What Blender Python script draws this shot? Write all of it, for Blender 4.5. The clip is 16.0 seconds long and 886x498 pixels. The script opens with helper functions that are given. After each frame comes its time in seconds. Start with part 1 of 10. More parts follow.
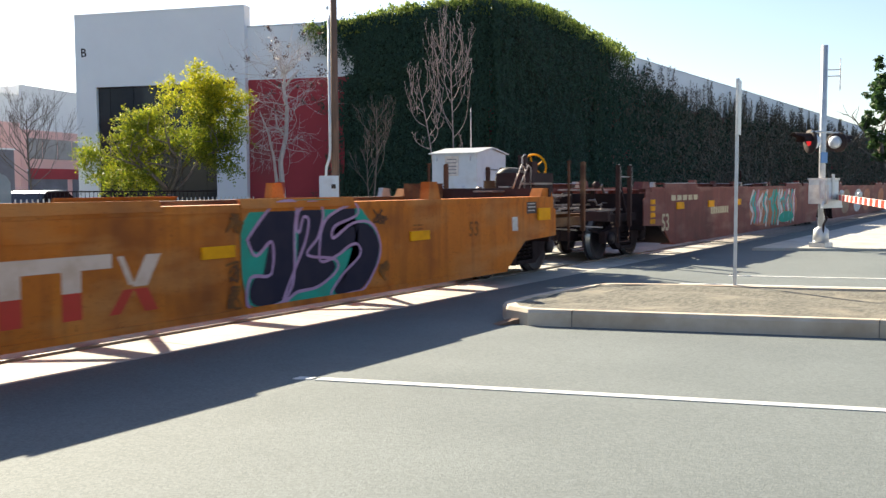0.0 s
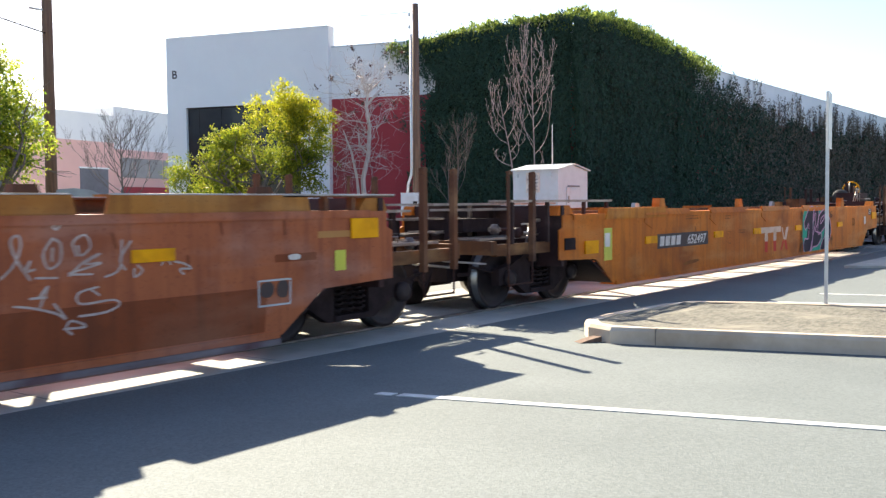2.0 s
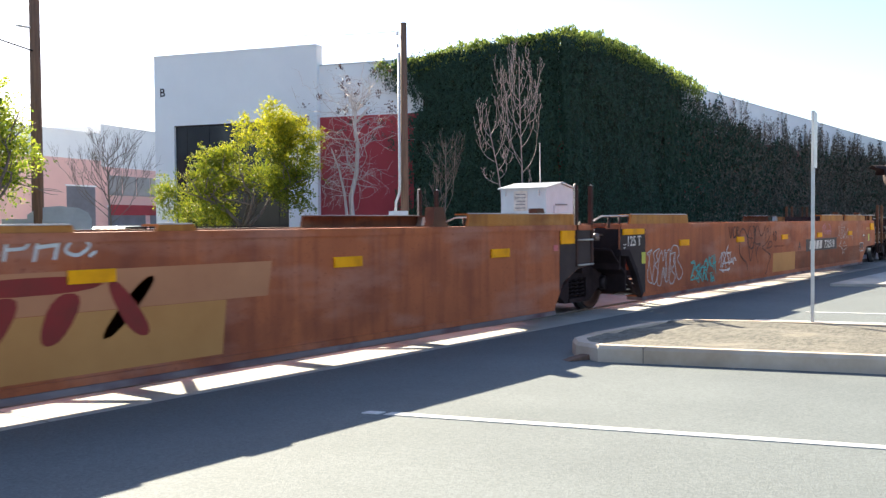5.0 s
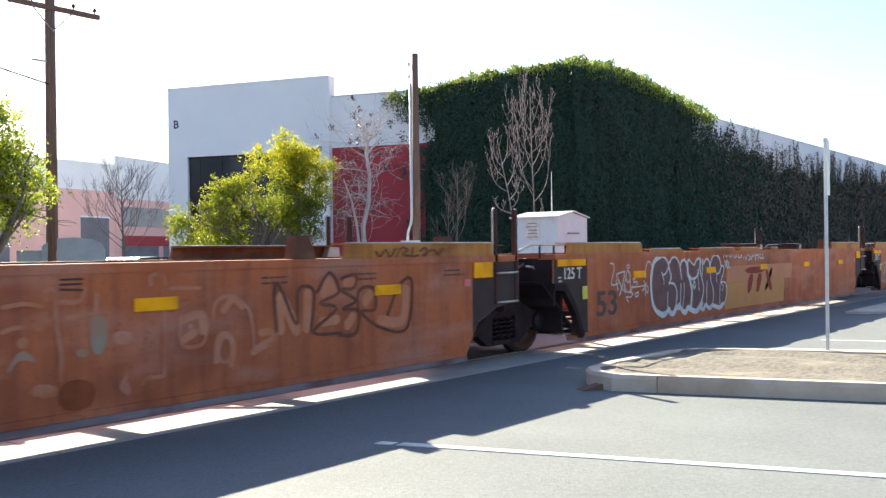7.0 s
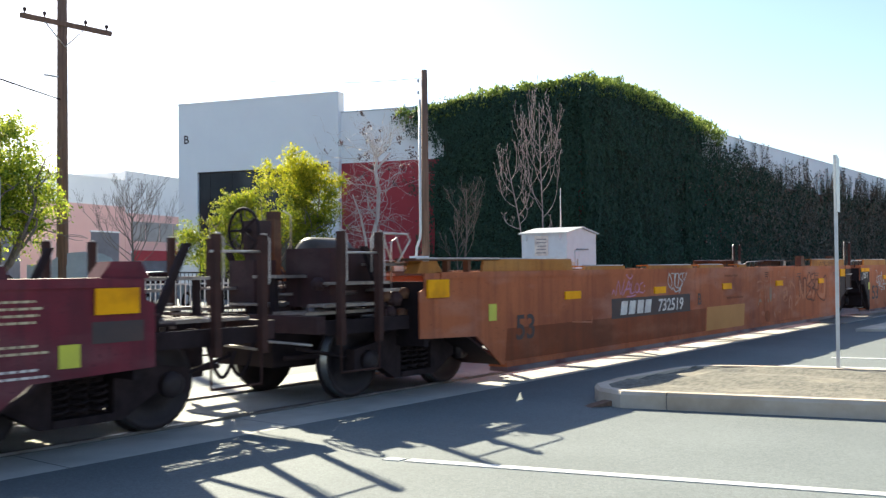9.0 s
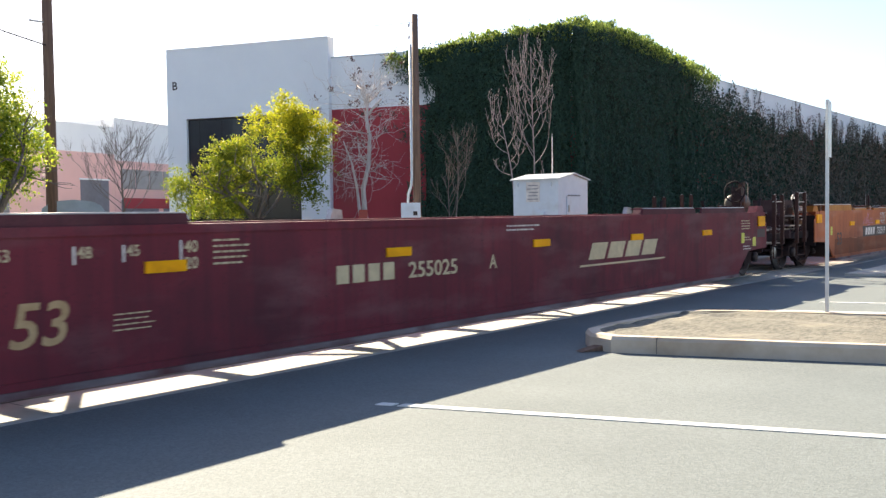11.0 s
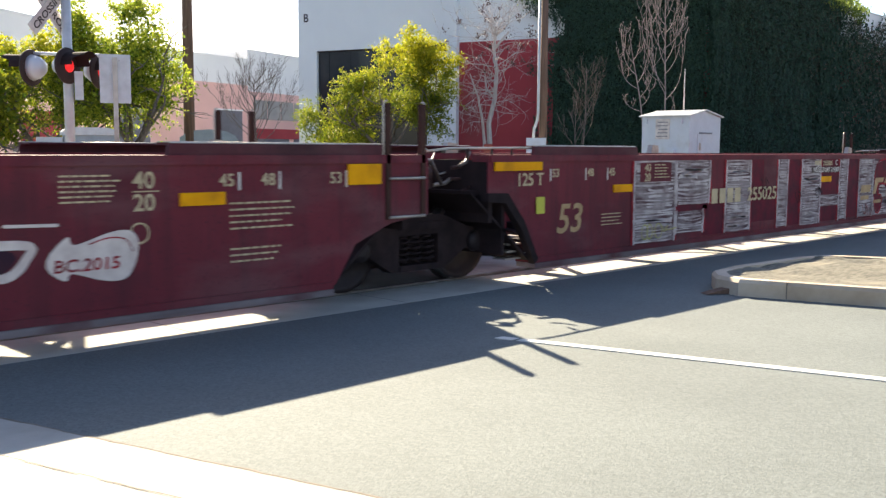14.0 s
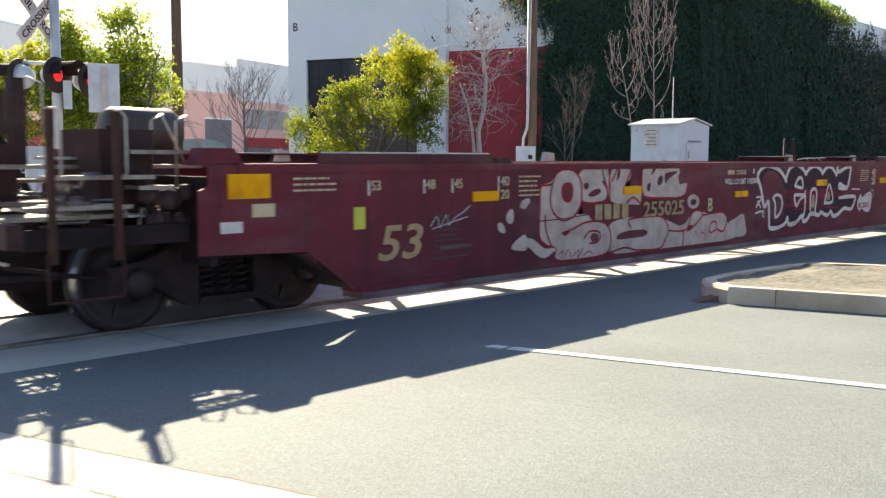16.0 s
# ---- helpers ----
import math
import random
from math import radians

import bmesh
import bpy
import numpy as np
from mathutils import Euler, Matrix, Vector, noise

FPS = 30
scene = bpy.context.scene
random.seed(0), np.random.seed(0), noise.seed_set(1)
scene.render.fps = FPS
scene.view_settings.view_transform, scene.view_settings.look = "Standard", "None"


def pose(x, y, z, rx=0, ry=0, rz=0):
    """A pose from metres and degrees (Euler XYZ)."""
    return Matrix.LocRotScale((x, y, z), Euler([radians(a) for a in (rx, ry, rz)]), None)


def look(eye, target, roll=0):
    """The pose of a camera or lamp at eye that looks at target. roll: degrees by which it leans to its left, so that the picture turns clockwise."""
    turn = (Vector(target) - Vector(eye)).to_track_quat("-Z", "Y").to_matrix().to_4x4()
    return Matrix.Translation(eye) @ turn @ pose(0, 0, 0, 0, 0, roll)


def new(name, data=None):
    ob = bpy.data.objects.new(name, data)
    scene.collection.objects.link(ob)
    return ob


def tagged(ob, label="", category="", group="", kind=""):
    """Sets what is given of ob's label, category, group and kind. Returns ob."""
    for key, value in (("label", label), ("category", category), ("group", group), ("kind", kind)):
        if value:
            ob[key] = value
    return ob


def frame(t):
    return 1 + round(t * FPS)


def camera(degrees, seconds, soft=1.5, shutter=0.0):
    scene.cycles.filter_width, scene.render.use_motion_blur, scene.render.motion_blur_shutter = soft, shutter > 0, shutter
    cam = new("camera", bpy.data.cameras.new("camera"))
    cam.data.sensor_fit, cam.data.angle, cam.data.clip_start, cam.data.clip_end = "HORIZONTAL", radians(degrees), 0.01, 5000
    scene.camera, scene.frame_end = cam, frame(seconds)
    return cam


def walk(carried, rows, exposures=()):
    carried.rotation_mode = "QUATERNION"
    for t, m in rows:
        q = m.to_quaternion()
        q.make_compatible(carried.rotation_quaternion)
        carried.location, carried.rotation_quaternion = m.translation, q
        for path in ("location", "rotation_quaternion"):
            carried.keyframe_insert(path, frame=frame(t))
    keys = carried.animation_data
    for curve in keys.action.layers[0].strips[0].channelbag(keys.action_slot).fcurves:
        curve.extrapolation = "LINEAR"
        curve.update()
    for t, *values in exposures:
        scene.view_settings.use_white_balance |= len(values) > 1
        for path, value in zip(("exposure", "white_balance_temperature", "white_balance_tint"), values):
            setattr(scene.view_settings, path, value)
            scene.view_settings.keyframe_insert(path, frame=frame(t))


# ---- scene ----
# World: the track runs along x, the train rolls towards +x, z = 0 is road and rail level.
EYE = 1.57
cam = camera(49.6, 16.0, soft=1.4, shutter=0.15)
PATH = [
    (0.0, -57.85, -3.77, 0.28), (0.5, -55.79, -3.41, 0.78), (1.0, -54.89, -3.21, 1.19), (1.5, -52.98, -2.92, 0.82),
    (2.0, -53.02, -2.74, 0.46), (2.5, -53.34, -2.58, 0.51), (3.0, -53.61, -2.48, 0.29), (3.5, -53.89, -2.36, 0.33),
    (4.0, -54.01, -2.26, 0.27), (6.5, -53.10, -0.22, 0.74), (7.0, -53.02, 0.10, 0.69), (7.5, -52.69, 0.89, 0.05),
    (8.0, -51.98, 2.02, 0.0), (8.5, -52.02, 1.76, 0.10), (9.0, -52.50, 1.04, 0.50), (11.5, -52.08, -3.39, 0.84),
    (12.0, -45.95, -4.31, 0.83), (12.5, -43.69, -5.17, 0.51), (13.0, -44.15, -5.92, -0.18), (13.5, -45.04, -6.09, -0.43),
    (14.0, -45.57, -6.01, -0.35), (14.5, -45.90, -5.87, -0.21), (15.0, -46.03, -5.67, -0.41), (15.5, -46.14, -5.56, -0.38),
    (16.0, -46.18, -5.50, -0.24)]
EXPOSURE = [(0.0, 0.95, 6250, 15), (1.0, 1.08, 6200, 16), (2.5, 1.31, 6100, 16), (4.0, 1.27, 6100, 16), (6.5, 1.34, 6050, 17), (7.0, 1.36, 6050, 17), (8.0, 0.96, 5850, 8), (8.5, 1.02, 5850, 8), (9.0, 1.12, 6000, 12),
            (11.5, 1.38, 6450, 17), (12.0, 1.54, 6600, 17), (12.5, 1.36, 6600, 17), (14.0, 1.22, 6500, 16), (16.0, 1.20, 6450, 14)]
walk(cam, [(t, pose(0, 0, EYE, 90 + pitch, roll, yaw)) for t, yaw, pitch, roll in PATH], exposures=[(t, e + 0.57, k, tint) for t, e, k, tint in EXPOSURE])

# ---- light ----
SUN_AZ, SUN_EL = 65.6, 31.5          # degrees, counted from +x towards +y
world = bpy.data.worlds.new("sky")
scene.world = world
world.use_nodes = True
wn = world.node_tree.nodes
sky = wn.new("ShaderNodeTexSky")
sky.sky_type, sky.sun_disc = "NISHITA", False
sky.sun_elevation, sky.sun_rotation = radians(SUN_EL), radians(90 - SUN_AZ)
sky.air_density, sky.dust_density, sky.ozone_density = 1.0, 0.9, 1.5
wn["Background"].inputs["Strength"].default_value = 0.064
world.node_tree.links.new(sky.outputs[0], wn["Background"].inputs["Color"])
sun_data = bpy.data.lights.new("sun", "SUN")
sun_data.energy, sun_data.angle, sun_data.color = 5.2, radians(0.5), (0.98, 0.885, 0.635)
sun = new("sun", sun_data)
ca, sa, ce, se = math.cos(radians(SUN_AZ)), math.sin(radians(SUN_AZ)), math.cos(radians(SUN_EL)), math.sin(radians(SUN_EL))
sun.matrix_basis = look((60 * ca * ce, 60 * sa * ce, 60 * se), (0, 0, 0))


# ---- materials ----
def material(name, base, other=None, scale=3.0, rough=0.7, metal=0.0, bump=0.15, grain=60.0, stretch=(1, 1, 1), low=0.35, high=0.65,
             stain=None, stain_scale=0.6, emit=None, strength=0.0, vary=0.0, specular=0.5):
    """Two-scale procedural surface: broad blotches between base and other, fine grain, optional stains with a shape of their own."""
    m = bpy.data.materials.new(name)
    m.use_nodes = True
    nt = m.node_tree
    n, link = nt.nodes, nt.links.new
    bsdf = n["Principled BSDF"]
    bsdf.inputs["Roughness"].default_value, bsdf.inputs["Metallic"].default_value = rough, metal
    bsdf.inputs["Specular IOR Level"].default_value = specular
    tc = n.new("ShaderNodeTexCoord")
    mp = n.new("ShaderNodeMapping")
    mp.inputs["Scale"].default_value = stretch
    link(tc.outputs["Object"], mp.inputs["Vector"])
    big = n.new("ShaderNodeTexNoise")
    big.inputs["Scale"].default_value, big.inputs["Detail"].default_value, big.inputs["Roughness"].default_value = scale, 6.0, 0.6
    link(mp.outputs[0], big.inputs["Vector"])
    ramp = n.new("ShaderNodeValToRGB")
    other = other or tuple(c * 0.8 for c in base)
    ramp.color_ramp.elements[0].position, ramp.color_ramp.elements[1].position = low, high
    ramp.color_ramp.elements[0].color, ramp.color_ramp.elements[1].color = (*other, 1), (*base, 1)
    link(big.outputs[0], ramp.inputs[0])
    colour = ramp.outputs[0]
    if stain:
        st = n.new("ShaderNodeTexNoise")
        st.inputs["Scale"].default_value, st.inputs["Detail"].default_value = stain_scale, 8.0
        link(tc.outputs["Object"], st.inputs["Vector"])
        sr = n.new("ShaderNodeValToRGB")
        sr.color_ramp.elements[0].position, sr.color_ramp.elements[1].position = 0.52, 0.72
        link(st.outputs[0], sr.inputs[0])
        mx = n.new("ShaderNodeMix")
        mx.data_type = "RGBA"
        link(sr.outputs[0], mx.inputs[0])
        link(colour, mx.inputs[6])
        mx.inputs[7].default_value = (*stain, 1)
        colour = mx.outputs[2]
    if vary:
        info = n.new("ShaderNodeNewGeometry")
        hv = n.new("ShaderNodeHueSaturation")
        mr = n.new("ShaderNodeMapRange")
        mr.inputs["To Min"].default_value, mr.inputs["To Max"].default_value = 1 - vary, 1 + vary
        link(info.outputs["Random Per Island"], mr.inputs["Value"])
        link(mr.outputs[0], hv.inputs["Value"])
        link(colour, hv.inputs["Color"])
        colour = hv.outputs[0]
    link(colour, bsdf.inputs["Base Color"])
    if bump:
        fine = n.new("ShaderNodeTexNoise")
        fine.inputs["Scale"].default_value, fine.inputs["Detail"].default_value = grain, 4.0
        link(mp.outputs[0], fine.inputs["Vector"])
        bp = n.new("ShaderNodeBump")
        bp.inputs["Strength"].default_value, bp.inputs["Distance"].default_value = bump, 0.01
        link(fine.outputs[0], bp.inputs["Height"])
        link(bp.outputs[0], bsdf.inputs["Normal"])
    if emit:
        bsdf.inputs["Emission Color"].default_value, bsdf.inputs["Emission Strength"].default_value = (*emit, 1), strength
    return m




def asphalt():
    """Grey road surface: aggregate speckle, broad patches and fine cracks' shade."""
    m = material("asphalt", (0.146, 0.164, 0.160), (0.123, 0.139, 0.137), 0.5, 0.84, bump=0.5, grain=70, stain=(0.110, 0.126, 0.124), stain_scale=0.35)
    n, link = m.node_tree.nodes, m.node_tree.links.new
    bsdf = n["Principled BSDF"]
    src = bsdf.inputs["Base Color"].links[0].from_socket
    tc = n.new("ShaderNodeTexCoord")
    sp = n.new("ShaderNodeTexVoronoi")
    sp.inputs["Scale"].default_value = 55.0
    link(tc.outputs["Object"], sp.inputs["Vector"])
    mr = n.new("ShaderNodeMapRange")
    mr.inputs["From Min"].default_value, mr.inputs["From Max"].default_value = 0.0, 1.0
    mr.inputs["To Min"].default_value, mr.inputs["To Max"].default_value = 0.80, 1.18
    link(sp.outputs["Color"], mr.inputs["Value"])
    hv = n.new("ShaderNodeHueSaturation")
    link(mr.outputs[0], hv.inputs["Value"])
    link(src, hv.inputs["Color"])
    link(hv.outputs[0], bsdf.inputs["Base Color"])
    return m


ASPHALT = asphalt()
CONCRETE = material("concrete", (0.49, 0.465, 0.41), (0.40, 0.38, 0.335), 1.5, 0.9, bump=0.3, grain=80, stain=(0.33, 0.30, 0.26), stain_scale=1.2)
KERB_STONE = material("kerb_concrete", (0.62, 0.52, 0.41), (0.50, 0.40, 0.30), 2.5, 0.9, bump=0.3, grain=70, stain=(0.36, 0.26, 0.17), stain_scale=0.9)
LINE_PAINT = material("line_paint", (0.72, 0.71, 0.67), (0.54, 0.53, 0.50), 6.0, 0.7, bump=0.2, grain=90)
DIRT = material("bare_soil", (0.185, 0.170, 0.132), (0.095, 0.086, 0.068), 9.0, 0.95, bump=1.0, grain=30, stretch=(1, 2.5, 1), low=0.38, high=0.62, stain=(0.25, 0.22, 0.165), stain_scale=2.0)
BALLAST = material("ballast", (0.33, 0.30, 0.27), (0.22, 0.20, 0.18), 9.0, 0.95, bump=1.0, grain=20)
RAIL = material("rail_steel", (0.24, 0.22, 0.21), (0.13, 0.11, 0.10), 5.0, 0.42, 0.7, 0.1)


def car_paint(name, base, other, rust, dust):
    """Old freight-car enamel: blotches, rain streaks of rust from the top chord, dust and scuffs towards pale."""
    m = material(name, base, other, 1.1, 0.68, stretch=(1, 1, 0.5), stain=rust, stain_scale=0.8, specular=0.2)
    n, link = m.node_tree.nodes, m.node_tree.links.new
    bsdf = n["Principled BSDF"]
    colour = bsdf.inputs["Base Color"].links[0].from_socket
    tc = n.new("ShaderNodeTexCoord")
    for size, stretch, tint, lo, hi in ((2.2, (3.5, 3.5, 0.22), rust, 0.48, 0.76), (1.5, (0.6, 1, 2.0), dust, 0.49, 0.78), (38.0, (1, 1, 1), rust, 0.60, 0.72)):
        mp = n.new("ShaderNodeMapping")
        mp.inputs["Scale"].default_value = stretch
        link(tc.outputs["Object"], mp.inputs["Vector"])
        nz = n.new("ShaderNodeTexNoise")
        nz.inputs["Scale"].default_value, nz.inputs["Detail"].default_value = size, 6.0
        link(mp.outputs[0], nz.inputs["Vector"])
        mr = n.new("ShaderNodeMapRange")
        mr.inputs["From Min"].default_value, mr.inputs["From Max"].default_value, mr.inputs["To Max"].default_value = lo, hi, 0.75
        link(nz.outputs[0], mr.inputs["Value"])
        mx = n.new("ShaderNodeMix")
        mx.data_type = "RGBA"
        link(mr.outputs[0], mx.inputs[0])
        link(colour, mx.inputs[6])
        mx.inputs[7].default_value = (*tint, 1)
        colour = mx.outputs[2]
    link(colour, bsdf.inputs["Base Color"])
    return m


YELLOW_PAINT = car_paint("yellow_car_paint", (0.62, 0.180, 0.016), (0.50, 0.132, 0.014), (0.24, 0.068, 0.016), (0.60, 0.26, 0.08))
BROWN_PAINT = car_paint("rusty_orange_car_paint", (0.45, 0.132, 0.050), (0.35, 0.098, 0.040), (0.20, 0.056, 0.030), (0.44, 0.21, 0.15))
MAROON_PAINT = car_paint("maroon_car_paint", (0.176, 0.027, 0.039), (0.128, 0.021, 0.031), (0.070, 0.020, 0.027), (0.18, 0.08, 0.085))
DARK_MAROON = car_paint("dark_maroon_ledge_paint", (0.105, 0.026, 0.034), (0.078, 0.021, 0.028), (0.045, 0.018, 0.022), (0.14, 0.07, 0.07))
RED_BROWN_PAINT = car_paint("faded_red_car_paint", (0.24, 0.075, 0.058), (0.18, 0.056, 0.046), (0.11, 0.042, 0.035), (0.33, 0.18, 0.14))
BLACK_STEEL = material("sooty_steel", (0.036, 0.024, 0.025), (0.020, 0.014, 0.015), 3.0, 0.85, 0.0, 0.3, 30, specular=0.12)
DARK_PANEL = material("dark_grey_paint", (0.056, 0.038, 0.036), (0.036, 0.025, 0.025), 2.0, 0.7, specular=0.2)
GALVANISED = material("worn_steel_edge", (0.56, 0.51, 0.46), (0.36, 0.31, 0.27), 4.0, 0.36, 0.5, 0.1)
WHEEL_STEEL = material("wheel_steel", (0.040, 0.028, 0.029), (0.020, 0.014, 0.015), 3.0, 0.55, 0.2, 0.1, specular=0.3)
TREAD = material("polished_wheel_rim", (0.30, 0.29, 0.28), (0.19, 0.18, 0.17), 3.0, 0.28, 1.0, 0.0)
PLATE_YELLOW = material("reflective_yellow", (0.93, 0.415, 0.004), (0.82, 0.34, 0.004), 4.0, 0.6, stain=(0.60, 0.24, 0.01), stain_scale=3.0, specular=0.1)
WHITE_PAINT = material("white_lettering", (0.76, 0.70, 0.64), (0.56, 0.49, 0.45), 6.0, 0.6, specular=0.25)
TAN_LETTERS = material("weathered_tan_lettering", (0.46, 0.33, 0.17), (0.30, 0.20, 0.11), 7.0, 0.6)
CREAM_PAINT = material("cream_lettering", (0.62, 0.50, 0.30), (0.48, 0.38, 0.23), 6.0, 0.6)
WHITE_WALL = material("white_stucco", (0.86, 0.86, 0.86), (0.81, 0.81, 0.82), 0.35, 0.9, bump=0.2, grain=30)
PINK_WALL = material("pink_stucco", (0.84, 0.52, 0.47), (0.78, 0.48, 0.43), 0.3, 0.9, bump=0.2, grain=30)
RED_WALL = material("red_stucco", (0.42, 0.055, 0.065), (0.35, 0.045, 0.055), 0.4, 0.9, bump=0.2, grain=30, stain=(0.28, 0.06, 0.06), stain_scale=0.5)
DARK_GLASS = material("dark_glass", (0.012, 0.014, 0.018), (0.02, 0.022, 0.026), 0.4, 0.08, bump=0.0)
POLE_WOOD = material("weathered_pole_wood", (0.21, 0.125, 0.085), (0.13, 0.078, 0.055), 3.0, 0.9, bump=0.6, grain=14, stretch=(6, 6, 0.4))
SILVER = material("aluminium_paint", (0.62, 0.63, 0.64), (0.50, 0.51, 0.52), 5.0, 0.4, 0.3, 0.05)
HUT_PAINT = material("pale_grey_hut_paint", (0.66, 0.69, 0.73), (0.58, 0.61, 0.65), 2.0, 0.5, 0.1, 0.05, stain=(0.50, 0.50, 0.50), stain_scale=2.0)
OCHRE_EDGE = car_paint("worn_ochre_ledge_paint", (0.46, 0.19, 0.036), (0.37, 0.14, 0.030), (0.19, 0.065, 0.02), (0.48, 0.25, 0.09))
OCHRE_LEDGE = car_paint("worn_mustard_ledge_paint", (0.56, 0.20, 0.022), (0.46, 0.15, 0.018), (0.22, 0.07, 0.016), (0.60, 0.30, 0.10))
POST_RUST = material("rusty_post_paint", (0.070, 0.030, 0.023), (0.042, 0.020, 0.016), 4.0, 0.75, bump=0.2, specular=0.2)
TRUCK_DUST = material("dusty_cast_steel", (0.046, 0.031, 0.031), (0.022, 0.015, 0.016), 4.0, 0.9, bump=0.4, grain=25, specular=0.1)
DARK_BROWN = car_paint("dark_brown_repaint", (0.27, 0.066, 0.021), (0.20, 0.05, 0.018), (0.13, 0.04, 0.018), (0.32, 0.13, 0.07))
CHORD_DUST = material("dust_grey_chord_paint", (0.25, 0.21, 0.215), (0.15, 0.115, 0.12), 2.0, 0.8, bump=0.2, stretch=(0.4, 1, 2), stain=(0.10, 0.035, 0.04), stain_scale=1.5, specular=0.2)
TANK_PAINT = material("dusty_tank_enamel", (0.085, 0.070, 0.052), (0.045, 0.035, 0.028), 3.0, 0.55, 0.0, 0.1, specular=0.35)
JOINT_DARK = material("kerb_joint_dirt", (0.24, 0.20, 0.165), (0.16, 0.135, 0.11), 6.0, 0.95)
BEAM_RUST = car_paint("dusty_rust_beam", (0.17, 0.066, 0.030), (0.10, 0.042, 0.025), (0.05, 0.03, 0.024), (0.30, 0.16, 0.08))
BEAM_OCHRE = car_paint("dusty_ochre_beam", (0.175, 0.070, 0.025), (0.10, 0.042, 0.020), (0.08, 0.04, 0.024), (0.40, 0.23, 0.10))
BEAM_DARK = car_paint("sooty_maroon_beam", (0.060, 0.026, 0.026), (0.036, 0.020, 0.020), (0.024, 0.017, 0.016), (0.10, 0.06, 0.055))
PIPE_GREY = material("dull_pipe_steel", (0.26, 0.21, 0.19), (0.11, 0.085, 0.08), 5.0, 0.36, 0.5, 0.1)
GRATE_STEEL = material("dusty_grating_steel", (0.36, 0.31, 0.28), (0.18, 0.14, 0.12), 5.0, 0.38, 0.4, 0.1)

# ---- mesh helpers ----
def box(bm, x0, x1, y0, y1, z0, z1):
    v = [bm.verts.new(p) for p in ((x0, y0, z0), (x1, y0, z0), (x1, y1, z0), (x0, y1, z0), (x0, y0, z1), (x1, y0, z1), (x1, y1, z1), (x0, y1, z1))]
    for f in ((0, 3, 2, 1), (4, 5, 6, 7), (0, 1, 5, 4), (1, 2, 6, 5), (2, 3, 7, 6), (3, 0, 4, 7)):
        bm.faces.new([v[i] for i in f])


def prism(bm, pts, y0, y1):
    """A flat outline in x, z given thickness from y0 to y1."""
    a = [bm.verts.new((x, y0, z)) for x, z in pts]
    b = [bm.verts.new((x, y1, z)) for x, z in pts]
    bm.faces.new(a)
    bm.faces.new(b[::-1])
    for i in range(len(pts)):
        j = (i + 1) % len(pts)
        bm.faces.new((a[i], b[i], b[j], a[j]))


def slab(bm, pts, z0, z1):
    """A flat outline in x, y given height from z0 to z1."""
    a = [bm.verts.new((x, y, z0)) for x, y in pts]
    b = [bm.verts.new((x, y, z1)) for x, y in pts]
    bm.faces.new(a[::-1])
    bm.faces.new(b)
    for i in range(len(pts)):
        j = (i + 1) % len(pts)
        bm.faces.new((a[i], a[j], b[j], b[i]))


def tube(bm, points, r, sides=8, r_end=None, close=True):
    """A round bar along points, tapering to r_end."""
    points = [Vector(p) for p in points]
    rings, side = [], None
    for i, p in enumerate(points):
        d = (points[min(i + 1, len(points) - 1)] - points[max(i - 1, 0)]).normalized()
        side = d.orthogonal().normalized() if side is None else (side - d * side.dot(d)).normalized()
        up = d.cross(side)
        rr = r if r_end is None else r + (r_end - r) * i / (len(points) - 1)
        rings.append([bm.verts.new(p + (side * math.cos(a) + up * math.sin(a)) * rr) for a in (math.tau * k / sides for k in range(sides))])
    for a, b in zip(rings, rings[1:]):
        for k in range(sides):
            bm.faces.new((a[k], a[(k + 1) % sides], b[(k + 1) % sides], b[k])).smooth = True
    if close:
        bm.faces.new(rings[0][::-1])
        bm.faces.new(rings[-1])


def lathe(bm, profile, sides=28, axis="y"):
    """Profile rows of (radius, place along the axis)."""
    rings = []
    for r, h in profile:
        ring = []
        for k in range(sides):
            a = math.tau * k / sides
            p = (r * math.cos(a), h, r * math.sin(a)) if axis == "y" else (r * math.cos(a), r * math.sin(a), h) if axis == "z" else (h, r * math.cos(a), r * math.sin(a))
            ring.append(bm.verts.new(p))
        rings.append(ring)
    for a, b in zip(rings, rings[1:]):
        for k in range(sides):
            bm.faces.new((a[k], a[(k + 1) % sides], b[(k + 1) % sides], b[k])).smooth = True
    bm.faces.new(rings[0][::-1])
    bm.faces.new(rings[-1])


def part(name, bm, mat, parent=None, label="", at=None, bevel=0.0, second=None):
    """Links a bmesh as one mesh object, under parent if given."""
    if bevel:
        bmesh.ops.bevel(bm, geom=[e for e in bm.edges if len(e.link_faces) == 2 and e.calc_face_angle(0) > 0.6], offset=bevel, segments=2, affect="EDGES")
    bmesh.ops.recalc_face_normals(bm, faces=bm.faces)
    me = bpy.data.meshes.new(name)
    bm.to_mesh(me)
    bm.free()
    me.materials.append(mat)
    if second:
        me.materials.append(second)
    ob = new(name, me)
    if parent:
        ob.parent = parent
    if at is not None:
        ob.matrix_basis = at
    if label:
        tagged(ob, label)
    return ob


def built(name, make, mat, parent=None, label="", at=None, bevel=0.0):
    bm = bmesh.new()
    make(bm)
    return part(name, bm, mat, parent, label, at, bevel)


def boxed(name, dims, mat, parent=None, label="", bevel=0.0):
    bm = bmesh.new()
    box(bm, *dims)
    return part(name, bm, mat, parent, label, None, bevel)


def thing(name, label, category, group="", at=None):
    ob = tagged(new(name), label, category, group)
    if at is not None:
        ob.matrix_basis = at
    return ob


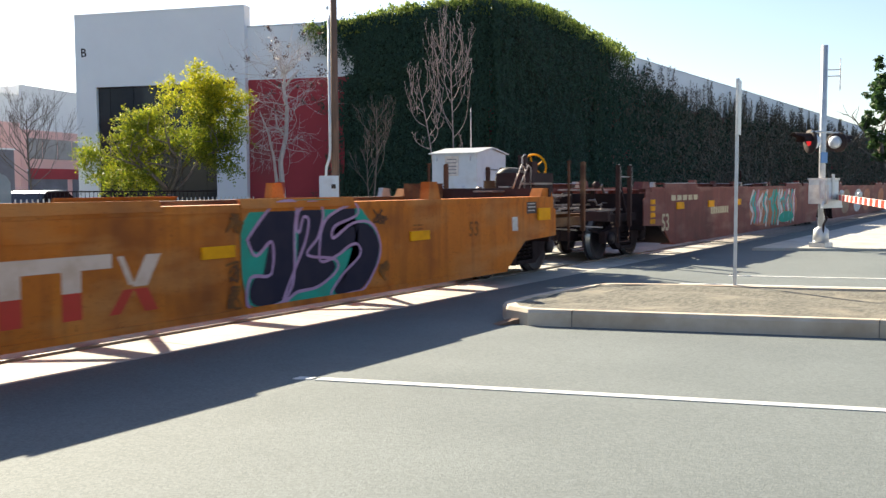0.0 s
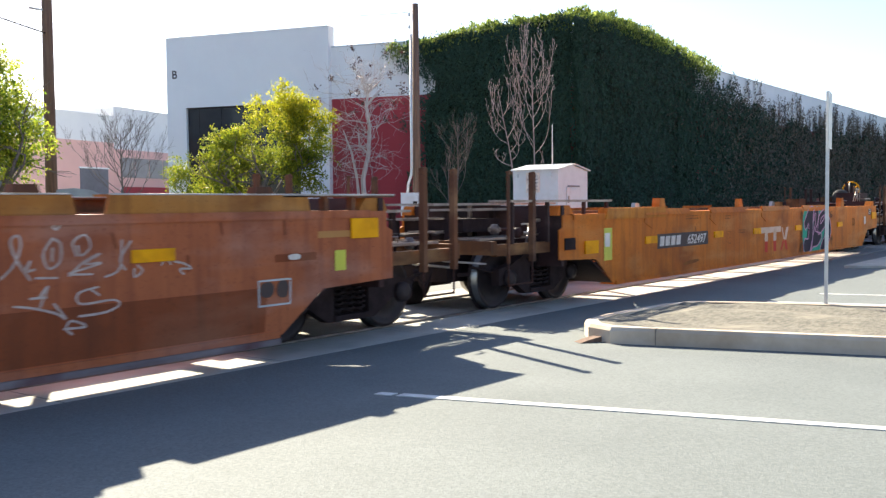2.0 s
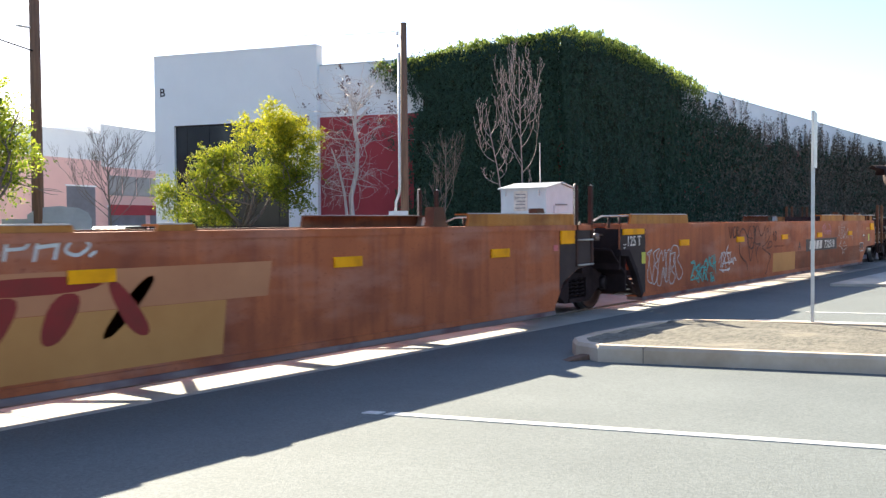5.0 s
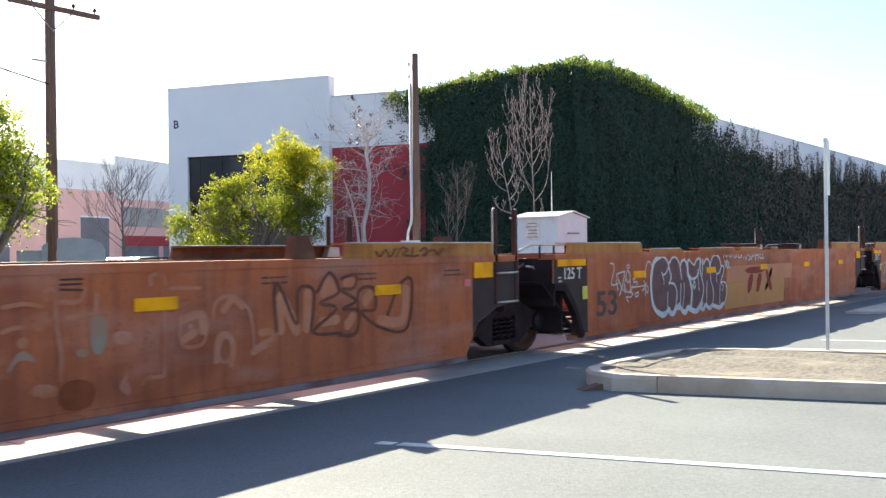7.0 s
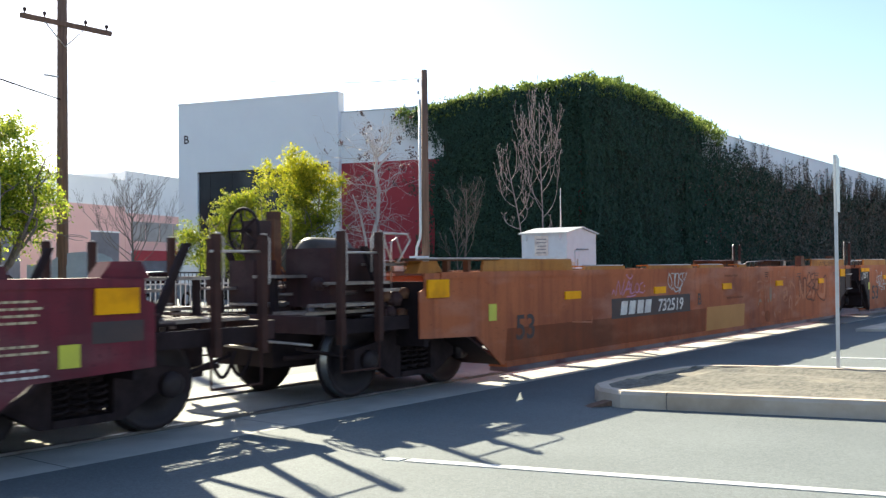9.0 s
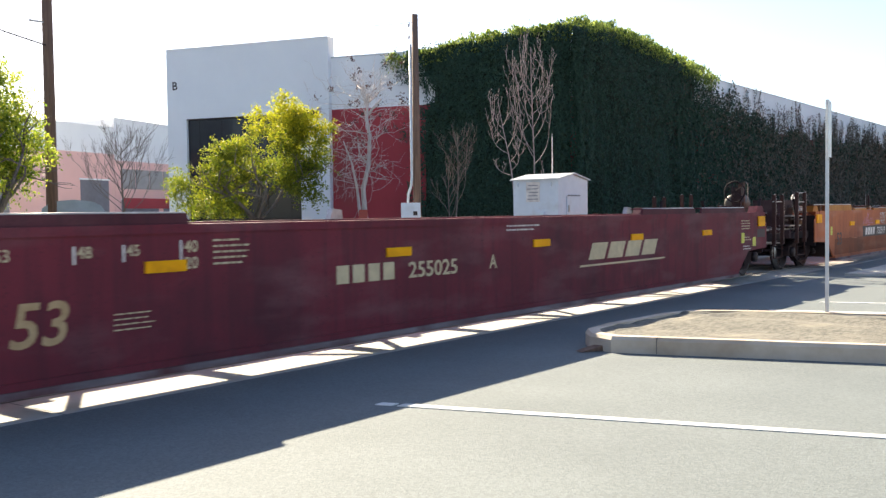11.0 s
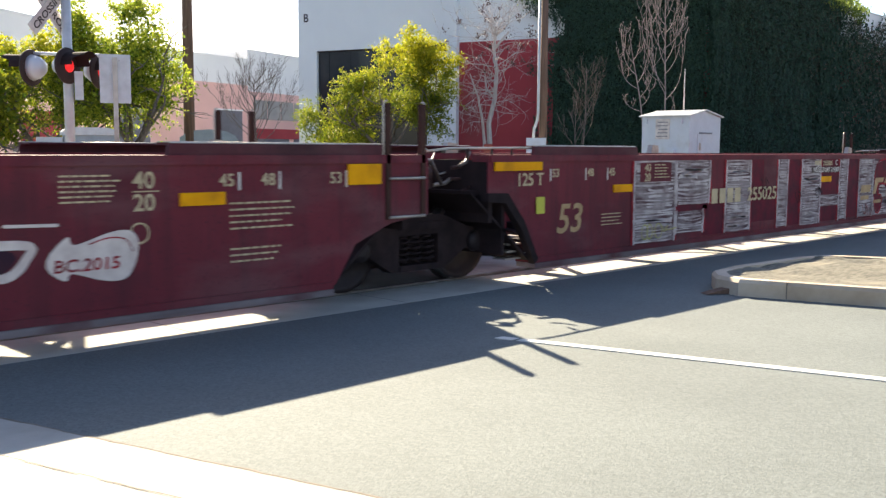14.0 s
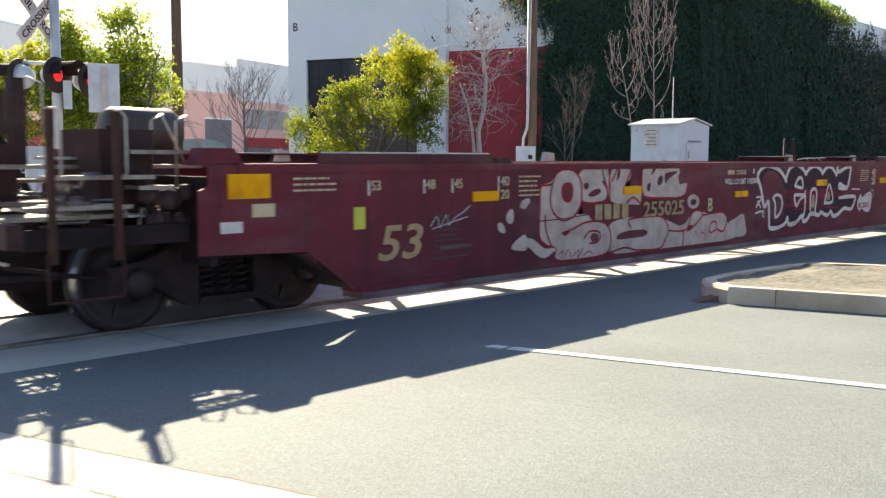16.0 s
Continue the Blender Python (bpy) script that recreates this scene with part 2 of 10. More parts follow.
def lettering(text, x, z, height, mat, parent, y, name="letter", slant=0.0, width=1.0, at=None):
    """Built-in font letters as a thin raised mesh on a side facing -y; x, z: lower left corner."""
    cu = bpy.data.curves.new(name, "FONT")
    cu.body, cu.size, cu.extrude, cu.shear, cu.resolution_u = text, height / 0.72, 0.0015, slant, 3
    cu.offset = 0.020 * height
    tmp = bpy.data.objects.new(name, cu)
    me = bpy.data.meshes.new_from_object(tmp)
    bpy.data.objects.remove(tmp)
    me.materials.clear()
    me.materials.append(mat)
    place = (at or Matrix.Identity(4)) @ pose(x, y, z, 90) @ Matrix.Diagonal((width, 1, 1, 1))
    # one object a character
    bm = bmesh.new()
    bm.from_mesh(me)
    bpy.data.meshes.remove(me)
    left = set(bm.faces)
    while left:
        seed, group = [left.pop()], []
        while seed:
            f = seed.pop()
            group.append(f)
            for e in f.edges:
                for g in e.link_faces:
                    if g in left:
                        left.discard(g)
                        seed.append(g)
        index, co, polys = {}, [], []
        for f in group:
            for v in f.verts:
                if v not in index:
                    index[v] = len(co)
                    co.append(tuple(v.co))
            polys.append([index[v] for v in f.verts])
        piece = bpy.data.meshes.new(name)
        piece.from_pydata(co, [], polys)
        piece.materials.append(mat)
        ob = new(name, piece)
        ob.parent = parent
        ob.matrix_basis = place
    bm.free()


# ---- ground, road and track ----
SKEW = math.radians(106.0)                      # the road crosses the track aslant
ROAD_DIR = Vector((math.cos(SKEW), math.sin(SKEW), 0))   # along the road, away over the track


def road_line(x0, y0, y):
    """x of a line parallel to the road through (x0, y0), at y."""
    return x0 + (y - y0) * ROAD_DIR.x / ROAD_DIR.y


def strip_pts(xa, ya, width, y0, y1):
    return [(road_line(xa, ya, y0), y0), (road_line(xa, ya, y0) + width, y0), (road_line(xa, ya, y1) + width, y1), (road_line(xa, ya, y1), y1)]


built("ground", lambda bm: slab(bm, [(-1500, -1500), (2500, -1500), (2500, 2500), (-1500, 2500)], -1.0, -0.004), ASPHALT)
tagged(bpy.data.objects["ground"], "wide sunlit grey asphalt road and yard", "ground", kind="structure")
TRACK_Y, HALF = 8.68, 1.53


def ballast_bed(bm):
    slab(bm, [(26, 6.9), (400, 6.9), (400, 10.6), (26, 10.6)], -0.02, 0.02)
    slab(bm, [(-300, 6.9), (-3, 6.9), (-3, 10.6), (-300, 10.6)], -0.02, 0.02)


tagged(built("track_bed", ballast_bed, BALLAST), "grey crushed-stone ballast of the railway track", "track bed", kind="structure")
crossing = tagged(new("pavement_crossing"), "concrete panels of the level crossing between the rails", "pavement", kind="structure")
for i in range(12):
    x0 = -3 + i * 2.42
    for a, b in ((7.02, 7.86), (8.03, 9.33), (9.50, 10.34)):
        boxed("panel", (x0, x0 + 2.40, a, b, -0.05, -0.0025), CONCRETE, crossing)
for y in (TRACK_Y - 0.7475, TRACK_Y + 0.7475):
    rail = tagged(boxed("rail", (-300, 500, y - 0.036, y + 0.036, -0.1, 0.022), RAIL), "worn steel rail set flush in the crossing", "rail", "rails of the track", "structure")

# painted lines
for n, (xa, ya, w, y0, y1) in enumerate(((5.90, 5.22, 0.11, -6.0, 4.99), (5.90, 5.22, 0.10, 5.04, 5.18), (14.9, 4.6, 0.11, -6.0, 4.9), (16.6, 4.3, 0.11, -6.0, 4.6))):
    tagged(built("road_line", lambda bm: slab(bm, strip_pts(xa, ya, w, y0, y1), -0.003, 0.004), LINE_PAINT), "worn white painted lane line on asphalt", "road marking", "lane lines", "structure")

# median island with kerb
isl = [(road_line(9.65, 4.62, y), y) for y in (-8.0, 4.9)] + [(9.72, 5.25), (10.05, 5.48), (10.7, 5.55)] + [(12.2, 5.45), (12.75, 5.25)] + [(road_line(13.05, 4.6, y), y) for y in (4.6, -8.0)]


def inset(pts, d):
    c, out = Vector((11.3, -1.0)), []
    for i, p in enumerate(pts):
        a, b, q = Vector(pts[i - 1]), Vector(p), Vector(pts[(i + 1) % len(pts)])
        n1, n2 = (b - a).normalized(), (q - b).normalized()
        nn = Vector((n1.y + n2.y, -n1.x - n2.x)).normalized()
        if (c - b).dot(nn) < 0:
            nn = -nn
        out.append(tuple(b + nn * d))
    return out


def kerb_ring(bm):
    outer, mid, inner = isl, inset(isl, 0.03), inset(isl, 0.16)
    rows = [[bm.verts.new((x, y, z)) for x, y in ring] for ring, z in ((outer, -0.05), (outer, 0.14), (mid, 0.18), (inner, 0.18), (inner, 0.0))]
    for a, b in zip(rows, rows[1:]):
        for i in range(len(isl)):
            j = (i + 1) % len(isl)
            bm.faces.new((a[i], a[j], b[j], b[i]))


kerb = tagged(built("kerb", kerb_ring, KERB_STONE), "pale concrete kerb round the median island", "kerb", kind="structure")
for y in (4.42, 1.4, -1.6, -4.6):
    boxed("joint", (road_line(9.65, 4.62, y) - 0.004, road_line(9.65, 4.62, y) + 0.16, y - 0.005, y + 0.005, 0.0, 0.181), JOINT_DARK, kerb)


def island_soil(bm):
    inner = inset(isl, 0.15)
    top = [bm.verts.new((x, y, 0.165)) for x, y in inner]
    f = bm.faces.new(top)
    bmesh.ops.triangulate(bm, faces=[f])
    bmesh.ops.subdivide_edges(bm, edges=bm.edges[:], cuts=5, use_grid_fill=True)
    for v in bm.verts:
        v.co.z += 0.05 * noise.noise(v.co * 1.3) + 0.03 * noise.noise(v.co * 6)


tagged(built("soil", island_soil, DIRT), "bare brown soil on the median island", "soil", kind="structure")

scrap = tagged(built("rubber_wedge", lambda bm: prism(bm, [(0, 0), (0.30, 0), (0.28, 0.06), (0.09, 0.025)], -0.06, 0.08), POLE_WOOD, at=pose(9.42, 5.22, 0, 0, 0, -30), bevel=0.01), "brown broken wedge with a black end lying at the kerb", "wedge")
built("rubber_end", lambda bm: prism(bm, [(0.285, 0), (0.42, 0), (0.41, 0.05), (0.30, 0.07)], -0.07, 0.09), BLACK_STEEL, scrap)

# gutter and footway beside the camera
def ragged(x, y, off):
    return road_line(x, 4.85, y) + off + 0.010 * noise.noise(Vector((y * 7, off * 20, 3))) + 0.007 * noise.noise(Vector((y * 23, off * 20, 8)))


EDGE_Y = [-5.0 + 0.06 * k for k in range(180)]


def edge_strip(bm, x, off, width, z):
    """A thin uneven seam along the road edge."""
    rows = [[bm.verts.new((ragged(x, y, off) + d, y, z)) for d in (0, width * (0.5 + 0.9 * abs(noise.noise(Vector((y * 9, 1, off))))))] for y in EDGE_Y]
    for a, b in zip(rows, rows[1:]):
        bm.faces.new((a[0], a[1], b[1], b[0]))


gutter = tagged(built("gutter", lambda bm: slab(bm, [(road_line(1.80, 4.85, y), y) for y in (5.75, -5.0)] + [(ragged(1.80, y, 0.49), y) for y in EDGE_Y], -0.003, 0.006), CONCRETE), "pale concrete gutter along the road edge", "gutter", kind="structure")
built("seam", lambda bm: edge_strip(bm, 1.80, 0.478, 0.022, 0.0075), JOINT_DARK, gutter, "dark ragged seam")
built("seam", lambda bm: edge_strip(bm, 1.80, -0.012, 0.014, 0.0235), JOINT_DARK, gutter, "dark joint")
tagged(built("pavement", lambda bm: slab(bm, [(road_line(1.79, 4.85, y) - w, y) for y, w in ((-5.0, 0.0), (5.6, 0.0), (6.1, 1.2), (6.1, 6.0), (-5.0, 6.0))], -0.003, 0.02), CONCRETE),
       "sunlit concrete footway with a ramp", "pavement", kind="structure")
tagged(built("pavement", lambda bm: slab(bm, [(23.2, 5.9), (24.4, 3.0), (25.6, -4.0), (60, -4.0), (60, 5.9)], -0.003, 0.06), CONCRETE),
       "sunlit concrete footway round the signal mast", "pavement", kind="structure")


# ---- well cars ----
SIDE = -HALF
Z_BOTTOM, Z_TOP, Z_RAISED = 0.24, 1.475, 1.585


def travel(t):
    """Metres that the train has rolled since the start."""
    return 8.430 * t - 0.01265 * t * t


MOVERS, WHEELS = [], []


def wheelset(parent, x, r=0.46):
    ob = built("wheelset", lambda bm: [lathe(bm, [(r * 0.35, s * 0.66), (r * 0.45, s * 0.69), (r * 0.80, s * 0.695), (r * 0.86, s * 0.685), (r + 0.028, s * 0.69), (r + 0.026, s * 0.72), (r, s * 0.735), (r - 0.01, s * 0.83),
                                                  (r * 0.86, s * 0.83), (r * 0.80, s * 0.80), (r * 0.45, s * 0.79), (r * 0.34, s * 0.86), (0.06, s * 0.87)]) for s in (-1, 1)] + [lathe(bm, [(0.09, -0.7), (0.08, 0), (0.09, 0.7)], 12)] +
               [box(bm, -0.02, 0.02, s * 0.80 - 0.02, s * 0.80 + 0.02, 0.22, 0.34) for s in (-1, 1)], WHEEL_STEEL, parent, "dark steel wheels on an axle")
    ob.data.materials.append(TREAD)
    for f in ob.data.polygons:
        if all(abs(ob.data.vertices[i].co.y) > 0.73 and math.hypot(ob.data.vertices[i].co.x, ob.data.vertices[i].co.z) > r - 0.03 for i in f.vertices):
            f.material_index = 1
    ob.matrix_basis = pose(x, 0, r)
    WHEELS.append((ob, x, r))
    return ob


def truck(car, x, r=0.46):
    """A two-axle truck: side frames with spring nests, bolster, axle caps, wheels."""
    tr = built("truck", lambda bm: box(bm, -0.2, 0.2, -0.95, 0.95, 0.42, 0.66), TRUCK_DUST, car, "sooty cast-steel truck")
    tr.matrix_basis = pose(x, 0, 0)
    for s in (-1, 1):
        def frame_side(bm, s=s):
            for d in (-1, 1):
                half = [(d * 1.13, 0.36), (d * 1.13, 0.60), (d * 0.78, 0.66), (d * 0.36, 0.82), (d * 0.30, 0.82), (d * 0.30, 0.20), (d * 0.40, 0.20), (d * 0.74, 0.40)]
                prism(bm, half if d < 0 else half[::-1], s * 1.0 - 0.07, s * 1.0 + 0.07)
            box(bm, -0.30, 0.30, s * 1.0 - 0.068, s * 1.0 + 0.068, 0.60, 0.818)
            box(bm, -0.29, 0.29, s * 0.9 - 0.02, s * 0.9 + 0.02, 0.25, 0.62)
            box(bm, -0.30, 0.30, s * 1.0 - 0.09, s * 1.0 + 0.09, 0.202, 0.27)
            prism(bm, [(-0.42, 0.74), (0.42, 0.74), (0.30, 0.66), (-0.30, 0.66)], s * 1.0 - 0.10, s * 1.0 + 0.10)
        built("side_frame", frame_side, TRUCK_DUST, tr, bevel=0.012)
        for k in (-0.19, 0, 0.19):
            built("spring", lambda bm: tube(bm, [(k + 0.07 * math.cos(a * 0.9), s * 1.0 + 0.07 * math.sin(a * 0.9), 0.285 + a * 0.009) for a in range(34)], 0.016, 5), BLACK_STEEL, tr)
        for k in (-0.9, 0.9):
            built("axle_cap", lambda bm: lathe(bm, [(0.05, s * 1.04), (0.13, s * 1.06), (0.12, s * 1.14), (0.05, s * 1.16)] if s > 0 else [(0.05, s * 1.16), (0.12, s * 1.14), (0.13, s * 1.06), (0.05, s * 1.04)], 14), WHEEL_STEEL, tr, at=pose(k, 0, r))
    for k in (-0.9, 0.9):
        wheelset(tr, k, r)
    return tr


def side_outline(xl, xr, left, right, top, bottom):
    pts = []
    if left == "joint":
        pts += [(xl + 1.4, bottom), (xl + 1.28, 0.55), (xl + 0.95, 0.98), (xl + 0.62, 1.02), (xl + 0.62, top)]
    else:
        pts += [(xl + 1.75, bottom), (xl + 1.35, 0.52), (xl + 1.15, 0.66), (xl, 0.70), (xl, top - 0.22), (xl + 0.10, top - 0.18), (xl + 0.10, top)]
    if right == "joint":
        pts += [(xr - 0.33, top), (xr - 0.33, 0.87), (xr - 0.85, 0.80), (xr - 1.32, 0.62), (xr - 1.58, bottom)]
    else:
        pts += [(xr - 0.10, top), (xr - 0.10, top - 0.18), (xr, top - 0.22), (xr, 0.70), (xr - 1.15, 0.66), (xr - 1.35, 0.52), (xr - 1.75, bottom)]
    return pts[::-1]


def grating(bm, x0, x1, y0, y1, z):
    """An open steel tread: two side strips, cross bars, two long bars."""
    for y in (y0, y1 - 0.03):
        box(bm, x0, x1, y, y + 0.03, z, z + 0.035)
    for y in (y0 + (y1 - y0) / 3, y0 + 2 * (y1 - y0) / 3):
        box(bm, x0, x1, y - 0.008, y + 0.008, z + 0.008, z + 0.026)
    n = int((x1 - x0) / 0.075)
    for k in range(n + 1):
        a = x0 + (x1 - x0 - 0.02) * k / n
        box(bm, a, a + 0.026, y0 + 0.03, y1 - 0.03, z + 0.006, z + 0.03)


def pipework(car, x, side, seed, count):
    """Brake pipes, levers and small valves that clutter an end platform."""
    rng = random.Random(seed)
    for k in range(count):
        y, z = rng.uniform(-1.25, 0.6), rng.uniform(1.04, 1.40)
        a = rng.uniform(-0.15, 0.7)
        run = rng.uniform(0.3, 0.8)
        drop = rng.choice((-0.18, 0.16, 0.1, -0.1))
        pts = [(x + side * a, y, z), (x + side * (a + run * 0.45), y, z), (x + side * (a + run * 0.5), y + 0.03, z + drop), (x + side * (a + run), y + 0.05, z + drop)]
        built("pipe", lambda bm: tube(bm, pts, rng.choice((0.014, 0.02, 0.026)), 6), rng.choice((PIPE_GREY, PIPE_GREY, BEAM_DARK, GALVANISED)), car)
        if k % 3 == 0:
            built("valve", lambda bm: (lathe(bm, [(0.02, -0.07), (0.06, -0.06), (0.07, 0.03), (0.04, 0.08)], 10, "z"), box(bm, -0.09, 0.09, -0.03, 0.03, -0.03, 0.03)), rng.choice((PIPE_GREY, BEAM_DARK)), car, at=pose(*pts[-1], 0, 0, rng.uniform(0, 180)))


def ledge_runs(xl, xr, left, right, paint, high):
    """Where the raised ledges run along the top of a side: from, to, height."""
    first = (xl + (1.3 if left == "end" else 1.4 if paint is MAROON_PAINT else 1.05), xl + (3.85 if paint is MAROON_PAINT and left == "end" else 3.65), high)
    if paint is MAROON_PAINT and right == "joint":
        return first, (xr - (3.35 if left == "end" else 5.45), xr - 0.9, high)
    if paint is BROWN_PAINT:
        low = [(xl + a, xl + b, 1.545) for a, b in ((3.96, 5.37), (6.18, 8.1), (8.34, 9.64), (10.4, 10.9))]
        if right == "joint":
            return first, *low, (xr - 3.85, xr - 0.9, high)
        return first, (xr - 6.35, xr - 4.0, high), (xr - 3.75, xr - 1.3, high)
    return first, (xr - 6.35, xr - 4.0, high), (xr - 3.75, xr - (0.9 if right == "joint" else 1.3), high)


def joint_clutter(car, x, zt, zr):
    """Hoses, levers and fittings over the shared truck, and the rail that carries on from the ledge."""
    rng = random.Random(int(abs(x) * 100))
    for k in range(16):
        a, y, z = x + rng.uniform(-0.30, 0.55), rng.uniform(-1.35, -0.2), rng.uniform(1.08, 1.46)
        run, rise = rng.uniform(0.10, 0.38), rng.uniform(-0.16, 0.16)
        pts = [(a, y, z), (a + run * 0.5, y - 0.02, z + rise * 0.2), (a + run, y, z + rise)]
        built("pipe", lambda bm: tube(bm, pts, rng.choice((0.012, 0.018, 0.026)), 6), rng.choice((PIPE_GREY, GALVANISED, BEAM_DARK)), car)
    for k in range(7):
        built("valve", lambda bm: (lathe(bm, [(0.02, -0.06), (0.05, -0.05), (0.06, 0.03), (0.03, 0.07)], 10, "z"), box(bm, -0.08, 0.08, -0.025, 0.025, -0.025, 0.025)), rng.choice((PIPE_GREY, BEAM_DARK, BEAM_DARK)), car, at=pose(x + rng.uniform(-0.25, 0.5), rng.uniform(-1.3, -0.6), rng.uniform(1.1, 1.42), 0, 0, rng.uniform(0, 180)))
    boxed("brake_cylinder", (x - 0.18, x + 0.38, -0.9, -0.2, 1.10, 1.36), BEAM_DARK, car, bevel=0.05)
    for s in (-1, 1):
        built("top_rail", lambda bm: tube(bm, [(x - 0.28, s * (HALF - 0.06), zt + 0.05), (x + 0.1, s * (HALF - 0.06), zr - 0.03), (x + 1.45, s * (HALF - 0.06), zr - 0.02)], 0.016, 6), GALVANISED, car)
        for k in (0.35, 0.75, 1.1):
            built("rail_post", lambda bm: tube(bm, [(x + k, s * (HALF - 0.06), zt - 0.05), (x + k, s * (HALF - 0.06), zr - 0.03)], 0.018, 6), BEAM_DARK, car)


def well_unit(name, label, x_left, x_right, left, right, paint, brake_left=False, brake_right=False, trucks=(), raised=True, flaps=(), guides=None, zt=Z_TOP, zr0=Z_RAISED):
    """One well of a stack car. x_left, x_right: body ends (or joint centres) at the start of the clip."""
    mid = (x_left + x_right) / 2
    car = thing(name, label, "rail car", "cars of the freight train")
    MOVERS.append((car, mid))
    xl, xr = x_left - mid, x_right - mid
    zr = zr0 = 1.65 if paint is BROWN_PAINT else zr0
    dusty = paint in (MAROON_PAINT, BROWN_PAINT)
    for s in (-1, 1):
        outline = side_outline(xl, xr, left, right, zt, Z_BOTTOM)
        built("side", lambda bm: prism(bm, outline, s * HALF - 0.012, s * HALF + 0.012), paint, car)
        a, b = xl + (1.42 if left == "joint" else 1.8), xr - (1.62 if right == "joint" else 1.8)
        built("bottom_chord", lambda bm: box(bm, a, b, *sorted((s * (HALF + 0.035), s * (HALF - 0.26))), Z_BOTTOM - 0.03, Z_BOTTOM + 0.035), paint, car, bevel=0.01)
        if dusty:
            built("sill_lip", lambda bm: box(bm, a, b, *sorted((s * (HALF + 0.045), s * (HALF - 0.24))), Z_BOTTOM - 0.09, Z_BOTTOM - 0.032), CHORD_DUST, car, "dusty grey sill lip", bevel=0.008)
        built("top_chord", lambda bm: box(bm, xl + (0.64 if left == "joint" else 0.4), xr - (0.36 if right == "joint" else 0.4), *sorted((s * (HALF + 0.03), s * (HALF - 0.26))), zt - 0.07, zt + 0.012), paint if s < 0 else BEAM_OCHRE if paint is YELLOW_PAINT else BEAM_RUST if paint is BROWN_PAINT else paint, car, bevel=0.008)
        k = xl + 2.6
        while k < xr - 2.4:
            built("rib", lambda bm: prism(bm, [(k - 0.06, Z_BOTTOM + 0.05), (k + 0.06, Z_BOTTOM + 0.05), (k + 0.06, zt - 0.07), (k - 0.06, zt - 0.07)], s * HALF - s * 0.012, s * HALF - s * 0.24), paint, car)
            k += 1.58
        if raised:
            runs = () if flaps else ledge_runs(xl, xr, left, right, paint, zr0)
            if s > 0 and runs:
                # the far side carries only the ledges at its ends
                runs = (runs[0], runs[-1]) if paint is BROWN_PAINT else runs[:1] if paint is MAROON_PAINT and left == "joint" else runs
            for a, b, zr in runs:
                def ledge(bm, a=a, b=b, zr=zr):
                    sy = s * (HALF - 0.02)
                    prism(bm, [(a, zt - 0.06), (b, zt - 0.06), (b - 0.05, zr), (a + 0.05, zr)], sy - 0.02, sy + 0.02)
                    box(bm, a + 0.05, b - 0.05, min(sy, sy - s * 0.22), max(sy, sy - s * 0.22), zr - 0.015, zr + 0.006)
                raised_ledge = built("raised_ledge", ledge, (OCHRE_EDGE if s < 0 else BEAM_RUST) if paint is BROWN_PAINT else DARK_MAROON if paint is MAROON_PAINT else paint, car)
                wy = s * (HALF - 0.03)
                # thin bright bar added to draw the sun glint along the ledge top
                built("glint_strip", lambda bm: tube(bm, [(a + 0.06, wy, zr + 0.002), (b - 0.06, wy, zr + 0.002)], 0.014, 6), GALVANISED, raised_ledge, "bare-steel strip added for the sun glint on the edge")
            zr, wg = zr0, 0.4 if paint is MAROON_PAINT else 1.0
            for k in [g - mid for g in (guides[1:] if s > 0 else guides)] if guides else ((xl + 4.0, xl + 4.14) if left == "end" else (xr - 5.58,))[:2 if s < 0 else 0] if paint is MAROON_PAINT else (xr - 4.4, xr - 1.9)[:2 if s < 0 else 0] if paint is BROWN_PAINT else (xl + 3.62, xr - 4.4, xr - 1.9):
                built("container_guide", lambda bm: prism(bm, [(k - 0.16 * wg, zt), (k + 0.16 * wg, zt), (k + 0.07 * wg, zr + (0.085 if wg == 1.0 else -0.035)), (k - 0.12 * wg, zr + (0.085 if wg == 1.0 else -0.035))], s * (HALF - 0.1) - 0.07, s * (HALF - 0.1) + 0.07), BEAM_RUST if paint is BROWN_PAINT else BEAM_DARK if paint is MAROON_PAINT else paint, car, bevel=0.01)
        if s > 0:
            for k in (xl + 3.0, xl + 8.6, xr - 1.0):
                built("guide_pad", lambda bm: prism(bm, [(k - 0.13, zt), (k + 0.15, zt), (k + 0.13, zt + 0.15), (k - 0.07, zt + 0.17)], s * (HALF - 0.12) - 0.08, s * (HALF - 0.12) + 0.02), GALVANISED, car, "pale worn guide pad", bevel=0.008)
        for g in flaps:
            # doubler plate with a cut corner under a lip along the top
            a, b = g - mid, g - mid + 1.92
            built("doubler_plate", lambda bm: prism(bm, [(a, zt - 0.075), (a, zt - 0.16), (a + 0.30, 1.09), (b - 0.22, 1.075), (b, 1.25), (b, zt - 0.075)], *sorted((s * (HALF + 0.013), s * (HALF + 0.024)))), paint, car)
            def flap(bm):
                # a lip that leans out at its foot
                ring = [(s * (HALF + 0.032), zt - 0.03), (s * (HALF + 0.062), zt - 0.035), (s * (HALF + 0.012), zt + 0.072), (s * (HALF - 0.02), zt + 0.072)]
                vs = [[bm.verts.new((q, y, z)) for y, z in ring] for q in (a - 0.02, b)]
                for k in range(4):
                    bm.faces.new((vs[0][k], vs[0][(k + 1) % 4], vs[1][(k + 1) % 4], vs[1][k]))
                bm.faces.new(vs[0])
                bm.faces.new(vs[1])
            built("flap", flap, paint, car)
    # open floor: cross bearers and diagonal straps, daylight between them
    k = xl + 2.3
    flip = 1
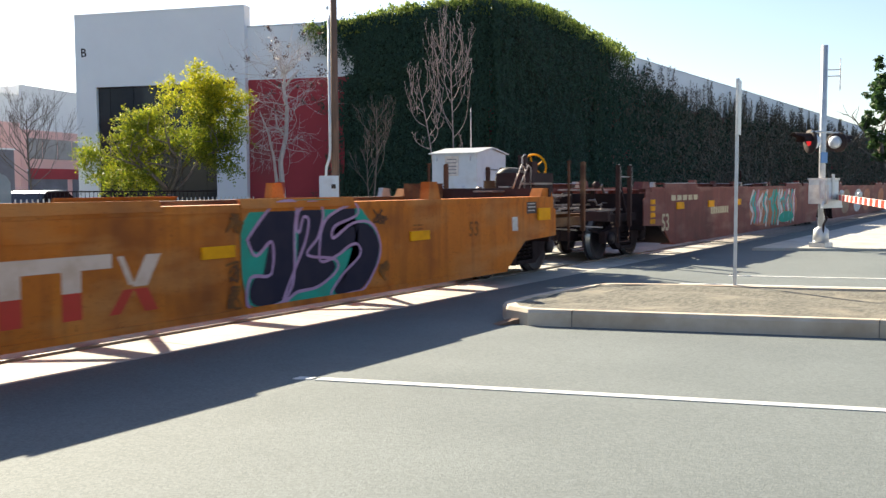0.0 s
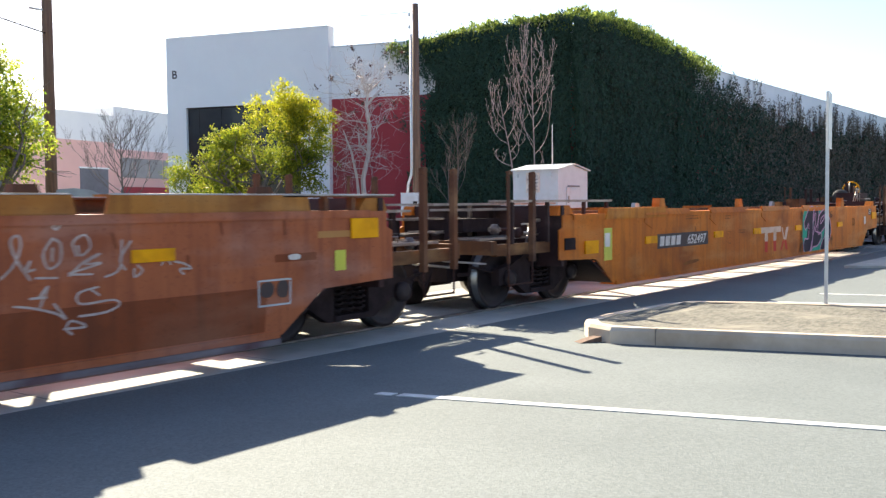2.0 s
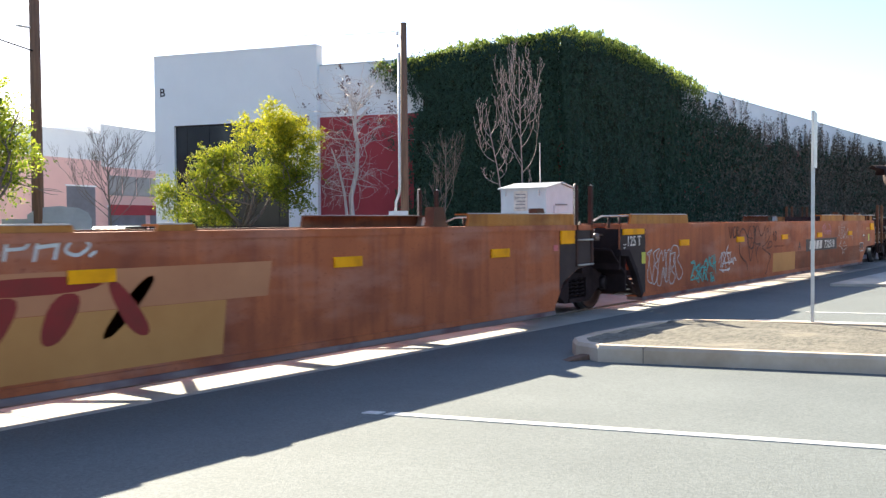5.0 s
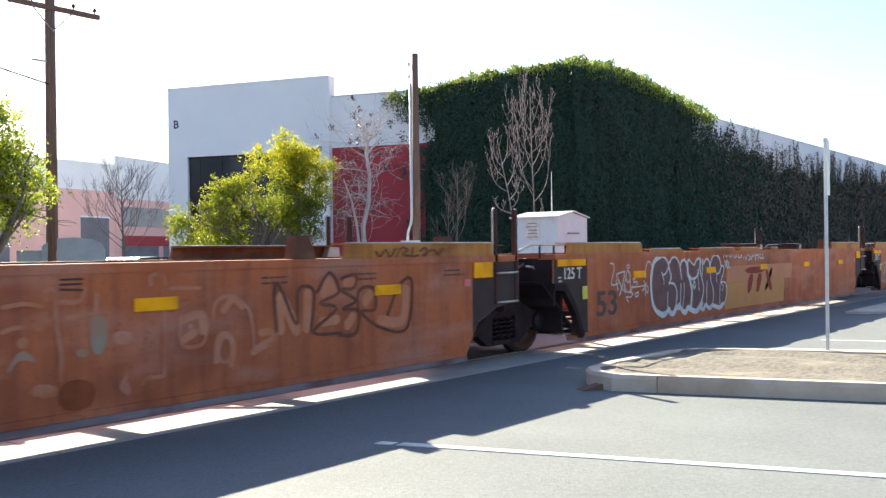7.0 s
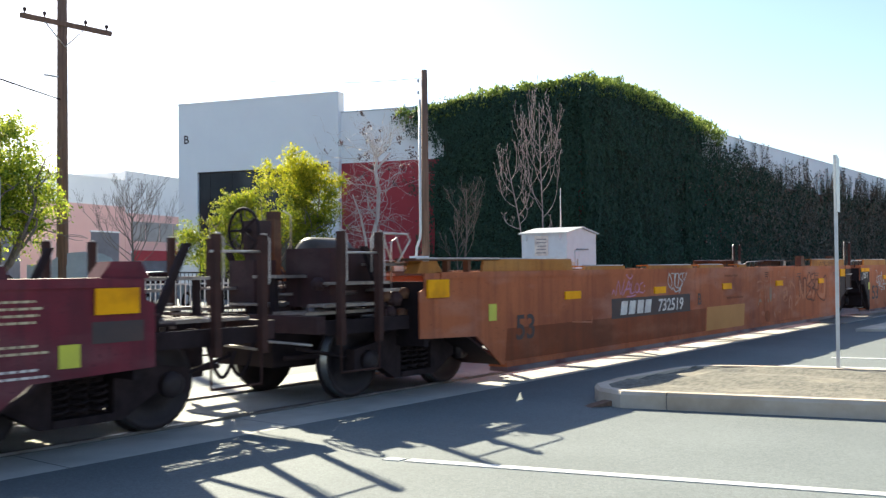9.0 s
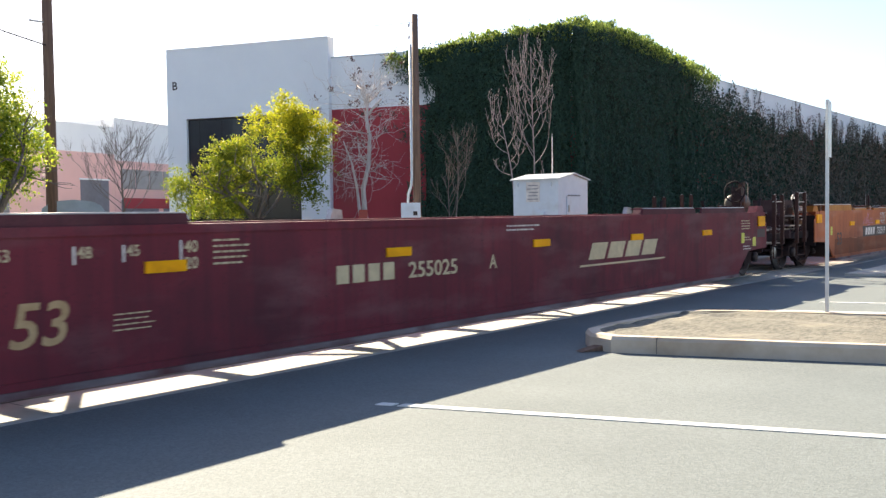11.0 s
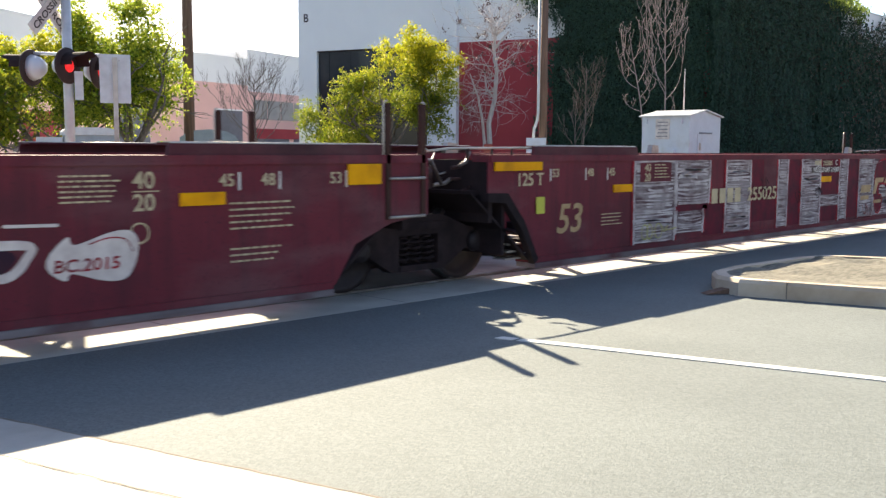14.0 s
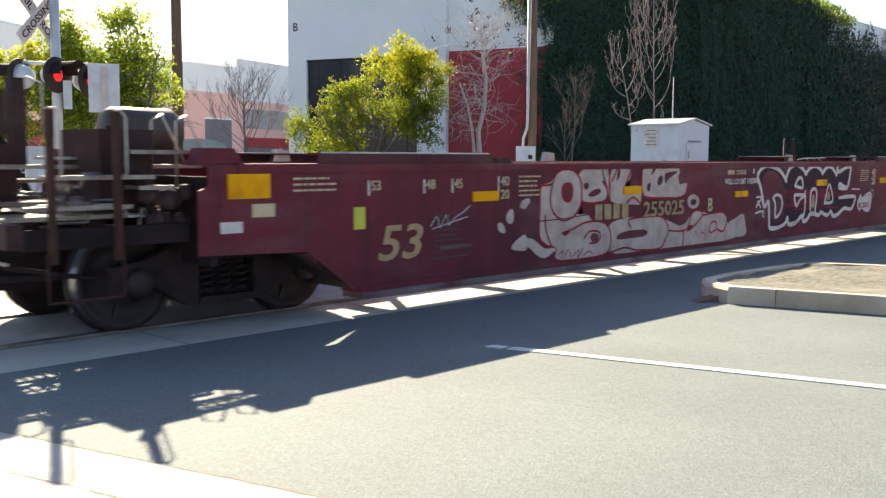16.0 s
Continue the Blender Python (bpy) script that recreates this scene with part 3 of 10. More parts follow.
    while k < xr - 2.2:
        boxed("cross_bearer", (k - 0.09, k + 0.09, -HALF + 0.03, HALF - 0.03, Z_BOTTOM - 0.02, Z_BOTTOM + 0.14), BLACK_STEEL, car)
        if k + 2.2 < xr - 2.2:
            built("diagonal_strap", lambda bm: slab(bm, [(k, -flip * (HALF - 0.1)), (k + 0.14, -flip * (HALF - 0.1)), (k + 2.1, flip * (HALF - 0.1)), (k + 1.96, flip * (HALF - 0.1))][::flip], Z_BOTTOM + 0.02, Z_BOTTOM + 0.05), BLACK_STEEL, car)
        flip = -flip
        k += 2.1
    # slope sheets that close the well at both ends
    for a, za, b, zb in ((xl + (1.38 if left == "joint" else 1.78), Z_BOTTOM, xl + (0.38 if left == "joint" else 0.25), 1.05), (xr - (1.57 if right == "joint" else 1.78), Z_BOTTOM, xr - (0.55 if right == "joint" else 0.25), 1.05)):
        built("slope_sheet", lambda bm: prism(bm, [(a, za), (b, zb), (b, zb + 0.03), (a, za + 0.04)], -HALF + 0.03, HALF - 0.03), BLACK_STEEL, car)
    # ends
    trim = BEAM_OCHRE if paint is YELLOW_PAINT else BEAM_DARK
    for side, kind, x, brake in ((-1, left, xl, brake_left), (1, right, xr, brake_right)):
        if kind == "joint":
            xe = x - side * (0.66 if side < 0 else 0.6)
            boxed("bulkhead", (*sorted((xe, xe - side * 0.06)), -HALF + 0.02, HALF - 0.02, 0.72, zt - 0.05), BLACK_STEEL, car)
            boxed("deck", (*sorted((xe + side * 0.2, xe - side * 0.9)), -1.35, 1.35, 1.02, 1.08), BLACK_STEEL, car)
            boxed("centre_sill", (*sorted((x, xe - side * 0.9)), -0.3, 0.3, 0.62, 1.0), BLACK_STEEL, car)
            if side < 0:
                joint_clutter(car, x, zt, zr)
                for s in (-1, 1):
                    built("end_guard", lambda bm: prism(bm, [(x + 0.58, 1.06), (x + 0.92, 1.05), (x + 1.22, 0.72), (x + 1.48, 0.26), (x + 1.42, 0.20), (x + 1.17, 0.62), (x + 0.88, 0.94), (x + 0.58, 0.96)], s * HALF - 0.05, s * HALF + 0.05), BLACK_STEEL, car, "black curved end guard")
                boxed("inner_bulkhead", (x + 0.9, x + 0.95, -HALF + 0.03, HALF - 0.03, 0.34, 1.05), BLACK_STEEL, car)
                for k in range(4):
                    boxed("step_slat", (x + 1.05 + k * 0.02, x + 1.32, -HALF + 0.10, -HALF + 0.30, 0.26 + k * 0.085, 0.28 + k * 0.085), GALVANISED, car)
                for k, (y, top) in enumerate(((-1.0, 1.42), (-0.75, 1.36), (-0.5, 1.45))):
                    built("air_hose", lambda bm: tube(bm, [(x + 0.42, y, 1.15), (x + 0.25, y, top), (x - 0.02, y, top + 0.02), (x - 0.22, y, 1.2), (x - 0.45, y, 1.0 + 0.1 * k), (x - 0.62, y, 1.12)], 0.024, 6), BLACK_STEEL if k else PIPE_GREY, car)
                boxed("far_plate", (x - 0.3, x + 0.5, HALF - 0.32, HALF - 0.29, 1.36, 1.46), PLATE_YELLOW, car)
            if side > 0:
                high = 2.0 if paint is MAROON_PAINT else 2.1
                for dx in (-0.90, -0.41):
                    for s in (-1, 1):
                        def tower(bm):
                            box(bm, x + dx - 0.03, x + dx + 0.03, s * HALF - 0.03, s * HALF + 0.03, 0.84, high)
                        built("tower_post", tower, POST_RUST, car)
                        out = -0.045 if dx < -0.6 else 0.045
                        built("grab_iron", lambda bm: tube(bm, [(x + dx + out * 0.6, s * HALF, 1.22), (x + dx + out, s * HALF, 1.26), (x + dx + out, s * HALF, high - 0.03), (x + dx + out * 0.6, s * HALF, high + 0.02), (x + dx, s * HALF, high + 0.02)], 0.011, 6), GALVANISED, car)
                for z in (0.86, 1.25):
                    built("ladder_rung", lambda bm: tube(bm, [(x - 0.90, -HALF - 0.05, z), (x - 0.41, -HALF - 0.05, z)], 0.016, 6), GALVANISED, car)
        else:
            y0 = 1.28
            ochre = paint is YELLOW_PAINT or (paint is BROWN_PAINT and side > 0)
            trim = BEAM_OCHRE if ochre else BEAM_DARK
            post_paint = BEAM_RUST if ochre else POST_RUST
            top = 1.88 if paint is MAROON_PAINT and side > 0 else 1.98 if ochre else 1.90 if paint is MAROON_PAINT else 1.95
            boxed("bulkhead", (*sorted((x - side * 0.12, x - side * 0.2)), -HALF + 0.02, HALF - 0.02, 0.6, zt + 0.15 if ochre else zt - 0.1), BEAM_DARK if ochre else BLACK_STEEL, car)
            boxed("centre_sill", (*sorted((x - side * 1.2, x + side * 1.35)), -0.33, 0.33, 0.62, 0.98), BLACK_STEEL, car)
            built("draft_gear", lambda bm: (box(bm, *sorted((x + side * 0.15, x + side * 1.36)), -0.48, 0.48, 0.42, 0.80), tube(bm, [(x + side * 0.1, -0.95, 0.60), (x + side * 0.7, -0.95, 0.52), (x + side * 1.38, -0.9, 0.66)], 0.022, 6), tube(bm, [(x + side * 0.1, -0.7, 0.50), (x + side * 1.38, -0.7, 0.54)], 0.03, 6)), BLACK_STEEL, car)
            boxed("end_sill", (*sorted((x + side * 1.42, x + side * 1.55)), -y0 - 0.1, y0 + 0.1, 0.84, 1.03), trim, car)
            for s in (-1, 1):
                boxed("platform_beam", (*sorted((x, x + side * 1.42)), s * (y0 + 0.05) - 0.05, s * (y0 + 0.05) + 0.05, 0.82, 0.98), trim if ochre else BLACK_STEEL, car)
                for dx in (0.66, 1.28) if paint is not MAROON_PAINT else (0.70, 1.24) if side < 0 else (0.72, 1.30):
                    def tower(bm):
                        wide = 0.018 if (dx > 1) == (side < 0) and paint is YELLOW_PAINT else 0.027 if paint is MAROON_PAINT and side < 0 else 0.038
                        box(bm, x + side * dx - wide, x + side * dx + wide, s * (HALF - 0.05) - wide, s * (HALF - 0.05) + wide, 0.72, top)
                        if ochre:
                            tube(bm, [(x + side * dx - 0.05, s * (HALF - 0.05), top - 0.005), (x + side * dx + 0.05, s * (HALF - 0.05), top + 0.01), (x + side * dx + 0.07, s * (HALF - 0.05), top - 0.03)], 0.012, 6)
                            return
                    built("tower_post", tower, post_paint, car)
                    if not ochre:
                        built("grab_iron", lambda bm: tube(bm, [(x + side * dx + 0.04, s * (HALF - 0.04), 1.38), (x + side * dx + 0.075, s * (HALF - 0.03), 1.42), (x + side * dx + 0.075, s * (HALF - 0.03), top - 0.04), (x + side * dx + 0.04, s * (HALF - 0.04), top + 0.012), (x + side * dx - 0.02, s * (HALF - 0.04), top + 0.015)], 0.009, 6), GALVANISED, car)
                built("step", lambda bm: tube(bm, [(x + side * 0.66, s * (HALF - 0.05), 0.8), (x + side * 0.66, s * (HALF - 0.05), 0.42), (x + side * 1.28, s * (HALF - 0.05), 0.42), (x + side * 1.28, s * (HALF - 0.05), 0.8)], 0.015, 6), POST_RUST, car)
            for y, z, w in ((-0.85, 1.03, 0.26), (-0.1, 1.12, 0.26), (0.5, 1.30, 0.24), (-0.45, 1.44, 0.20), (0.9, 1.05, 0.26)):
                built("running_board", lambda bm: grating(bm, *sorted((x + side * (0.02 if z < 1.4 else -0.6), x + side * 1.45)), y - w, y + w, z), GRATE_STEEL, car)
                for dx in (0.15, 1.3):
                    boxed("bracket", (x + side * dx - 0.03, x + side * dx + 0.03, y - 0.04, y + 0.04, 0.9, z), BLACK_STEEL, car)
            for s in (-1, 1) if not ochre else ():
                built("tower_brace", lambda bm: prism(bm, [(x + side * 0.16, 1.0), (x + side * 0.24, 1.0), (x + side * 0.64, 1.80), (x + side * 0.56, 1.80)][::side], s * 1.2 - 0.03, s * 1.2 + 0.03), BLACK_STEEL, car)
            pipework(car, x, side, int(abs(x_left) * 10) + side, 20 if brake else 7)
            for s in (-1, 1):
                built("corner_block", lambda bm: prism(bm, [(x - side * 0.02, zt), (x - side * 0.52, zt), (x - side * 0.40, zt + 0.15), (x - side * 0.10, zt + 0.15)][::-side], s * (HALF - 0.14) - 0.1, s * (HALF - 0.14) + 0.1), OCHRE_EDGE if paint is BROWN_PAINT else paint, car, bevel=0.01)
            if paint is BROWN_PAINT:
                def walkway(bm):
                    a, b = sorted((x + side * 0.05, x - side * 1.7))
                    box(bm, a, b, -HALF + 0.0, -HALF + 0.34, zr - 0.02, zr + 0.008)
                    for q in (x - side * 0.62, x - side * 1.05, x - side * 1.6):
                        box(bm, q - 0.03, q + 0.03, -HALF + 0.02, -HALF + 0.1, zt, zr - 0.02)
                built("end_walkway", walkway, BEAM_RUST, car)
                # same added bright bar, for the glint on the walkway edge
                built("glint_strip", lambda bm: tube(bm, [(x + side * 0.05, -HALF, zr + 0.004), (x - side * 1.7, -HALF, zr + 0.004)], 0.013, 6), GALVANISED, car, "bare-steel strip added for the sun glint on the edge")
            if paint is YELLOW_PAINT and side < 0:
                built("raised_ledge", lambda bm: prism(bm, [(x + 1.42, zt - 0.08), (x + 3.72, zt - 0.08), (x + 3.68, zt + 0.10), (x + 1.48, zt + 0.10)], -HALF - 0.045, -HALF + 0.12), OCHRE_LEDGE, car, "rounded ochre ledge", bevel=0.05)
                def side_walk(bm):
                    grating(bm, x - 1.25, x + 1.75, -HALF + 0.02, -HALF + 0.40, zt + 0.20)
                side_board = built("end_walkway", side_walk, GRATE_STEEL, car)
                for q in (x - 1.15, x - 0.2, x + 0.9, x + 1.65):
                    boxed("walkway_leg", (q - 0.025, q + 0.025, -HALF + 0.05, -HALF + 0.10, zt if q > x else 0.98, zt + 0.20), BEAM_DARK, side_board)
            built("cut_lever", lambda bm: tube(bm, [(x + side * 1.5, -1.25, 0.72), (x + side * 1.56, -0.6, 0.74), (x + side * 1.72, -0.3, 0.80)], 0.016, 6), GALVANISED, car)
            if ochre and side < 0:
                for y, a in ((-0.1, -2.0), (0.75, -1.4)):
                    built("running_board", lambda bm: (grating(bm, *sorted((x + side * a, x + side * 1.45)), y - 0.22, y + 0.22, zt + 0.16), *(box(bm, x + side * d - 0.025, x + side * d + 0.025, y - 0.025, y + 0.025, 1.05, zt + 0.165) for d in (0.25, 1.38))), GRATE_STEEL, car)
                boxed("brake_gear", (*sorted((x + side * 0.1, x + side * 1.05)), -0.55, 0.55, 1.13, 1.32), TRUCK_DUST, car, bevel=0.04)
            if not ochre and not (paint is MAROON_PAINT and side < 0):
                built("end_rail", lambda bm: tube(bm, [(x + side * 0.66, -HALF + 0.05, 1.72), (x + side * 1.28, -HALF + 0.05, 1.72)], 0.014, 6), GALVANISED, car)
            def coupler(bm):
                tube(bm, [(x + side * 1.3, 0, 0.80), (x + side * 1.75, 0, 0.80)], 0.10, 8)
                prism(bm, [(x + side * 1.70, 0.68), (x + side * 1.96, 0.68), (x + side * 1.96, 0.95), (x + side * 1.70, 0.95)], -0.16, 0.12)
            built("coupler", coupler, BLACK_STEEL, car)
            built("air_hose", lambda bm: tube(bm, [(x + side * (1.5 + 0.4 * k / 8), -0.35, 0.78 - 0.42 * math.sin(math.pi * k / 9)) for k in range(9)], 0.022, 6), BLACK_STEEL, car)
            if brake:
                built("air_tank", lambda bm: lathe(bm, [(0.05, -0.42), (0.2, -0.40), (0.25, -0.32), (0.25, 0.32), (0.2, 0.40), (0.05, 0.42)], 20, "x"), TANK_PAINT, car, "round air tank", pose(x + side * (0.85 if paint is YELLOW_PAINT else -0.72), -0.3 if paint is YELLOW_PAINT else 0.72, 1.64 if paint is YELLOW_PAINT else 1.81 if paint is MAROON_PAINT else 1.72))
                for dx in (-0.12, 0.12):
                    built("grab_iron", lambda bm: tube(bm, [(x + side * dx, -1.0, 1.1), (x + side * dx, -1.0, 1.86), (x + side * (dx - 0.1), -1.0, 1.92), (x + side * (dx - 0.35), -0.95, 1.5)], 0.011, 6), GALVANISED, car)
                boxed("tread_strip", (*sorted((x + side * 0.0, x + side * 0.9)), -0.62, -0.42, 1.52, 1.545), GALVANISED, car)
                boxed("tank_bracket", (*sorted((x - side * 0.4, x - side * 1.05)), 0.5, 0.9, 1.1, 1.6), trim, car)
                boxed("brake_gear", (*sorted((x + side * 0.12, x + side * (0.62 if paint is MAROON_PAINT else 0.98))), -1.02, -0.3, 1.10, 1.78), BEAM_DARK, car, bevel=0.05)
                wy, wz = (-0.45, 1.88) if paint is YELLOW_PAINT else (0.05, 2.0)
                boxed("gear_case", (*sorted((x + side * 1.0, x + side * 1.22)), wy - 0.13, wy + 0.13, wz - 0.26, wz + 0.12), BEAM_DARK, car, "dark hand-brake gear case", bevel=0.05)
                boxed("brake_column", (*sorted((x + side * 0.80, x + side * 0.92)), wy - 0.08, wy + 0.06, 1.45, wz + 0.24), BEAM_RUST if paint is BROWN_PAINT else BEAM_DARK, car, bevel=0.02)
                built("grab_iron", lambda bm: tube(bm, [(x + side * 0.66, wy - 0.1, 1.75), (x + side * 0.66, wy - 0.1, wz + 0.2), (x + side * 0.78, wy - 0.1, wz + 0.25)], 0.011, 6), GALVANISED, car)
                for s in (-1,) if paint is BROWN_PAINT else ():
                    built("grab_iron", lambda bm: tube(bm, [(x + side * 0.58, s * 1.3, 1.5), (x + side * 0.58, s * 1.3, 1.90), (x + side * 0.50, s * 1.3, 1.95), (x - side * 0.06, s * 1.3, 1.95), (x - side * 0.12, s * 1.3, 1.88), (x + side * 0.12, s * 1.3, 1.60)], 0.013, 6), GALVANISED, car)
                for a, b, y, z in ((0.45, -0.22, -1.15, 1.60), (1.14, 0.26, -1.2, 1.39), (1.40, 0.50, -1.25, 1.15), (0.42, 0.10, -1.22, 1.30)):
                    built("tread_strip", lambda bm: grating(bm, *sorted((x + side * a, x + side * b)), y - 0.1, y + 0.16, z - 0.03), GRATE_STEEL, car)
                for k, (a, z, w) in enumerate(((0.30, 1.22, 0.07), (0.12, 1.18, 0.09), (-0.05, 1.24, 0.07), (0.22, 1.02, 0.08), (0.0, 1.0, 0.065))):
                    built("valve", lambda bm: (lathe(bm, [(0.02, -w), (w * 0.8, -w * 0.9), (w, 0), (w * 0.8, w * 0.8), (0.03, w)], 12, "z"), box(bm, -w * 1.3, w * 1.3, -0.03, 0.03, -0.04, 0.04)), BEAM_DARK if k % 2 else BEAM_RUST if paint is BROWN_PAINT else BEAM_DARK, car, at=pose(x + side * a, -1.25, z))
                boxed("brake_valve", (*sorted((x + side * 0.9, x + side * 1.25)), -0.05, 0.4, 1.1, 1.65), trim, car, bevel=0.03)
                def hand_wheel(bm):
                    tube(bm, [(0, 0.26 * math.cos(math.tau * k / 20), 0.26 * math.sin(math.tau * k / 20)) for k in range(21)], 0.02, 6, close=False)
                    for k in range(5):
                        a = math.tau * k / 5
                        tube(bm, [(0, 0, 0), (0.01, 0.25 * math.cos(a), 0.25 * math.sin(a))], 0.014, 5)
                    tube(bm, [(-0.02, 0, 0), (-side * 0.18, 0, 0)], 0.03, 8)
                built("brake_wheel", hand_wheel, PLATE_YELLOW if paint is YELLOW_PAINT else BLACK_STEEL, car, "spoked hand-brake wheel", pose(x + side * 1.32, wy, wz))
                boxed("brake_stand", (*sorted((x + side * 1.05, x + side * 1.2)), wy - 0.1, wy + 0.12, 1.0, wz - 0.2), trim, car)
    for tx, r in trucks:
        truck(car, tx - mid, r)
    return car, mid


def plates(car, mid, rows, z=1.06, w=0.45, h=0.115):
    for x in rows:
        boxed("reflector_plate", (x - mid - w / 2, x - mid + w / 2, SIDE - 0.036, SIDE - 0.011, z, z + h), PLATE_YELLOW, car)


J1, J2, J3, J4 = -27.7, -46.85, -89.2, -108.15
lead_car, m_lead = well_unit("well_car", "faded red-brown well car with graffiti rolling ahead", 19.26, 38.6, "end", "joint", RED_BROWN_PAINT, trucks=((19.45, 0.46), (38.6, 0.48)))
lead_car2, m_lead2 = well_unit("well_car", "pale grey-brown well car at the far head of the visible train", 38.6, 57.8, "joint", "joint", RED_BROWN_PAINT, trucks=((57.8, 0.48),))
yellow_car, m_y = well_unit("well_car", "mustard yellow well car with graffiti and open floor", -4.48, 15.0, "end", "end", YELLOW_PAINT, brake_right=True, trucks=((-4.25, 0.46), (14.75, 0.46)), flaps=(-1.6, 1.36, 4.37, 7.37), guides=(-0.75, 11.2), zt=1.36, zr0=1.53)
brown_1, m_b1 = well_unit("well_car", "rusty orange well car with scrawled graffiti and a dark number panel", J1, -8.31, "joint", "end", BROWN_PAINT, trucks=((-8.5, 0.46), (J1, 0.48)))
brown_2, m_b2 = well_unit("well_car", "rusty orange middle well with white bubble graffiti", J2, J1, "joint", "joint", BROWN_PAINT, trucks=((J2, 0.48),))
brown_3, m_b3 = well_unit("well_car", "rusty orange end well with a hand-brake platform", -66.0, J2, "end", "joint", BROWN_PAINT, brake_left=True, trucks=((-65.5, 0.46),))
maroon_1, m_m1 = well_unit("well_car", "maroon well car with cream lettering", J3, -69.7, "joint", "end", MAROON_PAINT, trucks=((-70.1, 0.46), (J3, 0.48)))
maroon_2, m_m2 = well_unit("well_car", "maroon middle well with scribbled silver block graffiti", J4, J3, "joint", "joint", MAROON_PAINT, trucks=((J4, 0.48),))
maroon_3, m_m3 = well_unit("well_car", "maroon end well with white outlined graffiti and brake platform", -127.2, J4, "end", "joint", MAROON_PAINT, brake_left=True, trucks=((-126.62, 0.46),))

plates(yellow_car, m_y, (-1.34, 1.80, 4.07, 7.03, 10.75), 0.83, 0.46, 0.125)
plates(brown_1, m_b1, (-24.32, -21.17, -18.0, -14.9, -11.6))
plates(brown_2, m_b2, (-43.4, -40.2, -37.1, -33.9, -30.8))
plates(brown_3, m_b3, (-62.4, -59.4, -56.3, -53.15, -49.99))
plates(maroon_1, m_m1, (-85.86, -82.6, -79.4, -76.3, -73.2), 1.06, 0.44, 0.105)
plates(maroon_2, m_m2, (-104.9, -98.5, -95.3, -92.3), 1.0, 0.42, 0.10)
plates(maroon_3, m_m3, (-123.52, -120.52, -114.27, -111.17), 1.063, 0.43, 0.11)
plates(maroon_3, m_m3, (-117.38,), 0.945, 0.41, 0.09)


# ---- beyond the track: buildings ----
def at_bearing(az, d, slope=0.0):
    """A place by bearing from +x, distance and rise from eye level."""
    return Vector((d * math.cos(radians(az)), d * math.sin(radians(az)), EYE + d * slope))


ROOF, RED_TOP = 9.0, 6.56
CORNER = Vector((36.9, 20.7, 0))
FRONT = Matrix.Translation(CORNER) @ pose(0, 0, 0, 0, 0, 106.5 - 180)   # local -x runs along the front wall away from the corner, -y looks at the road


def s_at(az):
    """Metres from the corner along the front wall at a bearing."""
    ux, uy = math.cos(radians(106.5)), math.sin(radians(106.5))
    t = math.tan(radians(az))
    return (CORNER.y - CORNER.x * t) / (ux * t - uy)


building = thing("warehouse", "large white and dark red stucco warehouse half covered in ivy", "building")
S_BLOCK, S_END = s_at(43.5), s_at(52.7)


def wall_local(name, pts_s, z0, z1, mat, depth0, depth1, label=""):
    """A piece of the front wall: between s values, heights and depths behind its face."""
    bm = bmesh.new()
    s0, s1 = pts_s
    box(bm, -s1, -s0, depth0, depth1, z0, z1)
    return part(name, bm, mat, building, label, FRONT)


wall_local("wall", (0.0, S_BLOCK), RED_TOP, ROOF, WHITE_WALL, 0, 0.25)
wall_local("wall", (0.0, S_BLOCK), -0.1, RED_TOP, RED_WALL, 0.0, 0.25, "dark red stucco wall")
wall_local("roof_edge", (0.0, S_BLOCK), ROOF, ROOF + 0.06, SILVER, -0.04, 0.3)
sl, sr = s_at(51.65), s_at(45.2)
wall_local("wall", (sl, S_END), -0.1, 9.95, WHITE_WALL, -0.3, 0.3, "tall white entrance block")
wall_local("wall", (S_BLOCK, sr), -0.1, 9.95, WHITE_WALL, -0.3, 0.3)
wall_local("wall", (sr, sl), 6.45, 9.95, WHITE_WALL, -0.3, 0.3)
wall_local("soffit", (sr, sl), 6.40, 6.45, DARK_PANEL, -0.28, -0.15)
wall_local("recess_wall", (sr, sl), -0.1, 6.45, DARK_GLASS, -0.14, -0.02, "dark glazed recess of the entrance")
wall_local("recess_side", (sl, sl + 0.2), -0.1, 6.45, WHITE_WALL, 0.3, 0.6)
wall_local("recess_side", (sr - 0.2, sr), -0.1, 6.45, WHITE_WALL, 0.3, 0.6)
for k in range(5):
    ss = sr + (sl - sr) * (k + 0.5) / 5
    wall_local("mullion", (ss - 0.035, ss + 0.035), -0.1, 6.4, DARK_GLASS, -0.17, -0.14)
for z in (2.6, 4.6):
    wall_local("mullion", (sr, sl), z, z + 0.07, DARK_GLASS, -0.18, -0.14)
wall_local("canopy_beam", (s_at(44.1), sr + 0.3), 6.15, 6.5, DARK_PANEL, -0.9, -0.3)
wall_local("roof_edge", (S_BLOCK, S_END), 9.95, 10.0, WHITE_WALL, -0.34, 0.34)
wall_local("side_wall", (S_END - 0.3, S_END), -0.1, 9.95, WHITE_WALL, 0.3, 20)
wall_local("side_wall", (S_END, S_END + 0.22), -0.1, 9.55, WHITE_WALL, 0.35, 20)
wall_lamp = wall_local("wall_lamp", (S_END - 0.42, S_END - 0.2), 3.05, 3.3, SILVER, -0.46, -0.3, "small round grey wall lamp")
wall_local("lamp_lens", (S_END - 0.37, S_END - 0.25), 3.1, 3.24, DARK_GLASS, -0.48, -0.46)
lettering("B", -s_at(52.3) - 0.12, 7.95, 0.42, DARK_PANEL, building, -0.306, "letter", at=FRONT)
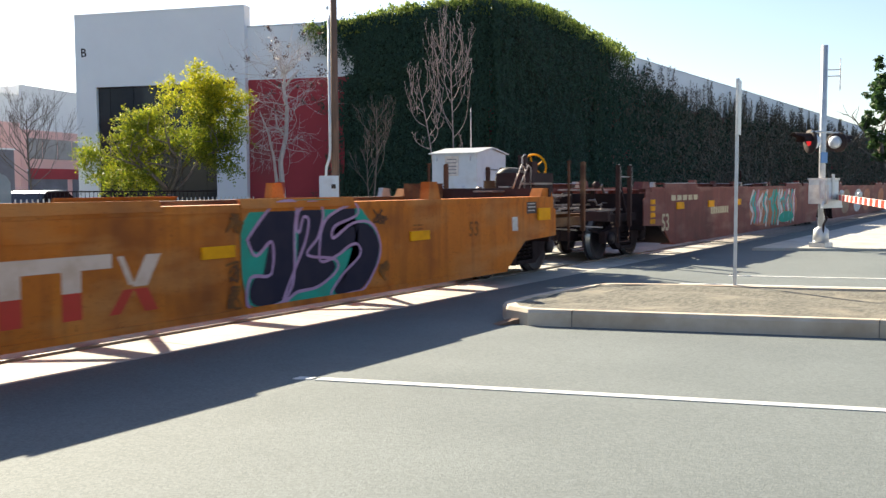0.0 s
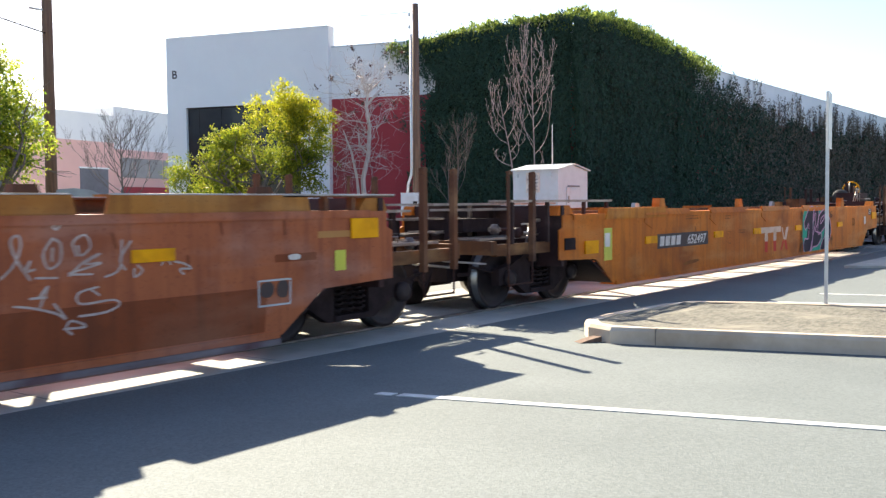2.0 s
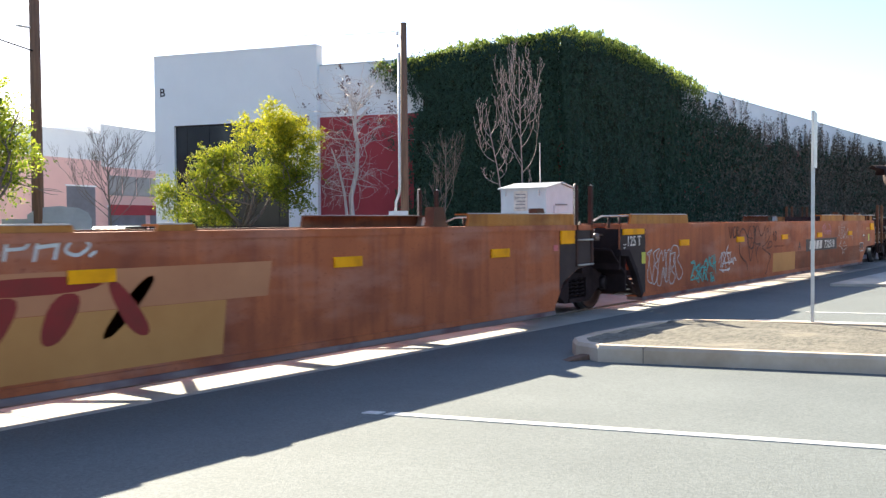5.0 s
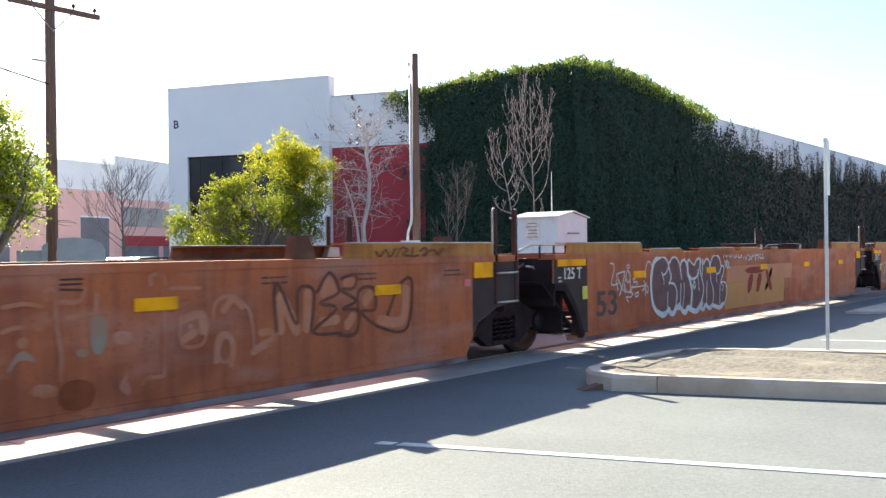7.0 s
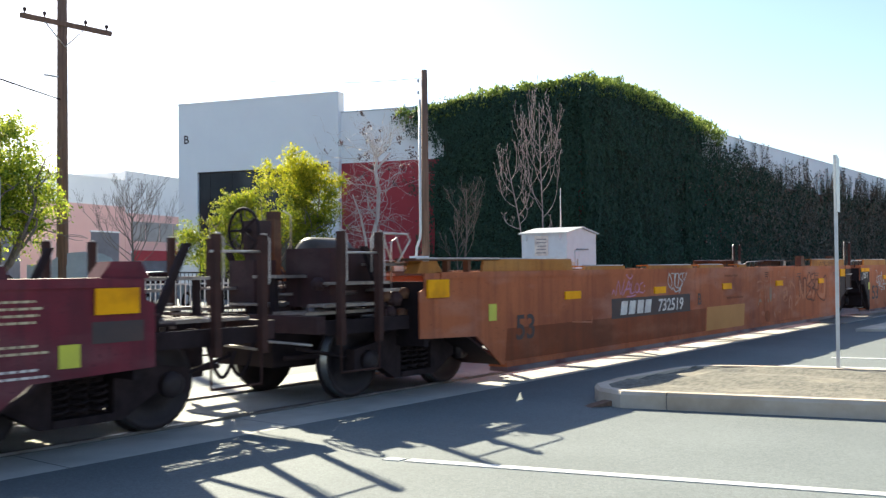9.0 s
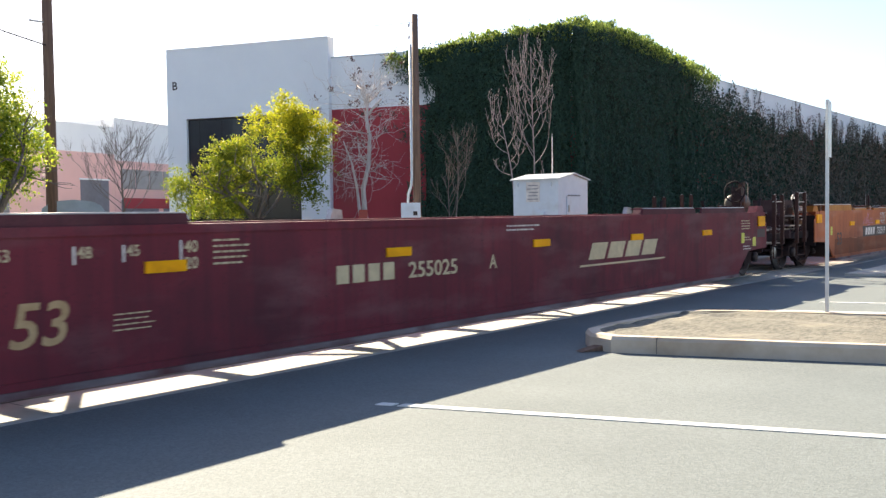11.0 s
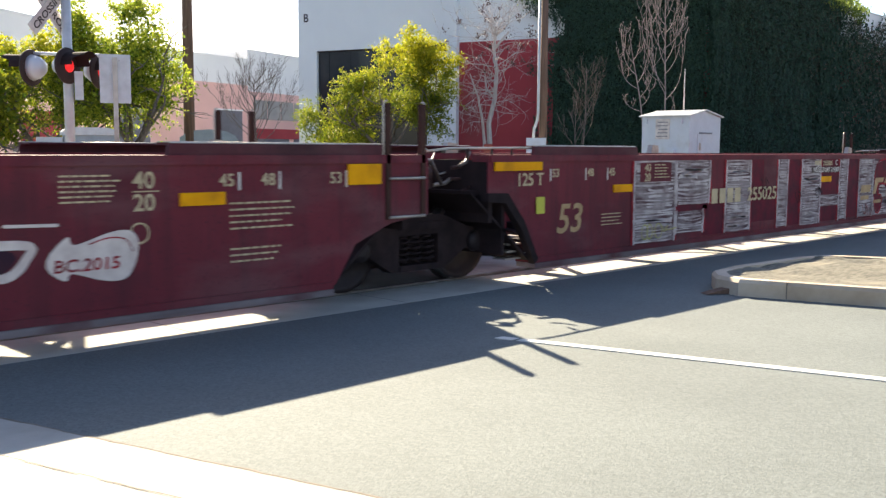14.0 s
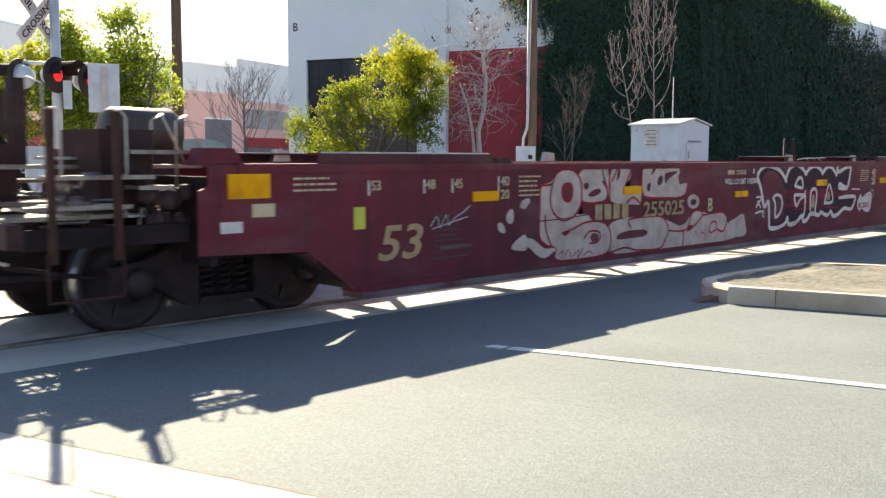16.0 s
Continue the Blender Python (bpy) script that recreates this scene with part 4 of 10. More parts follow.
# long wall along the track
LONG = 150.0
for k in range(12):
    xa = CORNER.x + k * LONG / 12
    built("wall_panel", lambda bm: box(bm, xa + (0.012 if k else 0), xa + LONG / 12 - 0.012, CORNER.y, CORNER.y + 0.25, RED_TOP + 0.0, ROOF), WHITE_WALL, building)
    built("wall_panel", lambda bm: box(bm, xa + (0.012 if k else 0), xa + LONG / 12 - 0.012, CORNER.y, CORNER.y + 0.25, -0.1, RED_TOP), RED_WALL, building)
boxed("roof_edge", (CORNER.x, CORNER.x + LONG, CORNER.y - 0.03, CORNER.y + 0.3, ROOF, ROOF + 0.05), SILVER, building)
built("roof", lambda bm: slab(bm, [(CORNER.x, CORNER.y + 0.2), (CORNER.x + LONG, CORNER.y + 0.2), (CORNER.x + LONG, 42), (34.5, 42), (34.2, 34)], ROOF - 0.6, ROOF - 0.4), KERB_STONE, building)


# ---- plants ----
def leaf_material(name, c1, c2, translucent=0.45, rough=0.5):
    m = bpy.data.materials.new(name)
    m.use_nodes = True
    n, link = m.node_tree.nodes, m.node_tree.links.new
    bsdf, out = n["Principled BSDF"], n["Material Output"]
    geo = n.new("ShaderNodeNewGeometry")
    ramp = n.new("ShaderNodeValToRGB")
    ramp.color_ramp.elements[0].color, ramp.color_ramp.elements[1].color = (*c1, 1), (*c2, 1)
    link(geo.outputs["Random Per Island"], ramp.inputs[0])
    link(ramp.outputs[0], bsdf.inputs["Base Color"])
    bsdf.inputs["Roughness"].default_value = rough
    tr = n.new("ShaderNodeBsdfTranslucent")
    link(ramp.outputs[0], tr.inputs["Color"])
    mix = n.new("ShaderNodeMixShader")
    mix.inputs[0].default_value = translucent
    link(bsdf.outputs[0], mix.inputs[1])
    link(tr.outputs[0], mix.inputs[2])
    link(mix.outputs[0], out.inputs["Surface"])
    return m


IVY_LEAF = leaf_material("ivy_leaf", (0.020, 0.053, 0.033), (0.041, 0.090, 0.050), 0.2, 0.75)
# withered runners; also paler leaves that paint haze over the far ivy
RUNNER_LEAF = leaf_material("withered_hazed_ivy_leaf", (0.085, 0.080, 0.058), (0.19, 0.15, 0.115), 0.2, 0.8)
IVY_TIP = leaf_material("yellow_green_ivy_leaf", (0.05, 0.11, 0.025), (0.36, 0.42, 0.09), 0.6)
# near-black green: shade in the gaps of the ivy, put into the colour
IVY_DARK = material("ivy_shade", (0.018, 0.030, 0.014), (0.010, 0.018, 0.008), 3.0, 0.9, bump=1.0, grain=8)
GOLD_LEAF = leaf_material("yellowing_leaf", (0.075, 0.135, 0.010), (0.36, 0.36, 0.020), 0.55)
TURNED_LEAF = leaf_material("turned_leaf", (0.24, 0.28, 0.015), (0.58, 0.52, 0.02), 0.60)
GREEN_LEAF = leaf_material("fresh_green_leaf", (0.08, 0.16, 0.016), (0.54, 0.57, 0.050), 0.62)
DARK_LEAF = leaf_material("dark_green_leaf", (0.03, 0.07, 0.02), (0.08, 0.14, 0.04), 0.3)
DRY_LEAF = leaf_material("dry_leaf", (0.05, 0.026, 0.024), (0.14, 0.07, 0.05), 0.2)
BARK = material("grey_bark", (0.20, 0.16, 0.13), (0.11, 0.09, 0.075), 6.0, 0.9, bump=0.6, grain=30, stretch=(3, 3, 0.6))
WHITE_BARK = material("white_bark", (0.66, 0.58, 0.54), (0.46, 0.40, 0.37), 6.0, 0.9, bump=0.4, grain=30, stretch=(3, 3, 0.6))
KNOB_BARK = material("pinkish_pale_bark", (0.37, 0.30, 0.28), (0.17, 0.13, 0.12), 6.0, 0.8, bump=0.4, grain=30, stretch=(3, 3, 0.6))


def leaf_cloud(name, centres, normals, sizes, mat, parent=None, rng=None, droop=0.0):
    """Pointed leaves, one small folded quad each, around given places."""
    rng = rng or np.random.default_rng(3)
    c, n = np.asarray(centres, float), np.asarray(normals, float)
    k = len(c)
    n = n / np.maximum(np.linalg.norm(n, axis=1, keepdims=True), 1e-6)
    t = rng.normal(size=(k, 3))
    t[:, 2] -= droop
    t -= n * (t * n).sum(1, keepdims=True)
    t /= np.maximum(np.linalg.norm(t, axis=1, keepdims=True), 1e-6)
    b = np.cross(n, t)
    s = np.asarray(sizes, float)[:, None]
    v = np.empty((k, 4, 3))
    v[:, 0], v[:, 2] = c - t * s, c + t * s
    v[:, 1], v[:, 3] = c + b * s * 0.55 + n * s * 0.12, c - b * s * 0.55 + n * s * 0.12
    me = bpy.data.meshes.new(name)
    idx = np.arange(k * 4).reshape(k, 4)
    me.from_pydata(v.reshape(-1, 3).tolist(), [], idx.tolist())
    me.materials.append(mat)
    ob = new(name, me)
    if parent:
        ob.parent = parent
    return ob


def ivy_top(x, front):
    """Height of the ivy's upper edge: x metres from the corner along either wall."""
    if front:
        base = ROOF + 0.55 - 0.065 * x if x < 9.0 else ROOF + 0.05 - 3.2 * (x - 9.0)
        return base
    if x < 5:
        return ROOF + 0.58 + 0.11 * x - 0.012 * x * x
    if x < 14:
        return ROOF + 0.83 - 0.083 * (x - 5)
    return ROOF + 0.05 - min(2.2, (x - 14) * 0.18)


def ivy():
    rng = np.random.default_rng(11)
    cs, ns, ss = [], [], []
    R = Vector((math.cos(radians(106.5)), math.sin(radians(106.5)), 0))
    nf = Vector((-R.y, R.x, 0))                     # away from the wall, to the road
    if nf.x > 0:
        nf = -nf

    def add(p, nrm, size):
        cs.append(p)
        ns.append((nrm[0] + rng.normal() * 0.55, nrm[1] + rng.normal() * 0.55, nrm[2] + 0.25 + rng.normal() * 0.5))
        ss.append(size)

    def bulge(a, z):
        return (0.45 - 0.25 * min(1, max(0, (a - 6) / 9))) + 0.30 * (1 - 0.5 * min(1, max(0, (a - 6) / 9))) * noise.noise(Vector((a * 0.35, z * 0.30, 2))) + 0.16 * noise.noise(Vector((a * 1.3, z * 0.8, 5)))
    for _ in range(90000):
        a, z = rng.uniform(-0.5, 9.4), rng.uniform(0, 10.2)
        edge = ivy_top(max(a, 0), True) - 0.15 + 0.5 * noise.noise(Vector((a * 1.2, 0, 0))) + rng.normal() * 0.12
        left = 7.0 + 0.9 * noise.noise(Vector((0, z * 0.5, 3))) + (1.3 * max(0, (z - 7.2) / 1.8)) + rng.normal() * 0.30
        if z < edge and (a < left - 0.7 or (a < left + 0.5 and noise.noise(Vector((a * 2.6, z * 1.1, 12))) > 0.05 + 0.5 * (a - left))):
            d = bulge(a, z) + rng.normal() * 0.08
            p = CORNER + R * a + nf * d
            add((p.x, p.y, z), nf, rng.uniform(0.032, 0.072))
    rc, rn, rs = [], [], []
    for _ in range(150000):
        a = rng.uniform(0, 1) ** 1.7 * 120 - 0.6
        z = rng.uniform(0, 10.2)
        edge = ivy_top(max(a, 0), False) - 0.15 + 0.45 * noise.noise(Vector((a * 1.1, 3, 0))) + rng.normal() * 0.12
        if a > 14:
            edge += 1.0 * noise.noise(Vector((a * 0.45, 7, 0))) + 0.9 * max(0, noise.noise(Vector((a * 2.3, 7, 1))))
        if z < edge:
            if a > 14 and noise.noise(Vector((a * 0.5, z * 0.5, 9))) < -0.36 - 0.1 * (7 - z) / 3 and z > 3.5 and rng.random() < 0.8:
                continue
            d = bulge(a, z) + rng.normal() * 0.08 if a < 16 else 0.25 + 0.2 * noise.noise(Vector((a, z, 0)))
            # more pale leaves with distance: haze put into the leaf colour
            if rng.random() < 0.6 * min(1, max(0, (a - 10) / 24)):
                rc.append((CORNER.x + a, CORNER.y - d - 0.04, z))
                rn.append((rng.normal() * 0.5, -1, rng.normal() * 0.5))
                rs.append(rng.uniform(0.035, 0.075) * (1 + a / 40))
                continue
            add((CORNER.x + a, CORNER.y - d, z), (0, -1, 0), rng.uniform(0.035, 0.075) * (1 + a / 40))
    for _ in range(80000):
        a, z = rng.uniform(10.5, 62), rng.uniform(0, 7.4)
        if z < ivy_top(a, False) - 0.3 + 0.8 * noise.noise(Vector((a * 0.45, 7, 0))):
            # pale share grows along the wall here too, as painted haze
            if rng.random() < 0.5 * min(1, max(0, (a - 12) / 22)) * (1 + noise.noise(Vector((a * 0.3, z * 0.4, 5)))):
                rc.append((CORNER.x + a, CORNER.y - 0.3 - 0.15 * rng.random(), z))
                rn.append((rng.normal() * 0.5, -1, rng.normal() * 0.5))
                rs.append(rng.uniform(0.04, 0.08) * (1 + a / 50))
                continue
            add((CORNER.x + a, CORNER.y - 0.22 - 0.18 * rng.random(), z), (0, -1, 0), rng.uniform(0.04, 0.08) * (1 + a / 50))
    # straggling runners up the pale band of the far wall
    a = 9.5
    while a < 115:
        a += rng.exponential(0.06 + a * 0.0010)
        thick = 0.5 + 0.5 * noise.noise(Vector((a * 0.33, 3, 6))) + 0.6 * max(0, (16 - a) / 6)
        if rng.random() > 0.35 + thick * 0.7:
            continue
        x, z, top = a, 5.0 + rng.uniform(0, 1.2), min(ROOF + 0.05, 6.9 + thick * rng.uniform(0.4, 3.6))
        while z < top:
            x += rng.normal() * 0.035
            z += 0.05
            for _ in range(2 if rng.random() < 0.7 * (1.05 - (z - 5) / (top - 4.6)) else 1):
                rc.append((CORNER.x + x + rng.normal() * 0.07, CORNER.y - 0.06 - rng.uniform(0, 0.12), z + rng.normal() * 0.04))
                rn.append((rng.normal() * 0.5, -1, rng.normal() * 0.5))
                rs.append(rng.uniform(0.025, 0.06) * (1 + a / 60))
    runners = leaf_cloud("ivy_runners_and_haze", rc, rn, rs, RUNNER_LEAF, None, rng, 0.5)
    tagged(runners, "withered brown-green ivy runners on the white wall band, and haze-paled far leaves", "ivy", kind="stuff")
    # top fringe of yellow-green shoots standing up against the sky
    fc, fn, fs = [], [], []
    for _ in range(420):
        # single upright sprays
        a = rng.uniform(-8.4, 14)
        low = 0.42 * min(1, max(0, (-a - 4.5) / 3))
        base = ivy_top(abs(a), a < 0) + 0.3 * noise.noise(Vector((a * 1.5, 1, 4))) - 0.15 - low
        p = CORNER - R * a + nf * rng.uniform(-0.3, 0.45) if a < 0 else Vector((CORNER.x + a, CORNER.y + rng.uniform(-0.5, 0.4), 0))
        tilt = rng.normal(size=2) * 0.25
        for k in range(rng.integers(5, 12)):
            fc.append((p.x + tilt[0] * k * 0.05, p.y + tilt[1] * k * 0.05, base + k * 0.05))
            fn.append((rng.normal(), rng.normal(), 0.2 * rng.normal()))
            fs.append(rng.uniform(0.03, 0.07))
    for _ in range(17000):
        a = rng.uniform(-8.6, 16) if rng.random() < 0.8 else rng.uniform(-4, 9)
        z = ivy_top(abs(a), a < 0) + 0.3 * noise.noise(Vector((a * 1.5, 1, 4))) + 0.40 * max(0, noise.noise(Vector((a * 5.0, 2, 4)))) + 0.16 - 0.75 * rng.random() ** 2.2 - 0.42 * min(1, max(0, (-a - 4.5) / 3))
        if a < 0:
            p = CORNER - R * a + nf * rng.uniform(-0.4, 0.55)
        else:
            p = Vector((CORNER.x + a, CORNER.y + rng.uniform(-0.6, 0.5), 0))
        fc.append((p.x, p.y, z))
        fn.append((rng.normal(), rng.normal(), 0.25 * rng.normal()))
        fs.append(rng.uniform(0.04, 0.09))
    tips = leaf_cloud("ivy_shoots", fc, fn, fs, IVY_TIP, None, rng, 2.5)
    tagged(tips, "yellow-green ivy shoots along the wall top", "ivy", kind="stuff")
    vine = leaf_cloud("ivy", cs, ns, ss, IVY_LEAF, None, rng, 1.2)
    tagged(vine, "dense dark green ivy climbing over the warehouse walls", "ivy", kind="stuff")
    # dark mat behind the leaves; its colour holds the shade between them

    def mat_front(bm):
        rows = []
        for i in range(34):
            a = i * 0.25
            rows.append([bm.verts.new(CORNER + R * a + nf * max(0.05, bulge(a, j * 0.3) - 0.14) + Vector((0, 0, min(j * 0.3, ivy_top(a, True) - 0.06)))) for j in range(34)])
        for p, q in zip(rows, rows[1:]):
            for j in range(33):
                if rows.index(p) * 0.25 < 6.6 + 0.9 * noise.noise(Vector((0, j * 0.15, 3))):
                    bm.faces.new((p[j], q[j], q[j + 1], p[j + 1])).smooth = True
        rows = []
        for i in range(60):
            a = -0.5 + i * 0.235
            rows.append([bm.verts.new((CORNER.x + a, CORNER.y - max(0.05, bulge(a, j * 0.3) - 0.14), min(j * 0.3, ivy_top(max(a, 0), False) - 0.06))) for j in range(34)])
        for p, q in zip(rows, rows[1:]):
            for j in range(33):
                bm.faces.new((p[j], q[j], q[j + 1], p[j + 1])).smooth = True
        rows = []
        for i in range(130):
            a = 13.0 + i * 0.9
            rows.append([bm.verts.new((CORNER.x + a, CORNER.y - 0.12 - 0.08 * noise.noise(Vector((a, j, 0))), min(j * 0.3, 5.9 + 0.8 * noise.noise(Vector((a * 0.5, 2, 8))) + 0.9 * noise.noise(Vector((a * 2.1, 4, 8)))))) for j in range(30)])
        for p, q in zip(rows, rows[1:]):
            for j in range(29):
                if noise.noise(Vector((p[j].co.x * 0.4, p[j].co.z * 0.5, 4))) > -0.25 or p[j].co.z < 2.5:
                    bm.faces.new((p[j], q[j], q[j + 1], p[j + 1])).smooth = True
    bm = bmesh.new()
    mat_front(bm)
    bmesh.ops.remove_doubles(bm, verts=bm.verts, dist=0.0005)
    tagged(part("ivy_shade_mat", bm, IVY_DARK), "dark mat behind the ivy, shade between stems put in its colour", "ivy", kind="stuff")


ivy()


def branches(bm, rng, p, d, length, r, depth, tips, spread=0.7, up=0.15, kink=0.12, sides=6, ratio=0.68, kids=(2, 4)):
    """Grows a limb and its forks; collects the ends of the twigs."""
    pts, q, dd = [p.copy()], p.copy(), d.copy()
    steps = 4 if depth > 1 else 3
    for _ in range(steps):
        dd = (dd + Vector((rng.normal(), rng.normal(), rng.normal() + up)) * kink).normalized()
        q = q + dd * length / steps
        pts.append(q.copy())
    tube(bm, pts, r, sides, r * (0.6 if depth else 0.35))
    tips.append((pts[-1], dd, depth))
    if depth == 0:
        return
    for _ in range(rng.integers(*kids)):
        k = rng.integers(2, len(pts))
        side = Vector((rng.normal(), rng.normal(), rng.normal() * 0.6 + up)).normalized()
        nd = (dd * (1 - spread) + side * spread).normalized()
        branches(bm, rng, pts[k], nd, length * ratio * rng.uniform(0.8, 1.15), max(r * 0.58, 0.0065), depth - 1, tips, spread, up, kink, max(4, sides - 1), ratio, kids)


def leafy_tree(name, label, x, y, height, width, leaf, seed, n_leaf=5200, trunk_h=0.28, size=(0.07, 0.14), lean=0.0, lobes=None, facing=0.0, turned=99.0):
    rng = np.random.default_rng(seed)
    tree = thing(name, label, "tree", at=pose(x, y, 0))
    bm, tips = bmesh.new(), []
    base_top = Vector((lean, 0, height * trunk_h))
    tube(bm, [(0, 0, -0.1), (lean * 0.3, 0, height * trunk_h * 0.5), base_top], height * 0.026, 9, height * 0.02)
    for k in range(6):
        a = math.tau * (k + rng.uniform(-0.3, 0.3)) / 6
        d = Vector((math.cos(a) * 0.75 * width / height * 1.6, math.sin(a) * 0.75 * width / height * 1.6, 0.9)).normalized()
        branches(bm, rng, base_top, d, height * 0.30, height * 0.013, 3, tips, 0.6, 0.25, 0.14)
    part("trunk", bm, BARK, tree)
    pts = np.array([t[0] for t in tips if t[2] <= 1])
    ctr = np.array([lean, 0, height * 0.62])
    rad = np.array([width / 2, width / 2, height * 0.40])
    # clumps of foliage on the twig ends and on an uneven shell
    if lobes:
        lx, ly = -math.sin(radians(facing)), math.cos(radians(facing))
        pts, parts_ = [], []
        for off, zc, rx, rz in lobes:
            q = rng.normal(size=(int(60 * rx * rz), 3))
            q /= np.linalg.norm(q, axis=1, keepdims=True)
            q *= rng.uniform(0.35, 1.0, (len(q), 1)) ** 0.6
            parts_.append(np.stack([lx * off + q[:, 0] * rx, ly * off + q[:, 1] * rx, zc + q[:, 2] * rz], 1))
        keep = np.vstack(parts_)
        dens = np.array([noise.noise(Vector(q * 0.9) + Vector((seed, 0, 0))) for q in keep])
        keep = keep[dens > -0.2]
        # sprigs: leaves strung along short drooping twigs that point out of the crown
        n_sprig = n_leaf // 22
        root = keep[rng.integers(0, len(keep), n_sprig)] + rng.normal(size=(n_sprig, 3)) * 0.13
        out = root - np.array([lean, 0, height * 0.45])
        out /= np.maximum(np.linalg.norm(out, axis=1, keepdims=True), 1e-6)
        out = out + rng.normal(size=(n_sprig, 3)) * 0.55
        out /= np.linalg.norm(out, axis=1, keepdims=True)
        which, along = rng.integers(0, n_sprig, n_leaf), rng.uniform(0, 0.62, n_leaf)[:, None]
        c = root[which] + out[which] * along + np.array([0, 0, -0.55]) * along ** 2 + rng.normal(size=(n_leaf, 3)) * 0.055
        nrm, sz = rng.normal(size=(n_leaf, 3)) + np.array([0, 0, 0.5]), rng.uniform(size[0], size[1], n_leaf)
        high = c[:, 2] > turned + rng.normal(size=n_leaf) * 0.35
        leaf_cloud("crown", c[~high], nrm[~high], sz[~high], leaf, tree, rng, 0.6)
        if high.any():
            tagged(leaf_cloud("crown_top", c[high], nrm[high], sz[high], TURNED_LEAF, tree, rng, 0.6), "orange-yellow turned leaves")
        return tree
    shell = rng.normal(size=(90, 3))
    shell /= np.linalg.norm(shell, axis=1, keepdims=True)
    shell = ctr + shell * rad * rng.uniform(0.45, 1.0, (90, 1))
    keep = [q for q in np.vstack([pts, shell]) if (((q - ctr) / rad) ** 2).sum() < 1.25 and q[2] > height * trunk_h * 0.75]
    keep = np.array(keep)
    dens = np.array([noise.noise(Vector(q * 0.7) + Vector((seed, 0, 0))) for q in keep])
    keep = keep[dens > -0.28]
    pick = keep[rng.integers(0, len(keep), n_leaf)]
    off = rng.normal(size=(n_leaf, 3)) * np.array([0.20, 0.20, 0.15]) * width / 4.5
    c = pick + off
    nrm = rng.normal(size=(n_leaf, 3)) + np.array([0, 0, 0.5])
    crown = leaf_cloud("crown", c, nrm, rng.uniform(size[0], size[1], n_leaf), leaf, tree, rng, 0.6)
    return tree


p = at_bearing(48.0, 38)
leafy_tree("tree", "yellow-green leafy tree before the entrance", p.x, p.y, 6.0, 5.6, GOLD_LEAF, 5, 42000, 0.22, (0.030, 0.062), lobes=((-0.85, 4.9, 0.95, 0.95), (-1.0, 5.75, 0.35, 0.45), (-1.9, 4.3, 0.85, 1.05), (-0.5, 3.8, 1.4, 1.2), (1.0, 3.45, 1.1, 0.9), (2.15, 2.9, 0.85, 0.95), (1.5, 2.2, 1.35, 0.65), (-1.6, 2.9, 0.85, 0.6)), facing=48.0, turned=4.7)
p = at_bearing(62.3, 27)
leafy_tree("tree", "bright green leafy tree beside the crossing signal", p.x, p.y, 5.6, 3.4, GREEN_LEAF, 8, 30000, 0.26, (0.030, 0.060), lobes=((0.9, 4.25, 0.65, 0.85), (-0.2, 4.5, 0.55, 0.8), (0.5, 3.4, 1.0, 0.9), (-0.5, 3.3, 0.7, 0.85), (0.3, 2.85, 1.1, 0.42), (1.1, 3.15, 0.6, 0.65)), facing=62.3)
p = at_bearing(67.0, 27)
leafy_tree("tree", "green and yellow leafy tree behind the crossbuck", p.x, p.y, 4.7, 3.6, GREEN_LEAF, 14, 24000, 0.25, (0.030, 0.060), lobes=((0.0, 3.5, 1.1, 0.7), (1.0, 3.0, 0.9, 0.8), (-0.9, 2.9, 0.8, 0.8), (0.1, 2.65, 1.5, 0.45)), facing=67.0, turned=3.7)
p = at_bearing(71.5, 26)
leafy_tree("tree", "yellowing leafy tree at the road edge", p.x, p.y, 4.6, 3.4, GOLD_LEAF, 21, 9500, 0.25, (0.05, 0.10))
p = at_bearing(7.2, 95)
leafy_tree("tree", "tall dark green tree beyond the warehouse", p.x, p.y, 13.2, 4.6, DARK_LEAF, 31, 4500, 0.12, (0.16, 0.32))


